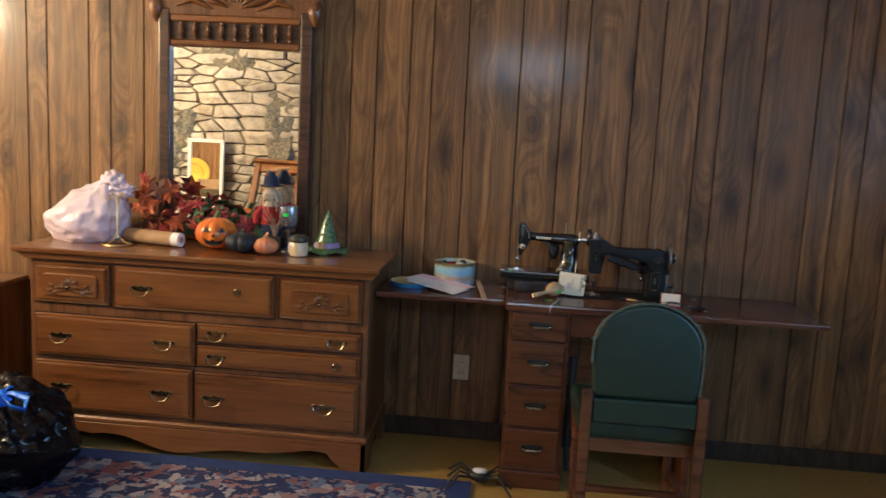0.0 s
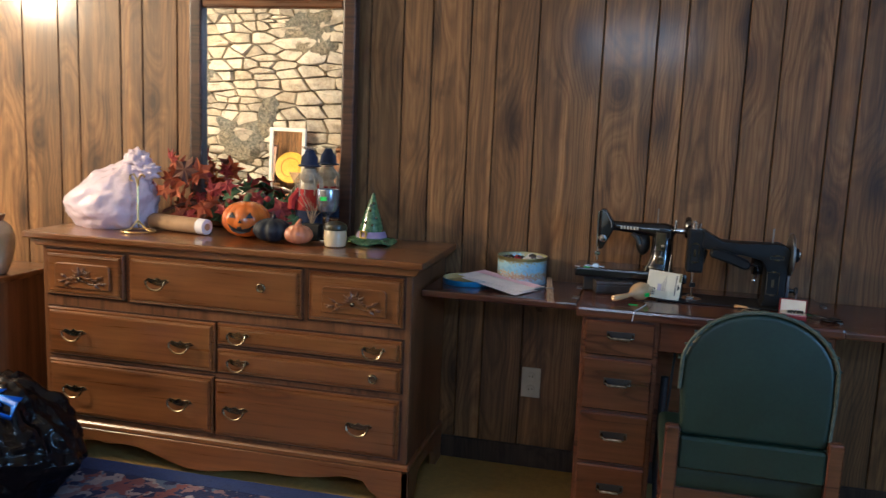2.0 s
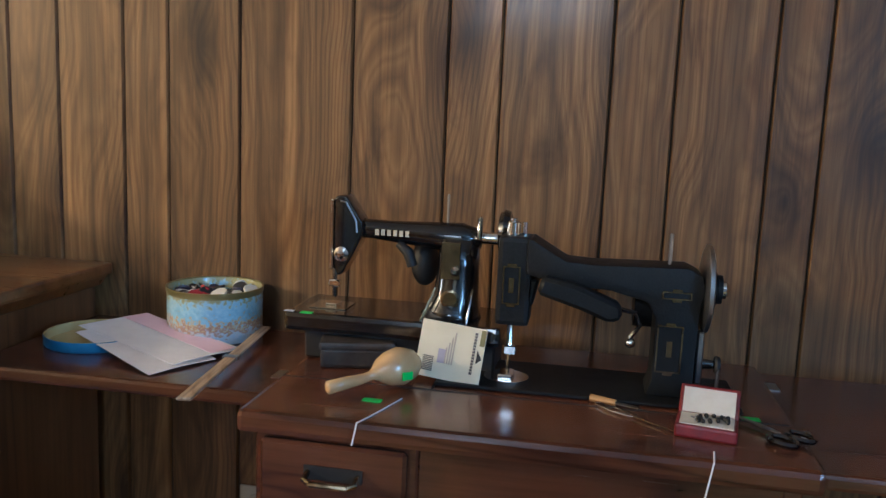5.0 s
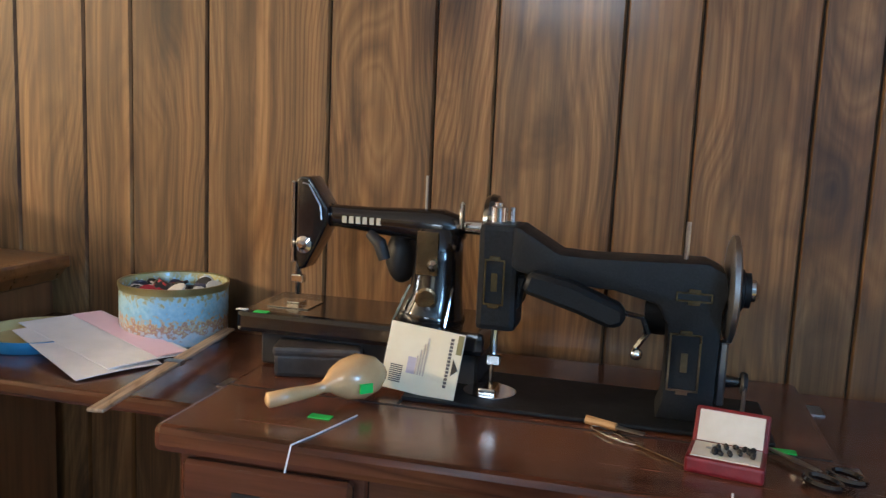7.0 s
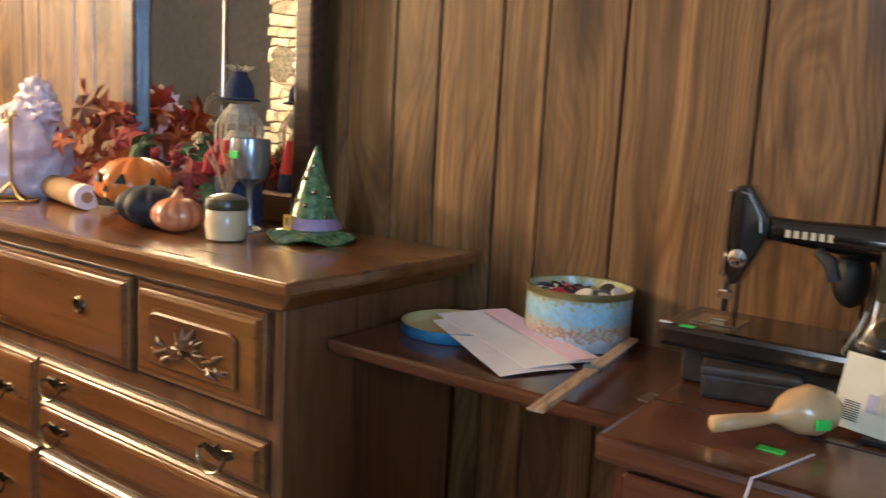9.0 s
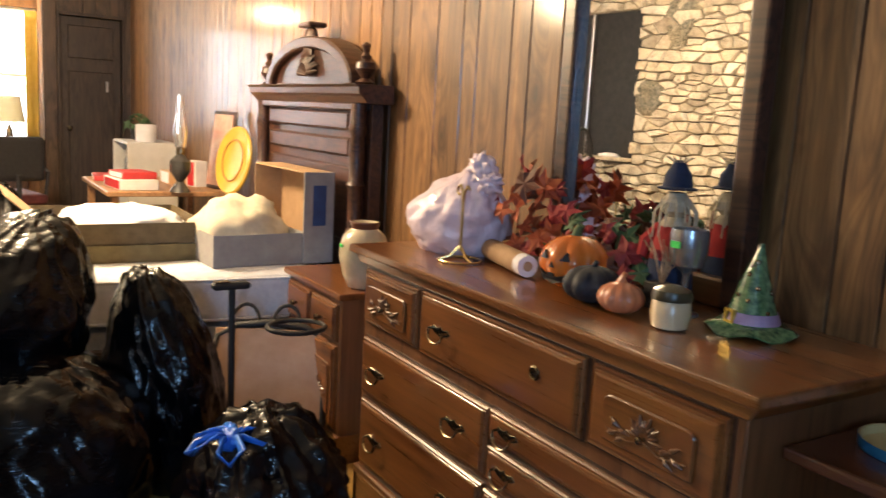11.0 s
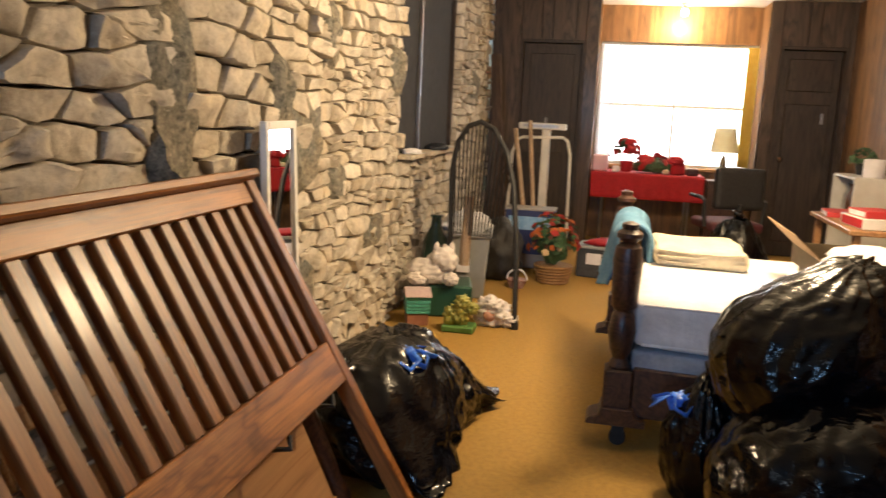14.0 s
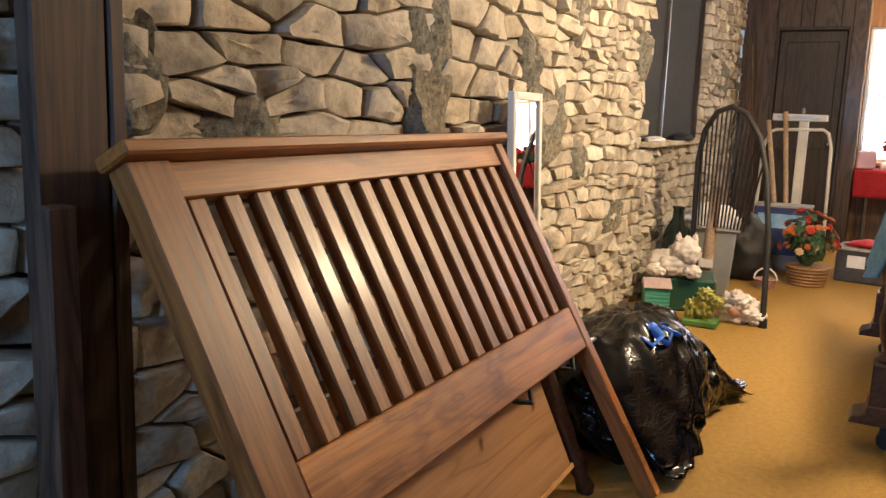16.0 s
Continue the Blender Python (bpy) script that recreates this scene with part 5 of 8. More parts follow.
part("wall", lathe([(0.084, 0.0), (0.086, 0.002), (0.086, 0.088), (0.0875, 0.09), (0.0875, 0.093), (0.085, 0.093), (0.084, 0.09), (0.084, 0.004), (0.002, 0.003)], 40, cap=False), tin_paint(), ti, smooth=True)
part("rim", lathe([(0.0862, 0.082), (0.088, 0.088), (0.088, 0.0935), (0.0845, 0.0935), (0.084, 0.06)], 40, cap=False), mottled("tin_gold", (0.3, 0.25, 0.1), (0.42, 0.36, 0.16), 0.3, 20, 0, metal=0.7), ti, "gold rolled rim", smooth=True)
cols = [(0.6, 0.58, 0.54), (0.02, 0.02, 0.02), (0.35, 0.02, 0.03), (0.05, 0.05, 0.08), (0.03, 0.03, 0.03)]
bmats = [mottled("button_%s" % k, c, tuple(min(1, v * 1.3) for v in c), 0.4, 20, 0) for k, c in zip(("white", "black", "red", "navy", "jet"), cols)]
bmeshes = [mesh_of("button", lathe([(0.012, 0), (0.013, 0.002), (0.012, 0.004)], 12), one) for one in bmats]
for k in range(46):
    a, q = r.uniform(0, 6.28), 0.07 * math.sqrt(r.random())
    ob = new("button", r.choice(bmeshes))
    ob.parent = ti
    ob.matrix_local = pose(q * math.cos(a), q * math.sin(a), 0.07 + 0.012 * r.random(), r.uniform(-40, 40), r.uniform(-40, 40), 0) @ Matrix.Scale(r.uniform(0.8, 1.4), 4)
part("contents", lathe([(0.083, 0.004), (0.083, 0.07), (0.05, 0.074), (0.002, 0.075)], 24), BLACKMATT, ti, "dark heap of buttons")
li = solo("tin_lid", lathe([(0.002, 0.003), (0.084, 0.003), (0.086, 0.018), (0.089, 0.019), (0.089, 0.003), (0.087, 0.0), (0.002, 0.0)], 40, cap=False), mottled("blue_tin", (0.03, 0.2, 0.42), (0.05, 0.28, 0.52), 0.3, 20, 0, metal=0.4), "blue tin lid lying upturned on the cabinet leaf", "lid", smooth=True, m=pose(-0.425, 3.385, 0.7405))
part("inside", lathe([(0.001, 0.0035), (0.083, 0.0035), (0.0852, 0.0185), (0.0885, 0.0195)], 40, cap=False), mottled("lid_gold", (0.55, 0.45, 0.2), (0.66, 0.56, 0.3), 0.25, 12, 0, metal=0.0), li, "gold lacquered inside", smooth=True)


def flat_sheet(name, corners, mat, label, category, thick=0.0012):
    a, b, c, d = [Vector(p) for p in corners]
    return solo(name, sheet(lambda u, v: (a * (1 - u) + b * u) * (1 - v) + (d * (1 - u) + c * u) * v + Vector((0, 0, 0.006 * math.sin(3.1 * v) * (u - 0.4) ** 2)), 8, 8, thick), mat, label, category, smooth=True)


flat_sheet("paper_slip", ((-0.44, 3.345, 0.7655), (-0.23, 3.225, 0.743), (-0.17, 3.34, 0.743), (-0.38, 3.46, 0.7665)), PAPER, "white paper slip half on the tin lid", "paper")
ps = flat_sheet("paper_slip", ((-0.455, 3.375, 0.7695), (-0.215, 3.275, 0.7475), (-0.15, 3.4, 0.7465), (-0.39, 3.5, 0.7695)), PAPER, "white and pink printed slip on top of another", "paper")
pa, pb, pc, pd = Vector((-0.385, 3.488, 0.7735)), Vector((-0.44, 3.39, 0.7735)), Vector((-0.21, 3.29, 0.7512)), Vector((-0.16, 3.392, 0.7502))
part("pink_band", sheet(lambda u, v: (pa * (1 - u) + (pa * 0.55 + pb * 0.45) * u) * (1 - v) + (pd * (1 - u) + (pd * 0.55 + pc * 0.45) * u) * v, 3, 8, 0.0005), PINK, ps, "pink printed band")
stk = solo("flat_stick", prism([(-0.21, -0.011), (0.21, -0.009), (0.21, 0.009), (-0.21, 0.011)], 0.005, plane="xy"), STICKWOOD, "old pale wooden flat stick across the leaf edge", "stick", bev=0.0015, m=pose(-0.125, 3.3, 0.7575, 0, 0, 97))
part("clip", box(-0.006, 0.008, -0.0125, 0.0125, -0.0008, 0.0062), STEEL, stk, "small metal clip")
dn = solo("darning_egg", tube([(-0.1, 0, 0.0), (-0.097, 0, 0.0), (-0.06, 0, 0.003), (-0.03, 0, 0.005), (-0.014, 0, 0.008), (-0.006, 0, 0.01), (0.004, 0, 0.013), (0.02, 0, 0.015), (0.045, 0, 0.017), (0.07, 0, 0.018), (0.085, 0, 0.018), (0.092, 0, 0.018)], [0.006, 0.0115, 0.011, 0.009, 0.0085, 0.012, 0.021, 0.03, 0.035, 0.028, 0.014, 0.003], 24), mottled("varnished_birch", (0.56, 0.34, 0.16), (0.64, 0.42, 0.21), 0.22, 26, 0.03, coat=0.5), "polished pale wooden darning egg with handle", "darning egg", smooth="all", m=pose(0.145, 3.225, CT + 0.0185, 0, 0, 47) @ Matrix.Scale(0.86, 4))
part("sticker", box(0.03, 0.05, -0.037, -0.033, 0.002, 0.016), GREENTAG, dn, "green price sticker", m=pose(0, 0.0, 0, 0, 0, 0))
ab = thing("attachment_box", "worn dark metal attachment box with a rough tool on top", "box", pose(0.075, 3.36, CT, 0, 0, 14))
part("body", box(-0.06, 0.06, -0.04, 0.04, 0, 0.034), mottled("worn_dark_tin", (0.02, 0.017, 0.016), (0.06, 0.05, 0.045), 0.5, 25, 0.3), ab, bev=0.006, seg=2)
part("lid", box(-0.062, 0.062, -0.042, 0.042, 0.03, 0.044), mottled("worn_dark_tin_lid", (0.025, 0.02, 0.018), (0.07, 0.058, 0.05), 0.5, 25, 0.3), ab, bev=0.005, seg=2)
part("tool_head", box(-0.03, 0.01, -0.02, 0.02, 0.0445, 0.064), BLACKMATT, ab, bev=0.003, m=pose(0, 0.02, 0, 0, 0, 10))
part("tool_grip", box(0.012, 0.07, -0.016, 0.012, 0.046, 0.062), mottled("rasp_steel", (0.03, 0.025, 0.022), (0.09, 0.07, 0.06), 0.6, 160, 0.8, 0.003), ab, bev=0.003, m=pose(0, 0.02, 0.001, 0, -4, 10))
cd = thing("needle_card", "cream packaging card with faded print leaning on the machine", "card", pose(0.238, 3.29, CT + 0.006, -14, 4, -8) @ Matrix.Diagonal((0.97, 1, 0.84, 1)))
part("sheet", box(-0.055, 0.055, -0.001, 0.001, 0, 0.106), mottled("cream_card", (0.72, 0.65, 0.47), (0.8, 0.74, 0.58), 0.6, 14, 0), cd, bev=0.0004)
INK = material("dark_ink", (0.08, 0.07, 0.07), 0.7)
for k in range(9):
    part("barcode_bar", box(-0.044, -0.026, -0.0018, -0.0011, 0.012 + k * 0.0032, 0.0138 + k * 0.0032), INK, cd)
for k in range(14):
    part("print_bar", box(0.036, 0.0405, -0.0018, -0.0011, 0.02 + k * 0.0056, 0.0242 + k * 0.0056), INK, cd)
for k in range(4):
    part("print_bar", box(0.004 - 0.004 * k, 0.006 - 0.004 * k, -0.0018, -0.0011, 0.03, 0.09 - 0.01 * k), mottled("faint_ink", (0.5, 0.42, 0.34), (0.55, 0.46, 0.38), 0.7, 20, 0), cd)
part("print_patch", box(-0.02, -0.008, -0.0018, -0.0011, 0.03, 0.056), mottled("lilac_ink", (0.4, 0.36, 0.46), (0.5, 0.45, 0.52), 0.7, 20, 0), cd)
part("hang_slot", prism([(0.044, 0.04), (0.053, 0.05), (0.044, 0.066)], 0.0008, at=-0.0019), BLACKMATT, cd)
part("corner_label", box(0.046, 0.054, -0.0018, -0.0011, 0.074, 0.104), mottled("olive_ink", (0.2, 0.18, 0.07), (0.26, 0.23, 0.1), 0.6, 20, 0), cd)
for x, y, w in ((0.15, 3.18, 0.014), (0.69, 3.265, 0.013)):
    solo("price_sticker", box(x - w, x + w, y - 0.007, y + 0.007, CT + 0.0003, CT + 0.0014), GREENTAG, "small bright green price sticker on the cabinet top", "sticker")
rb = thing("jewelry_box", "open dark red jewelry box with white satin lid and dark beads", "box", pose(0.618, 3.185, CT, 0, 0, -10) @ Matrix.Scale(0.9, 4))
RED = mottled("red_leatherette", (0.13, 0.006, 0.01), (0.2, 0.01, 0.014), 0.35, 60, 0.2, coat=0.3)
SATIN = mottled("white_satin", (0.66, 0.6, 0.5), (0.78, 0.74, 0.66), 0.4, 20, 0.2)
part("base", box(-0.045, 0.045, -0.03, 0.032, 0, 0.02), RED, rb, bev=0.004, seg=2)
part("satin", box(-0.039, 0.039, -0.024, 0.028, 0.0195, 0.0212), SATIN, rb)
lid = part("lid", box(-0.045, 0.045, 0, 0.014, 0, 0.052), RED, rb, bev=0.004, seg=2, m=pose(0, 0.034, 0.014, -34, 0, 0))
part("lid_satin", box(-0.039, 0.039, -0.0016, 0.001, 0.006, 0.046), SATIN, lid, "white satin lining")
for k in range(26):
    a = k * 0.5
    part("bead", blob((0.0036, 0.0036, 0.0036), k, 0, 1, 1, at=(0.008 + 0.022 * math.cos(a), 0.002 + 0.016 * math.sin(a * 1.3), 0.0245)), BLACKMATT, rb, smooth="all")
cr = bmesh.new()
box(-0.018, -0.012, -0.012, 0.016, 0.022, 0.0235, cr)
box(-0.024, -0.006, 0.002, 0.007, 0.0222, 0.0233, cr)
part("pendant", cr, STEEL, rb, "small silver cross pendant")
tl = thing("needle_threader", "thin wire threading tool with a brass shaft", "tool", pose(0.52, 3.22, CT + 0.003, 0, 0, -40))
part("loop", tube([(-0.06, -0.006, 0), (-0.03, -0.009, 0), (-0.006, -0.006, 0), (0.004, 0, 0), (-0.006, 0.006, 0), (-0.03, 0.009, 0), (-0.06, 0.006, 0), (-0.066, 0, 0), (-0.06, -0.006, 0)], 0.0013, 6), CHROME, tl, smooth=True)
part("shaft", tube([(0.004, 0, 0), (0.08, 0, 0)], [0.0018, 0.001], 6), BRASS, tl, smooth=True)
ga2 = thing("seam_ripper", "small tool with a wooden grip and dark blade", "tool", pose(0.49, 3.265, CT + 0.006, 0, 0, -22))
part("grip", tube([(-0.03, 0, 0), (0.01, 0, 0)], [0.006, 0.005], 8), PALEWOOD, ga2, smooth=True)
part("blade", box(0.01, 0.045, -0.004, 0.004, -0.001, 0.001), STEEL, ga2)
sx = thing("scissors", "black-handled scissors on the cabinet top", "scissors", pose(0.715, 3.2, CT + 0.006, 0, 0, -50))
for s in (-1, 1):
    part("handle", tube([(0.02 + 0.02 * math.cos(a), s * 0.018 + 0.013 * math.sin(a), 0) for a in [k * math.pi / 8 for k in range(17)]], 0.004, 6), BLACKGLOSS, sx, smooth=True)
    part("blade", prism([(0.0, s * 0.004), (-0.03, s * 0.007), (-0.1, s * 0.001), (-0.03, s * -0.001)], 0.002, plane="xy", at=-0.001 * s), STEEL, sx)
for pts in ([(0.19, 3.2, CT + 0.001), (0.17, 3.13, CT + 0.001), (0.155, 3.085, CT + 0.001), (0.15, 3.08, CT - 0.03)], [(0.62, 3.12, CT + 0.001), (0.615, 3.082, CT + 0.001), (0.61, 3.08, CT - 0.03), (0.6, 3.079, CT - 0.1)]):
    solo("thread", tube(pts, 0.0012, 5), PAPER, "loose grey thread hanging over the cabinet edge", "thread", smooth=True)
ou = thing("power_outlet", "ivory double wall outlet on the panelling", "outlet", pose(-0.205, NORTH - 0.0006, 0.335))
part("plate", box(-0.036, 0.036, -0.006, 0, -0.058, 0.058), IVORY, ou, bev=0.002)
for z in (-0.025, 0.025):
    s = part("socket", lathe([(0.017, 0), (0.017, 0.003), (0.015, 0.004)], 18), IVORY, ou, m=pose(0, -0.005, z, 90, 0, 0))
    for x in (-0.006, 0.006):
        part("slot", box(x - 0.001, x + 0.001, -0.004, 0.005, 0.003, 0.0045), BLACKMATT, s)

# ---- green chair ----
ch = thing("side_chair", "wooden side chair with green padded seat and rounded back", "chair", pose(0.445, 2.56, 0))
def rounded(w, z0, z1, n=12):
    rr = w / 2
    return [(-rr, z0), (rr, z0), (rr + 0.006, z1 - 0.2)] + arc(0, z1 - 0.145, rr + 0.006, 8, 172, n, 0.145) + [(-rr - 0.006, z1 - 0.2)]


part("backrest", prism(rounded(0.33, 0.575, 0.885), 0.045, at=-0.02), GREENCLOTH, ch, "green leatherette back pad", bev=0.014, seg=3, smooth=True, m=pose(0, 0, 0, -2, 0, 0))
edge = [(x, 0.006, z) for x, z in rounded(0.336, 0.575, 0.889, 24)[1:]]
# edge trim whose pale colour paints the highlights along the ruffled edge
part("piping", tube(edge, 0.0045, 6), mottled("highlight_piping", (0.03, 0.05, 0.035), (0.1, 0.11, 0.08), 0.6, 60, 0.3), ch, "edge trim, pale tone painted in for highlights", smooth=True)
for i, (x, y, z) in enumerate(edge):
    if i % 2 == 0:
        part("ruffle", blob((0.009, 0.006, 0.005), i, 0.6, 2, 2, at=(x, y + 0.006, z)), GREENCLOTH, ch)
part("seat", box(-0.2, 0.2, 0.03, 0.43, 0.425, 0.49), GREENCLOTH, ch, "green leatherette seat", bev=0.02, seg=3, smooth=True)
part("back_skirt", box(-0.165, 0.165, -0.014, 0.02, 0.495, 0.575), GREENCLOTH, ch, bev=0.006)
part("seat_rail", box(-0.195, 0.195, 0.035, 0.42, 0.38, 0.428), MAHOG, ch, bev=0.004)
for s in (-1, 1):
    part("leg", prism([(-0.03, 0), (0.005, 0), (0.02, 0.42), (0.012, 0.6), (-0.018, 0.6), (-0.016, 0.42)], 0.034, plane="yz", at=s * 0.182 - 0.017), MAHOG, ch, bev=0.004)
    part("leg", lathe([(0.014, 0), (0.016, 0.2), (0.02, 0.38)], 10), MAHOG, ch, smooth=True, m=pose(s * 0.17, 0.4, 0))
    part("stretcher", box(s * 0.18 - 0.009, s * 0.18 + 0.009, 0, 0.4, 0.17, 0.195), MAHOG, ch)
part("stretcher", box(-0.17, 0.17, 0.19, 0.21, 0.17, 0.19), MAHOG, ch)

# rug and floor things
rg = thing("area_rug", "floral rug in cream, rose and navy with a dark blue border", "rug")
part("field", box(-1.86, -0.2, 1.6, 3.02, 0.001, 0.011), RUG, rg)
for a in ((-1.95, -0.11, 3.02, 3.105), (-1.95, -0.11, 1.51, 1.6), (-1.95, -1.86, 1.6, 3.02), (-0.2, -0.11, 1.6, 3.02)):
    part("border", box(*a, 0.001, 0.012), RUGBORDER, rg, "navy border")
sp = thing("toy_spider", "black spider decoration with white patch on the carpet", "decoration", pose(-0.08, 3.12, 0))
part("body", blob((0.045, 0.035, 0.025), 8, 0.15, 2, 3, at=(0, 0, 0.035)), BLACKMATT, sp, smooth="all")
part("patch", blob((0.03, 0.02, 0.01), 9, 0.2, 2, 3, at=(0.0, -0.005, 0.056)), PAPER, sp, "white patch", smooth="all")
for k in range(8):
    s, q = (-1 if k < 4 else 1), (k % 4) - 1.5
    part("leg", tube([(s * 0.03, q * 0.015, 0.035), (s * 0.08, q * 0.045, 0.055), (s * 0.13, q * 0.075, 0.004)], 0.005, 6), BLACKMATT, sp, smooth=True)

# ---- bed and what lies on it ----
bed = thing("bed", "carved dark wood bed with tall arched headboard and turned posts", "bed")
BX0, BX1, BY0, BY1 = -4.36, -2.98, 1.6, 3.46
HX0, HX1 = -4.03, -2.79


def skew(bm):
    """Follow the bed's sides from the foot to the head."""
    for v in bm.verts:
        v.co.x += max(0.0, v.co.y - 1.6) * (0.105 + 0.045 * (BX1 - v.co.x) / (BX1 - BX0))
    return bm


hbd = part("headboard", box(HX0 + 0.06, HX1 - 0.04, 3.5, 3.55, 0.2, 1.31), WALNUT, bed, "tall panelled headboard", bev=0.004)
for z0, z1, p in ((0.7, 1.02, 0.016), (1.06, 1.14, 0.024), (1.17, 1.25, 0.03)):
    part("raised_panel", box(HX0 + 0.14, HX1 - 0.12, 3.5 - p, 3.499, z0, z1), WALNUT, hbd, bev=0.01)
part("cornice", prism([(3.46, 1.285), (3.44, 1.31), (3.425, 1.32), (3.42, 1.35), (3.4, 1.36), (3.58, 1.36), (3.58, 1.285)], HX1 - HX0 + 0.11, plane="yz", at=HX0 - 0.03), WALNUT, hbd, bev=0.003)
part("frieze", box(HX0 + 0.04, HX1 - 0.02, 3.455, 3.57, 1.255, 1.286), WALNUT, hbd, bev=0.006)
xm = (HX0 + HX1) / 2 + 0.02
ped = arc(xm, 1.36, 0.47, 0, 180, 20, 0.19)
part("pediment", prism(ped, 0.07, at=3.49), WALNUT, hbd, "arched pediment", bev=0.003)
outer, inner = arc(xm, 1.36, 0.52, 0, 180, 24, 0.22), arc(xm, 1.36, 0.45, 0, 180, 24, 0.165)
part("pediment_moulding", prism(outer + inner[::-1], 0.12, at=3.455), WALNUT, hbd, bev=0.008)
bm = bmesh.new()
for k in range(13):
    a = math.pi * (0.08 + 0.84 * k / 12)
    d = Vector((math.cos(a), 0, math.sin(a)))
    c = Vector((xm, 3.48, 1.4))
    tube([c + d * 0.02, c + d * 0.06 + Vector((0, -0.02, 0)), c + d * (0.1 + 0.02 * (k % 2))], [0.006, 0.015, 0.004], 8, bm)
part("leaf_carving", bm, WALNUT, hbd, "carved leaves", smooth=True)
bm = lathe([(0.03, 0), (0.06, 0.03), (0.05, 0.08), (0.085, 0.13), (0.07, 0.18), (0.05, 0.2), (0.075, 0.24), (0.06, 0.3), (0.02, 0.33)], 14)
for v in bm.verts:
    v.co.x += 0.02 * noise.noise(v.co * 30)
    v.co.y = v.co.y * 0.6 + 0.02 * noise.noise(v.co * 30 + Vector((5, 0, 0)))
part("crest_carving", bm, WALNUT, hbd, "carved crest ornament", m=pose(xm, 3.49, 1.41) @ Matrix.Scale(0.66, 4), smooth=True)
part("crest_cap", box(xm - 0.07, xm + 0.07, 3.45, 3.54, 1.62, 1.642), WALNUT, hbd, bev=0.006)
turned = [(0.034, 0), (0.034, 0.06), (0.045, 0.075), (0.03, 0.09), (0.044, 0.14), (0.03, 0.2), (0.026, 0.24), (0.04, 0.26), (0.028, 0.28), (0.034, 0.36), (0.03, 0.44), (0.042, 0.46), (0.03, 0.48), (0.036, 0.58), (0.03, 0.66), (0.042, 0.69), (0.034, 0.72), (0.034, 0.8)]
fin = [(0.03, 0), (0.046, 0.012), (0.02, 0.03), (0.034, 0.05), (0.052, 0.075), (0.046, 0.105), (0.02, 0.12), (0.026, 0.135), (0.012, 0.15), (0.02, 0.175), (0.024, 0.185), (0.006, 0.2)]
for x in (HX0 + 0.05, HX1 - 0.03):
    part("column_block", box(x - 0.05, x + 0.05, 3.43, 3.56, 0.0, 0.5), WALNUT, hbd, bev=0.006)
    part("column", lathe(turned, 16), WALNUT, hbd, smooth=True, m=pose(x, 3.475, 0.5) @ Matrix.Scale(0.98, 4))
    part("column_back", box(x - 0.045, x + 0.045, 3.515, 3.57, 0.5, 1.29), WALNUT, hbd, bev=0.004)
    part("finial", lathe(fin, 16), WALNUT, hbd, "turned finial", smooth=True, m=pose(x, 3.5, 1.36) @ Matrix.Scale(0.85, 4))
fb = part("footboard", box(BX0 + 0.05, BX1 - 0.05, 1.565, 1.605, 0.2, 0.58), WALNUT, bed, bev=0.006)
xf = (BX0 + BX1) / 2
part("foot_rail", tube([(BX0 + 0.04, 1.585, 0.6), (BX0 + 0.35, 1.585, 0.66), (xf, 1.585, 0.72), (BX1 - 0.35, 1.585, 0.66), (BX1 - 0.04, 1.585, 0.6)], 0.028, 12), WALNUT, fb, smooth=True)
for x in (BX0, BX1):
    part("foot_block", box(x - 0.055, x + 0.055, 1.53, 1.64, 0.1, 0.32), WALNUT, bed, bev=0.006)
    part("foot_moulding", prism([(1.47, 0.1), (1.48, 0.125), (1.52, 0.14), (1.525, 0.17), (1.65, 0.17), (1.66, 0.14), (1.7, 0.12), (1.7, 0.1)], 0.14, plane="yz", at=x - 0.07), WALNUT, bed, bev=0.004)
    part("foot_post", lathe([(0.04, 0), (0.045, 0.02), (0.03, 0.05), (0.045, 0.09), (0.055, 0.16), (0.045, 0.22), (0.035, 0.24), (0.05, 0.26), (0.055, 0.36), (0.058, 0.44), (0.05, 0.49), (0.028, 0.51), (0.05, 0.53), (0.05, 0.545), (0.03, 0.56), (0.034, 0.58), (0.01, 0.59)], 18), WALNUT, bed, "turned foot post", smooth=True, m=pose(x, 1.585, 0.31))
    part("caster", lathe([(0.03, -0.014), (0.034, -0.008), (0.034, 0.008), (0.03, 0.014)], 18), BLACKMATT, bed, "black caster wheel", m=pose(x, 1.6, 0.034, 0, 90, 0))
    part("caster_fork", box(x - 0.02, x + 0.02, 1.575, 1.625, 0.05, 0.1), BLACKMATT, bed)
    part("side_rail", skew(box(x - 0.025, x + 0.025, 1.64, 3.43, 0.13, 0.33)), WALNUT, bed, bev=0.006)
part("slat_floor", skew(box(BX0 + 0.03, BX1 - 0.03, 1.62, 3.44, 0.2, 0.26)), WALNUT, bed)


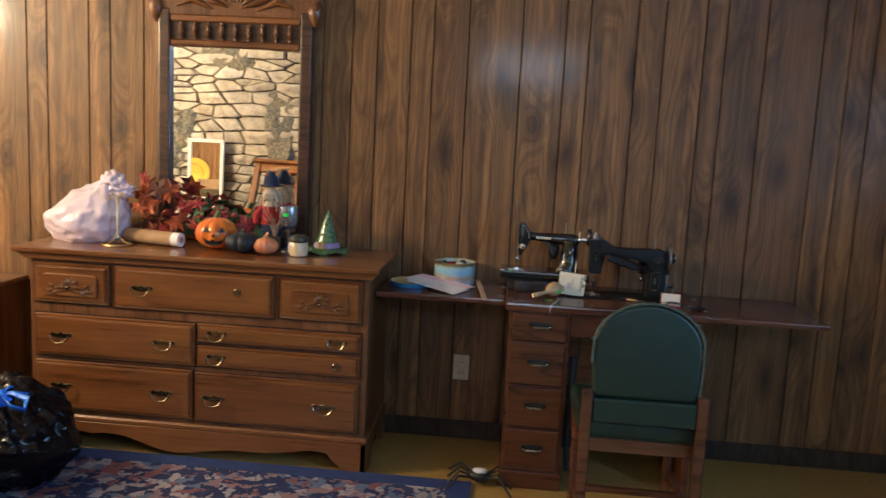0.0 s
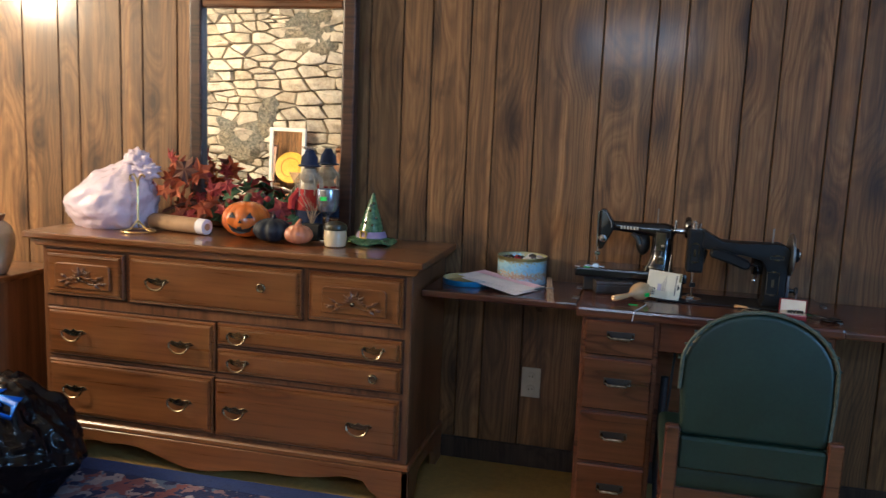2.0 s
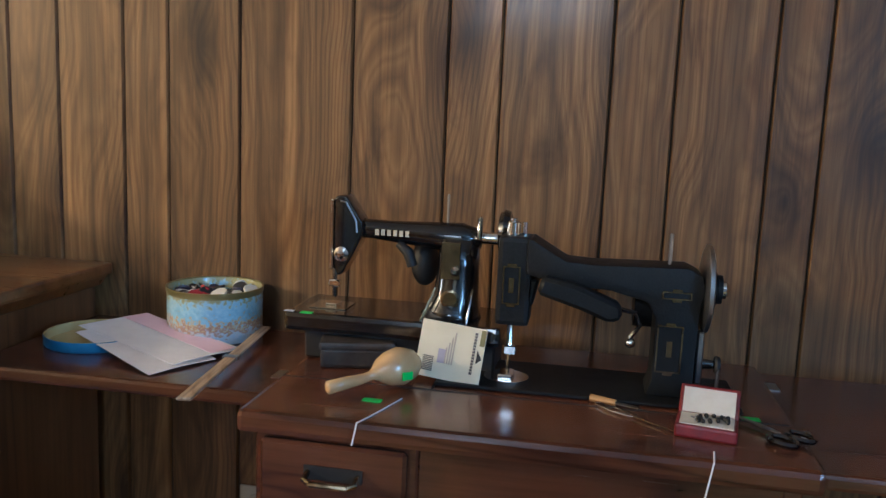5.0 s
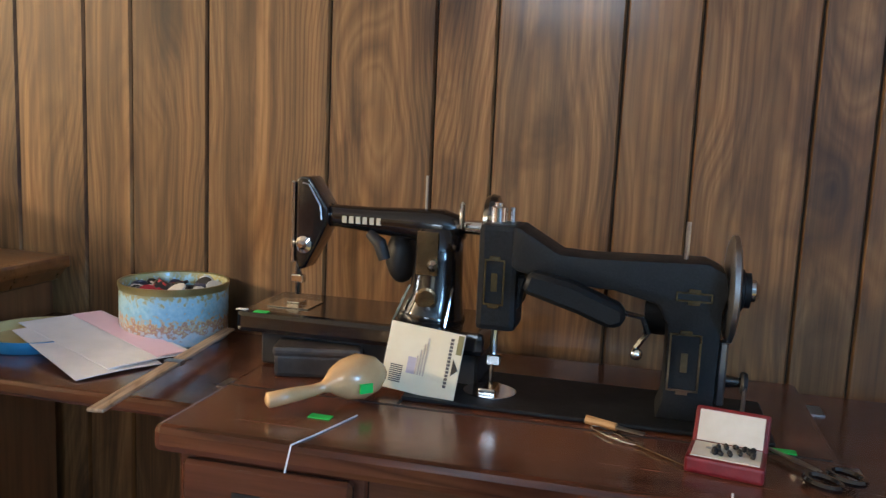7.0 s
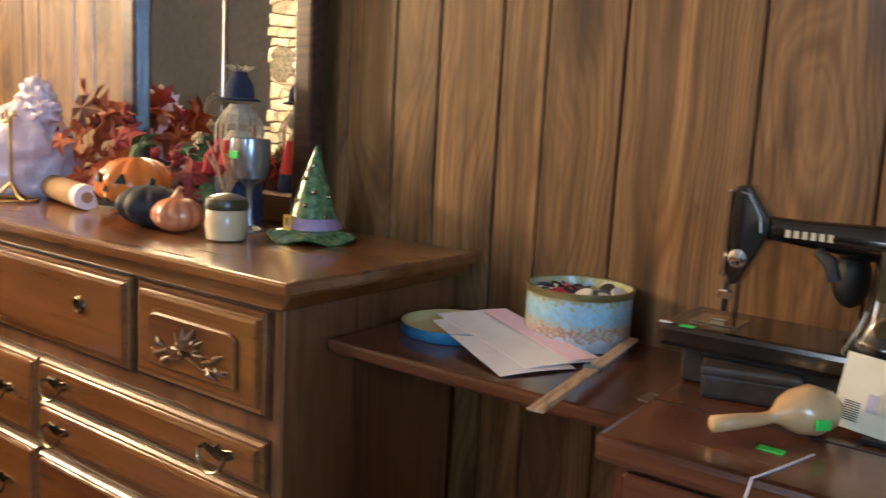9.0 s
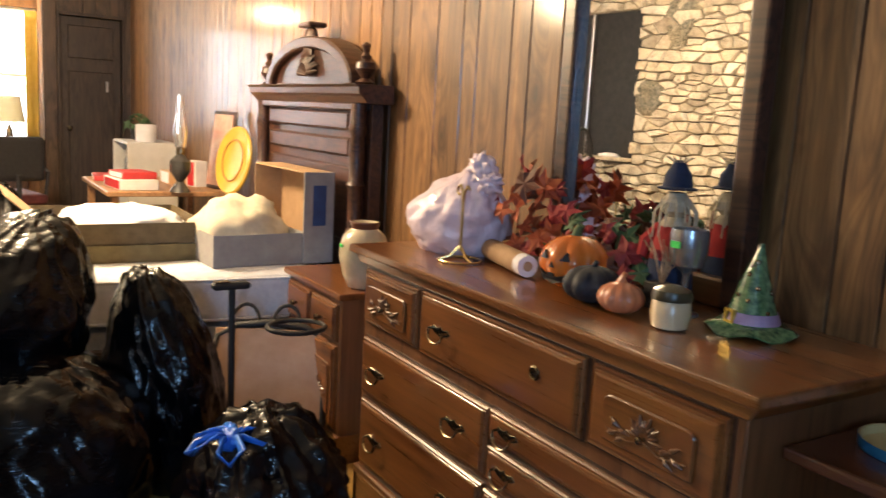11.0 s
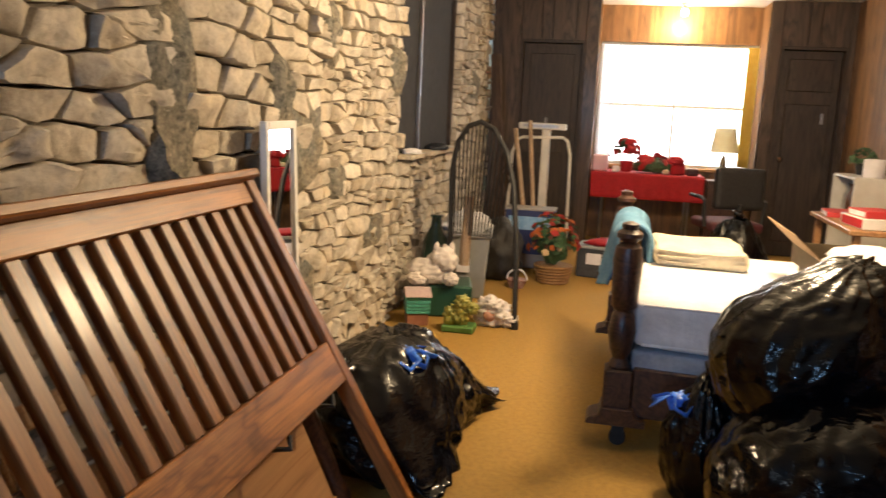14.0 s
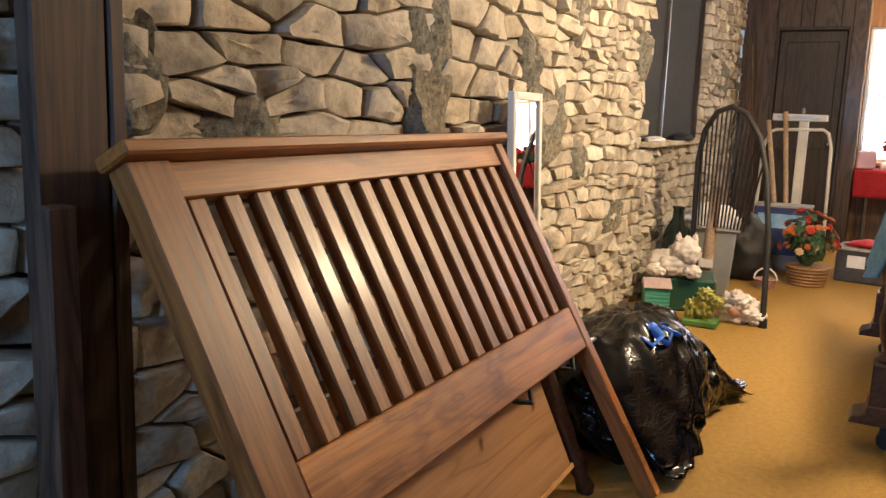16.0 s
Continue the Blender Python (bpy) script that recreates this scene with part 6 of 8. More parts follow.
def soft_block(x0, x1, y0, y1, z0, z1, bev, seed, wav):
    bm = box(x0, x1, y0, y1, z0, z1)
    bmesh.ops.subdivide_edges(bm, edges=bm.edges, cuts=14, use_grid_fill=True)
    cx, cy, cz = (x0 + x1) / 2, (y0 + y1) / 2, (z0 + z1) / 2
    for v in bm.verts:
        d = Vector((max(0, abs(v.co.x - cx) - (x1 - x0) / 2 + bev), max(0, abs(v.co.y - cy) - (y1 - y0) / 2 + bev), max(0, abs(v.co.z - cz) - (z1 - z0) / 2 + bev)))
        if d.length > bev:
            k = bev / d.length
            for i, c in enumerate((cx, cy, cz)):
                s = 1 if v.co[i] > c else -1
                v.co[i] -= s * d[i] * (1 - k)
        q = noise.noise(v.co * 4 + Vector((seed, 0, 0)))
        v.co += Vector((q, noise.noise(v.co * 5 + Vector((0, seed, 0))), noise.noise(v.co * 4 + Vector((0, 0, seed))))) * wav
    return bm


solo("box_spring", skew(soft_block(BX0 + 0.03, BX1 + 0.005, 1.63, 3.43, 0.27, 0.4, 0.02, 1, 0.002)), BOXSPRING, "pale blue box spring on the bed frame", "box spring", smooth="all")
solo("mattress", skew(soft_block(BX0 + 0.01, BX1 + 0.02, 1.625, 3.42, 0.4, 0.605, 0.05, 2, 0.008)), LINEN, "bare mattress under a white quilted cover", "mattress", smooth="all")
for z in (0.425, 0.582):
    part("piping", skew(tube([(BX1 + 0.016, 1.66, z), (BX1 + 0.018, 2.2, z + 0.004), (BX1 + 0.018, 2.9, z - 0.003), (BX1 + 0.016, 3.38, z)], 0.006, 6)), LINEN, bpy.data.objects["mattress"], smooth=True)
ft = solo("folded_blanket", soft_block(-4.2, -3.7, 1.72, 2.14, 0.605, 0.705, 0.045, 3, 0.022), CREAM, "folded cream fleece blanket on the mattress", "blanket", smooth="all")
for k in range(3):
    part("fold", soft_block(-4.19, -3.69, 1.735, 2.125, 0.635 + 0.022 * k, 0.645 + 0.022 * k, 0.004, 5 + k, 0.012), CREAM, ft, smooth="all")


def drape(u, v):
    """Cloth over the foot rail: down one side, over, down the other."""
    x = -4.32 + 0.5 * u
    s = v * 2 - 1
    top = 0.67 + 0.06 * (1 - (2 * (x + 4.36) / 1.38 - 1) ** 2) + 0.07 * math.exp(-((u - 0.1) / 0.3) ** 2)
    fold = 0.016 * math.sin(u * 15 + 1.5 * s) + 0.012 * math.sin(u * 27 + 1) + 0.008 * math.sin(u * 41 + 3 * s)
    a, side = abs(s), (1 if s > 0 else -1)
    if a < 0.35:
        th = a / 0.35 * math.pi / 2
        out, drop = 0.085 * math.sin(th), 0.075 * (1 - math.cos(th))
    else:
        k = (a - 0.35) / 0.65
        out, drop = 0.085 + 0.03 * k * k + 0.01 * k, 0.075 + 0.25 * k
    return (x + 0.04 * s * u + 0.012 * math.sin(9 * s), 1.615 + side * out + fold * min(1, a * 1.6), top - drop + 0.06 + 0.006 * math.sin(u * 21))


solo("blue_throw", sheet(drape, 44, 44, 0.014), BLUECLOTH, "pale blue cloth draped over the foot of the bed", "throw", smooth="all")


def tissue(name, size, at, seed, label, mat=None):
    return solo(name, blob(size, seed, 0.2, 2.2, 4, flatten=0.3, at=(0, 0, size[2] * 0.3)), mat or LINEN, label, "fabric", m=pose(*at), smooth="all")


def open_box(name, x, y, z, w, d, h, mat, label, m=None, inner=None):
    b = thing(name, label, "box", m or pose(x, y, z))
    t = 0.006
    part("bottom", box(-w / 2, w / 2, -d / 2, d / 2, 0, t), mat, b)
    part("side", box(-w / 2, w / 2, -d / 2, -d / 2 + t, t, h), mat, b)
    part("side", box(-w / 2, w / 2, d / 2 - t, d / 2, t, h), mat, b)
    part("side", box(-w / 2, -w / 2 + t, -d / 2 + t, d / 2 - t, t, h), mat, b)
    part("side", box(w / 2 - t, w / 2, -d / 2 + t, d / 2 - t, t, h), mat, b)
    return b


MT = 0.607
b1 = open_box("dress_box", -3.42, 2.66, MT, 0.6, 0.6, 0.07, OLIVECARD, "flat olive cardboard dress box, lowest of a stack")
b2 = open_box("dress_box", -3.44, 2.64, MT + 0.071, 0.62, 0.62, 0.085, mottled("brown_box", (0.1, 0.07, 0.03), (0.17, 0.12, 0.06), 0.6, 25, 0.1), "flat brown dress box, open, with white tissue")
part("flap", box(-0.31, 0.31, 0, 0.004, 0, 0.16), CARD, b2, "raised tan flap", m=pose(0, -0.312, 0.084, 48, 0, 0))
tissue("tissue_paper", (0.27, 0.26, 0.09), (-3.44, 2.66, MT + 0.079), 31, "crumpled white tissue in the dress box")
b3 = open_box("gift_box", -3.2, 3.1, MT, 0.42, 0.4, 0.13, GREYCARD, "open grey gift box full of white fleece", m=pose(-3.14, 3.1, MT, 0, 0, 4))
tissue("white_fleece", (0.2, 0.2, 0.17), (-3.16, 3.09, MT + 0.04), 33, "fluffy white fleece heaped in the gift box", CREAM)
bc = thing("upright_box", "tall open cardboard box with grey side leaning on the headboard", "box", pose(-3.22, 3.355, MT, 0, 0, 2))
part("back", box(-0.28, 0.28, 0.06, 0.066, 0, 0.385), CARD, bc)
part("top", box(-0.28, 0.28, -0.07, 0.06, 0.379, 0.385), CARD, bc)
part("floor_panel", box(-0.28, 0.28, -0.07, 0.06, 0, 0.006), CARD, bc)
part("side", box(-0.286, -0.28, -0.07, 0.066, 0, 0.385), CARD, bc)
sd = part("side", box(0.28, 0.288, -0.07, 0.066, 0, 0.385), GREYCARD, bc, "grey printed side")
part("stripe", box(0.288, 0.2895, -0.03, 0.03, 0.16, 0.33), mottled("blue_print", (0.02, 0.05, 0.16), (0.03, 0.08, 0.22), 0.6, 20, 0), sd, "blue printed stripe")

# ---- rubbish bags ----
def rubbish_bag(x, y, z, size, seed, label, tie=None, tip=1.0, turn=(0, 0, 0), rough=0.07, shear=(0, 0), skin=None, slack=0.011, corner=None):
    b = thing("rubbish_bag", label, "rubbish bag", pose(x, y, z), group="black rubbish bags")
    bm = blob(size, seed, rough, 1.7, 6, pleats=0.014, flatten=0.72, at=(0, 0, size[2] * 0.74), tip=tip)
    for v in bm.verts:
        # sharp creases that run up to the gathered neck, with slack dents between them
        d = Vector((v.co.x, v.co.y, v.co.z - size[2] * 0.74)).normalized()
        th, q = math.atan2(d.y, d.x), Vector((seed * 1.7, v.co.z * 3, 0))
        ridge = 1 - abs(noise.noise(Vector((math.cos(th) * 3.2, math.sin(th) * 3.2, d.z * 1.3)) + q)) * 2
        small = 1 - abs(noise.noise(v.co * 11 + q)) * 2
        v.co += d * (slack * (ridge - 0.5) + 0.5 * slack * (small - 0.5)) * (1 if v.co.z > 0.03 else 0)
        k = max(0.0, v.co.z / size[2] - 0.5)
        v.co.x += shear[0] * k * k
        v.co.y += shear[1] * k * k
        if corner:
            # a slack corner of the sack drawn out along the floor
            way = Vector((corner[0], corner[1], 0))
            pull = max(0.0, Vector((v.co.x / size[0], v.co.y / size[1], 0)).dot(way.normalized())) ** 5
            v.co += way * min(1.2, pull)
            v.co.z *= 1 - 0.72 * min(1.0, pull)
    part("sack", bm, skin or BAG, b, smooth="all", m=pose(0, 0, 0, *turn))
    if tip >= 0.3:
        k = (1.22 + 0.35 * tip) ** 2
        nz = size[2] * (1.72 + 0.3 * tip)
        part("neck", lathe([(0.02, -0.06), (0.035, -0.03), (0.018, 0.0), (0.03, 0.03), (0.045, 0.05), (0.02, 0.055)], 14), BAG, b, "gathered neck", smooth="all", m=pose(0, 0, 0, *turn) @ pose(shear[0] * k, shear[1] * k, nz, -20, 15, 0))
    if tie:
        rr = random.Random(seed)
        c = Vector(tie)
        part("tie_knot", blob((0.035, 0.03, 0.028), seed + 5, 0.5, 3, 3, at=c), BLUETAPE, b, "blue plastic tie", smooth="all")
        for k in range(5):
            # crumpled loops of flat ribbon that fall over the sack
            a, l = k * 1.26 + rr.uniform(-0.4, 0.4), rr.uniform(0.07, 0.13)
            d, q = Vector((math.cos(a), math.sin(a), 0)), Vector((-math.sin(a), math.cos(a), 0))
            pts = [c, c + d * l * 0.35 + q * 0.012 + Vector((0, 0, 0.024)), c + d * l * 0.8 + q * 0.03 + Vector((0, 0, 0.008)), c + d * l + Vector((0, 0, -0.022)), c + d * l * 0.75 - q * 0.03 + Vector((0, 0, -0.006)), c + d * l * 0.3 - q * 0.02 + Vector((0, 0, 0.012)), c]
            part("tie_strap", tube(pts, [0.006] + [0.008 + 0.007 * rr.random() for _ in range(5)] + [0.006], 6, flat=0.3), BLUETAPE, b, smooth="all")
    return b


rubbish_bag(-2.22, 2.2, 0.0, (0.34, 0.34, 0.31), 51, "big black plastic rubbish bag on the carpet by the bed", tip=0.0, slack=0.008)
rubbish_bag(-2.4, 2.11, 0.4, (0.27, 0.275, 0.275), 52, "black plastic rubbish bag stacked on another, slumped top", tip=0.2, shear=(0, 0.08), slack=0.011)
rubbish_bag(-2.42, 2.66, 0.0, (0.24, 0.18, 0.41), 53, "tall black plastic rubbish bag leaning beside the bed", tip=0.1, turn=(8, 0, 0))
rubbish_bag(-2.6, 1.88, 0.0, (0.14, 0.14, 0.235), 54, "small black rubbish bag with a blue tie", tie=(0.01, -0.1, 0.34), tip=0.3)
rubbish_bag(-1.87, 2.77, 0.012, (0.265, 0.23, 0.22), 55, "black plastic rubbish bag with blue tie beside the dresser", tie=(0.08, -0.12, 0.36), tip=0.2, rough=0.14, skin=CRUMPLED, slack=0.018)
rubbish_bag(-2.68, 0.73, 0.0, (0.43, 0.29, 0.26), 56, "black plastic rubbish bag with blue tie by the stone wall", tie=(0.12, 0.1, 0.41), tip=0.0, rough=0.1, skin=CRUMPLED, slack=0.013, corner=(0.08, 0.08))
rubbish_bag(-2.98, 0.84, 0.0, (0.22, 0.17, 0.17), 57, "slack end of a black rubbish bag on the carpet", tip=0.0, rough=0.14, skin=CRUMPLED, slack=0.014, corner=(-0.13, 0.11))
rubbish_bag(-5.35, 2.3, 0.0, (0.28, 0.26, 0.36), 58, "black rubbish bag standing behind the bed", tip=0.4)

ct = thing("folding_cart", "black metal cart with tan panel beside the night stand", "cart")
part("panel", box(-0.2, 0.2, -0.012, 0.012, 0, 0.42), mottled("tan_board", (0.44, 0.26, 0.16), (0.52, 0.33, 0.22), 0.5, 20, 0), ct, "tan board", bev=0.004, m=pose(-2.4, 2.95, 0.06, -24, 0, 62))
CARTM = pose(-2.4, 2.95, 0.06, -24, 0, 62)
part("top_frame", tube([(-0.2, 0, 0.02), (-0.205, 0, 0.3), (-0.19, 0, 0.39), (-0.12, 0, 0.43), (0, 0, 0.445), (0.12, 0, 0.43), (0.19, 0, 0.39), (0.205, 0, 0.3), (0.2, 0, 0.02)], 0.015, 10), BLACKMATT, ct, "black curved frame round the board", smooth=True, m=CARTM)
for x in (-0.1, 0.05):
    part("wire_loop", tube([(x + 0.05 * math.cos(a), 0.02, 0.445 + 0.07 * math.sin(a)) for a in [k * math.pi / 10 for k in range(11)]], 0.007, 6), BLACKMATT, ct, smooth=True, m=CARTM)
for x in (-0.17, 0.17):
    part("foot", tube([(x, 0.0, 0.04), (x, 0.05, -0.02), (x, 0.07, -0.05)], 0.011, 8), BLACKMATT, ct, smooth=True, m=CARTM)
part("ring", tube([(-2.36 + 0.09 * math.cos(a), 3.05 + 0.1 * math.sin(a), 0.5) for a in [k * math.pi / 12 for k in range(25)]], 0.009, 8), BLACKMATT, ct, smooth=True)
part("upright", tube([(-2.45, 2.85, 0.03), (-2.42, 2.84, 0.64)], 0.012, 8), BLACKMATT, ct, smooth=True)
part("grip", box(-2.44, -2.4, 2.77, 2.9, 0.635, 0.66), BLACKMATT, ct, "flat black handle", bev=0.008)
part("grip_plate", box(-2.435, -2.405, 2.78, 2.83, 0.6605, 0.664), BRASS, ct, "dull yellow plate")

# ---- things leaning on the stone wall ----
LEAN_A = math.degrees(math.atan2(0.6, 1.06))
sl = thing("slat_headboard", "honey-coloured wooden slatted headboard leaning against the stone wall", "headboard", Matrix.Translation((-0.72, 0.965, 0)) @ pose(0, 0, 0, 0, 0, 180) @ pose(0, 0, 0, -LEAN_A, 0, 0))
# local x runs along the board, local z up its slope, local -y faces the room
W, L = 1.475, 1.21
for a, b in ((-0.014, 0.08), (W - 0.05, W)):
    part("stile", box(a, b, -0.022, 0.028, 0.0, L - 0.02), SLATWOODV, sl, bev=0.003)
part("foot_sleeve", box(W - 0.049, W - 0.012, -0.026, -0.0225, 0.0, 0.24), SLATWOOD, sl, "paler end grain sleeve", bev=0.001)
part("top_rail", box(0.08, W - 0.05, -0.012, 0.022, L - 0.09, L - 0.02), SLATWOOD, sl, bev=0.003)
part("cap", box(-0.03, W + 0.006, -0.05, 0.03, L - 0.02, L + 0.008), SLATWOOD, sl, "overhanging cap board", bev=0.005)
part("bottom_rail", box(0.08, W - 0.05, -0.02, 0.014, 0.495, 0.63), SLATWOOD, sl, bev=0.004)
for i in range(15):
    x = 0.12 + 0.0885 * i
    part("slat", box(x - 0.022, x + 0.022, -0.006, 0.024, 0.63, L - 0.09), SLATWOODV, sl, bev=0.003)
for k, x in enumerate((0.32, 0.62, 0.95, 1.28)):
    part("hook", tube([(x, 0.06, 0.66 - 0.12 * (k > 1)), (x, 0.03, 0.62 - 0.14 * (k > 1)), (x + 0.02, -0.002, 0.6 - 0.14 * (k > 1)), (x + 0.04, -0.004, 0.63 - 0.14 * (k > 1))], 0.008, 6), BLACKMATT, sl, "black bed hook", smooth=True)

oh = thing("old_headboard", "brown panel headboard with dark turned posts behind the slatted one", "headboard", Matrix.Translation((-0.82, 0.8, 0)) @ pose(0, 0, 0, 0, 0, 180) @ pose(0, 0, 0, -25, 0, 0))
part("panel", box(0.08, 1.2, 0.0, 0.018, 0.12, 0.62), PLY, oh, "plain brown plywood panel", bev=0.002)
part("lower_edge", box(0.07, 1.21, -0.004, 0.022, 0.105, 0.12), PALEWOOD, oh)
for x in (0.03, 1.26):
    part("post", lathe([(0.02, 0), (0.03, 0.02), (0.022, 0.06), (0.036, 0.1), (0.026, 0.16), (0.03, 0.2), (0.034, 0.42), (0.03, 0.5), (0.04, 0.53), (0.026, 0.56), (0.036, 0.66), (0.028, 0.78), (0.038, 0.81), (0.02, 0.84), (0.03, 0.88), (0.006, 0.93)], 16), WALNUT, oh, "dark turned post", smooth=True, m=pose(x, 0.01, 0))
part("upper_rail", box(0.05, 1.24, -0.004, 0.024, 0.74, 0.79), PALEWOOD, oh, "pale worn rail", bev=0.004)
part("upper_rail", box(0.05, 1.24, -0.004, 0.024, 0.63, 0.655), WALNUT, oh, bev=0.004)
for k in range(9):
    part("spindle", lathe([(0.006, 0), (0.012, 0.02), (0.007, 0.05), (0.012, 0.075), (0.006, 0.088)], 10), PALEWOOD, oh, smooth=True, m=pose(0.15 + 0.12 * k, 0.01, 0.654))

po = thing("timber_posts", "rough dark timber boards standing against the stone wall", "boards")
part("board", box(-0.755, -0.615, 0.265, 0.305, 0, CEIL), POSTWOOD, po, bev=0.004)
part("board", box(-0.79, -0.758, 0.26, 0.31, 0, CEIL), POSTWOOD, po, bev=0.004)
part("board", box(-0.655, -0.6, 0.307, 0.345, 0, 0.975), POSTWOOD, po, "shorter sawn-off board", bev=0.004)

sm = thing("standing_mirror", "narrow white-framed mirror leaning on the stone wall", "mirror", Matrix.Translation((-2.665, 0.325, 0.02)) @ pose(0, 0, 0, 0, 0, 182.9) @ pose(0, 0, 0, -2.1, 0, 0))
part("glass", box(-0.135, 0.135, -0.002, 0.002, 0.04, 1.18), MIRROR, sm)
part("back", box(-0.14, 0.14, 0.003, 0.012, 0.02, 1.19), CARD, sm)
for a in ((-0.16, -0.13, 0.0, 1.2), (0.13, 0.16, 0.0, 1.2), (-0.13, 0.13, 1.17, 1.2), (-0.13, 0.13, 0.0, 0.03)):
    part("frame", box(a[0], a[1], -0.012, 0.014, a[2], a[3]), WHITE, sm, bev=0.003)
part("foot_block", box(-0.1, 0.1, -0.02, 0.03, -0.02, 0.0), CARD, sm)

# ---- far corner by the stone wall ----
rk = thing("rod_trellis", "dark arched metal trellis with thin rods, leaning by the bins", "trellis")
arch = [(-4.95, 0.5, 0.35), (-4.9, 0.5, 0.9), (-4.88, 0.53, 1.08), (-4.86, 0.6, 1.19), (-4.84, 0.68, 1.22), (-4.8, 0.77, 1.18), (-4.75, 0.86, 1.05), (-4.7, 0.92, 0.85), (-4.62, 0.97, 0.5), (-4.57, 0.99, 0.02)]
part("frame", tube(arch, 0.017, 10), BLACKMATT, rk, smooth=True)
part("foot_cap", lathe([(0.026, 0), (0.024, 0.05), (0.018, 0.055)], 12), BLACKMATT, rk, m=pose(-4.57, 0.99, 0))
for k in range(15):
    u = (k + 0.5) / 15
    y0 = 0.51 + 0.4 * u
    zt = 1.2 - 0.9 * (u - 0.42) ** 2
    part("rod", tube([(-4.87 + 0.14 * u, y0, zt), (-4.92 + 0.1 * u, 0.52 + 0.3 * u, 0.5)], 0.0055, 6), BLACKMATT, rk)
part("handle", tube([(-4.9, 0.62, 0.75), (-4.93, 0.6, 0.3)], [0.03, 0.036], 10), STICKWOOD, rk, "brown wooden handle", smooth=True)

GREYPLASTIC = mottled("grey_plastic", (0.24, 0.25, 0.25), (0.3, 0.31, 0.31), 0.45, 12, 0.05)
tb = thing("storage_bin", "grey plastic storage bin heaped with white cloth", "bin", pose(-5.42, 0.52, 0, 0, 0, 8))
bm = box(-0.2, 0.2, -0.17, 0.17, 0, 0.44)
for v in bm.verts:
    if v.co.z < 0.1:
        v.co.x *= 0.84
        v.co.y *= 0.84
part("tub", bm, GREYPLASTIC, tb, bev=0.014, seg=2)
part("rim", box(-0.22, 0.22, -0.19, 0.19, 0.43, 0.465), GREYPLASTIC, tb, bev=0.008)
part("label", box(0.185, 0.189, -0.05, 0.04, 0.2, 0.3), PAPER, tb, "white paper label", m=pose(0.005, 0, 0, 0, 3, 0))
solo("white_cloth", blob((0.19, 0.16, 0.1), 61, 0.4, 2.8, 4, flatten=0.2), LINEN, "crumpled white cloth on the storage bin", "cloth", m=pose(-5.42, 0.52, 0.475), smooth="all")
gv = solo("green_jug", lathe([(0.07, 0), (0.09, 0.03), (0.1, 0.2), (0.08, 0.36), (0.04, 0.44), (0.035, 0.5), (0.045, 0.52)], 18), mottled("dark_green_glass", (0.012, 0.04, 0.03), (0.02, 0.06, 0.045), 0.2, 12, 0, coat=0.5), "dark green glass jug by the stone wall", "jug", m=pose(-5.15, 0.36, 0.06), smooth="all")
solo("low_box", box(-0.14, 0.14, -0.1, 0.1, 0, 0.06), CARD, "low cardboard box on the carpet under a jug", "box", m=pose(-5.15, 0.38, 0), bev=0.004)
TEAL = mottled("teal_paint", (0.05, 0.3, 0.24), (0.09, 0.38, 0.31), 0.5, 20, 0.1)
bh = thing("toy_house", "small teal slatted house with a terracotta base on the carpet", "ornament", pose(-4.5, 0.4, 0, 0, 0, 20) @ Matrix.Scale(0.8, 4))
part("base", box(-0.09, 0.09, -0.08, 0.08, 0, 0.09), mottled("terracotta", (0.26, 0.1, 0.06), (0.34, 0.15, 0.09), 0.7, 20, 0.1), bh, bev=0.004)
for k in range(5):
    part("slat", box(-0.1, 0.1, -0.09, 0.09, 0.09 + 0.026 * k, 0.112 + 0.026 * k), TEAL, bh, bev=0.003)
part("roof", prism([(-0.12, 0.222), (0.12, 0.222), (0, 0.28)], 0.2, at=-0.1), mottled("pinkish_roof", (0.4, 0.3, 0.3), (0.5, 0.4, 0.4), 0.7, 20, 0.1), bh, bev=0.003)
solo("green_crate", box(-0.16, 0.16, -0.14, 0.14, 0, 0.2), mottled("dark_green_plastic", (0.012, 0.06, 0.04), (0.02, 0.085, 0.055), 0.4, 12, 0), "dark green plastic crate on the carpet", "crate", m=pose(-4.85, 0.53, 0, 0, 0, 12), bev=0.012)
PLUSH = mottled("white_plush", (0.66, 0.6, 0.56), (0.78, 0.72, 0.68), 0.95, 50, 0.6, 0.006)
pl = bmesh.new()
for sz, at in (((0.12, 0.14, 0.09), (0, 0, 0.08)), ((0.08, 0.08, 0.08), (0.06, 0.08, 0.17)), ((0.05, 0.06, 0.04), (0.1, -0.1, 0.05)), ((0.05, 0.05, 0.04), (0.12, 0.12, 0.05)), ((0.03, 0.018, 0.045), (0.05, 0.03, 0.235)), ((0.03, 0.018, 0.045), (0.05, 0.13, 0.235))):
    blob(sz, 70, 0.35, 3, 4, bm=pl, at=at)
solo("plush_toy", pl, PLUSH, "white plush animal lying on the green crate", "plush toy", smooth="all", m=pose(-4.75, 0.42, 0.2, 0, 0, 20) @ Matrix.Scale(0.95, 4))
fg = bmesh.new()
for sz, at in (((0.06, 0.07, 0.08), (0, 0, 0.1)), ((0.05, 0.05, 0.05), (0.02, 0.02, 0.2)), ((0.04, 0.04, 0.07), (0.03, -0.07, 0.09)), ((0.03, 0.05, 0.04), (0.02, 0.09, 0.16))):
    blob(sz, 75, 0.5, 3, 4, bm=fg, at=at)
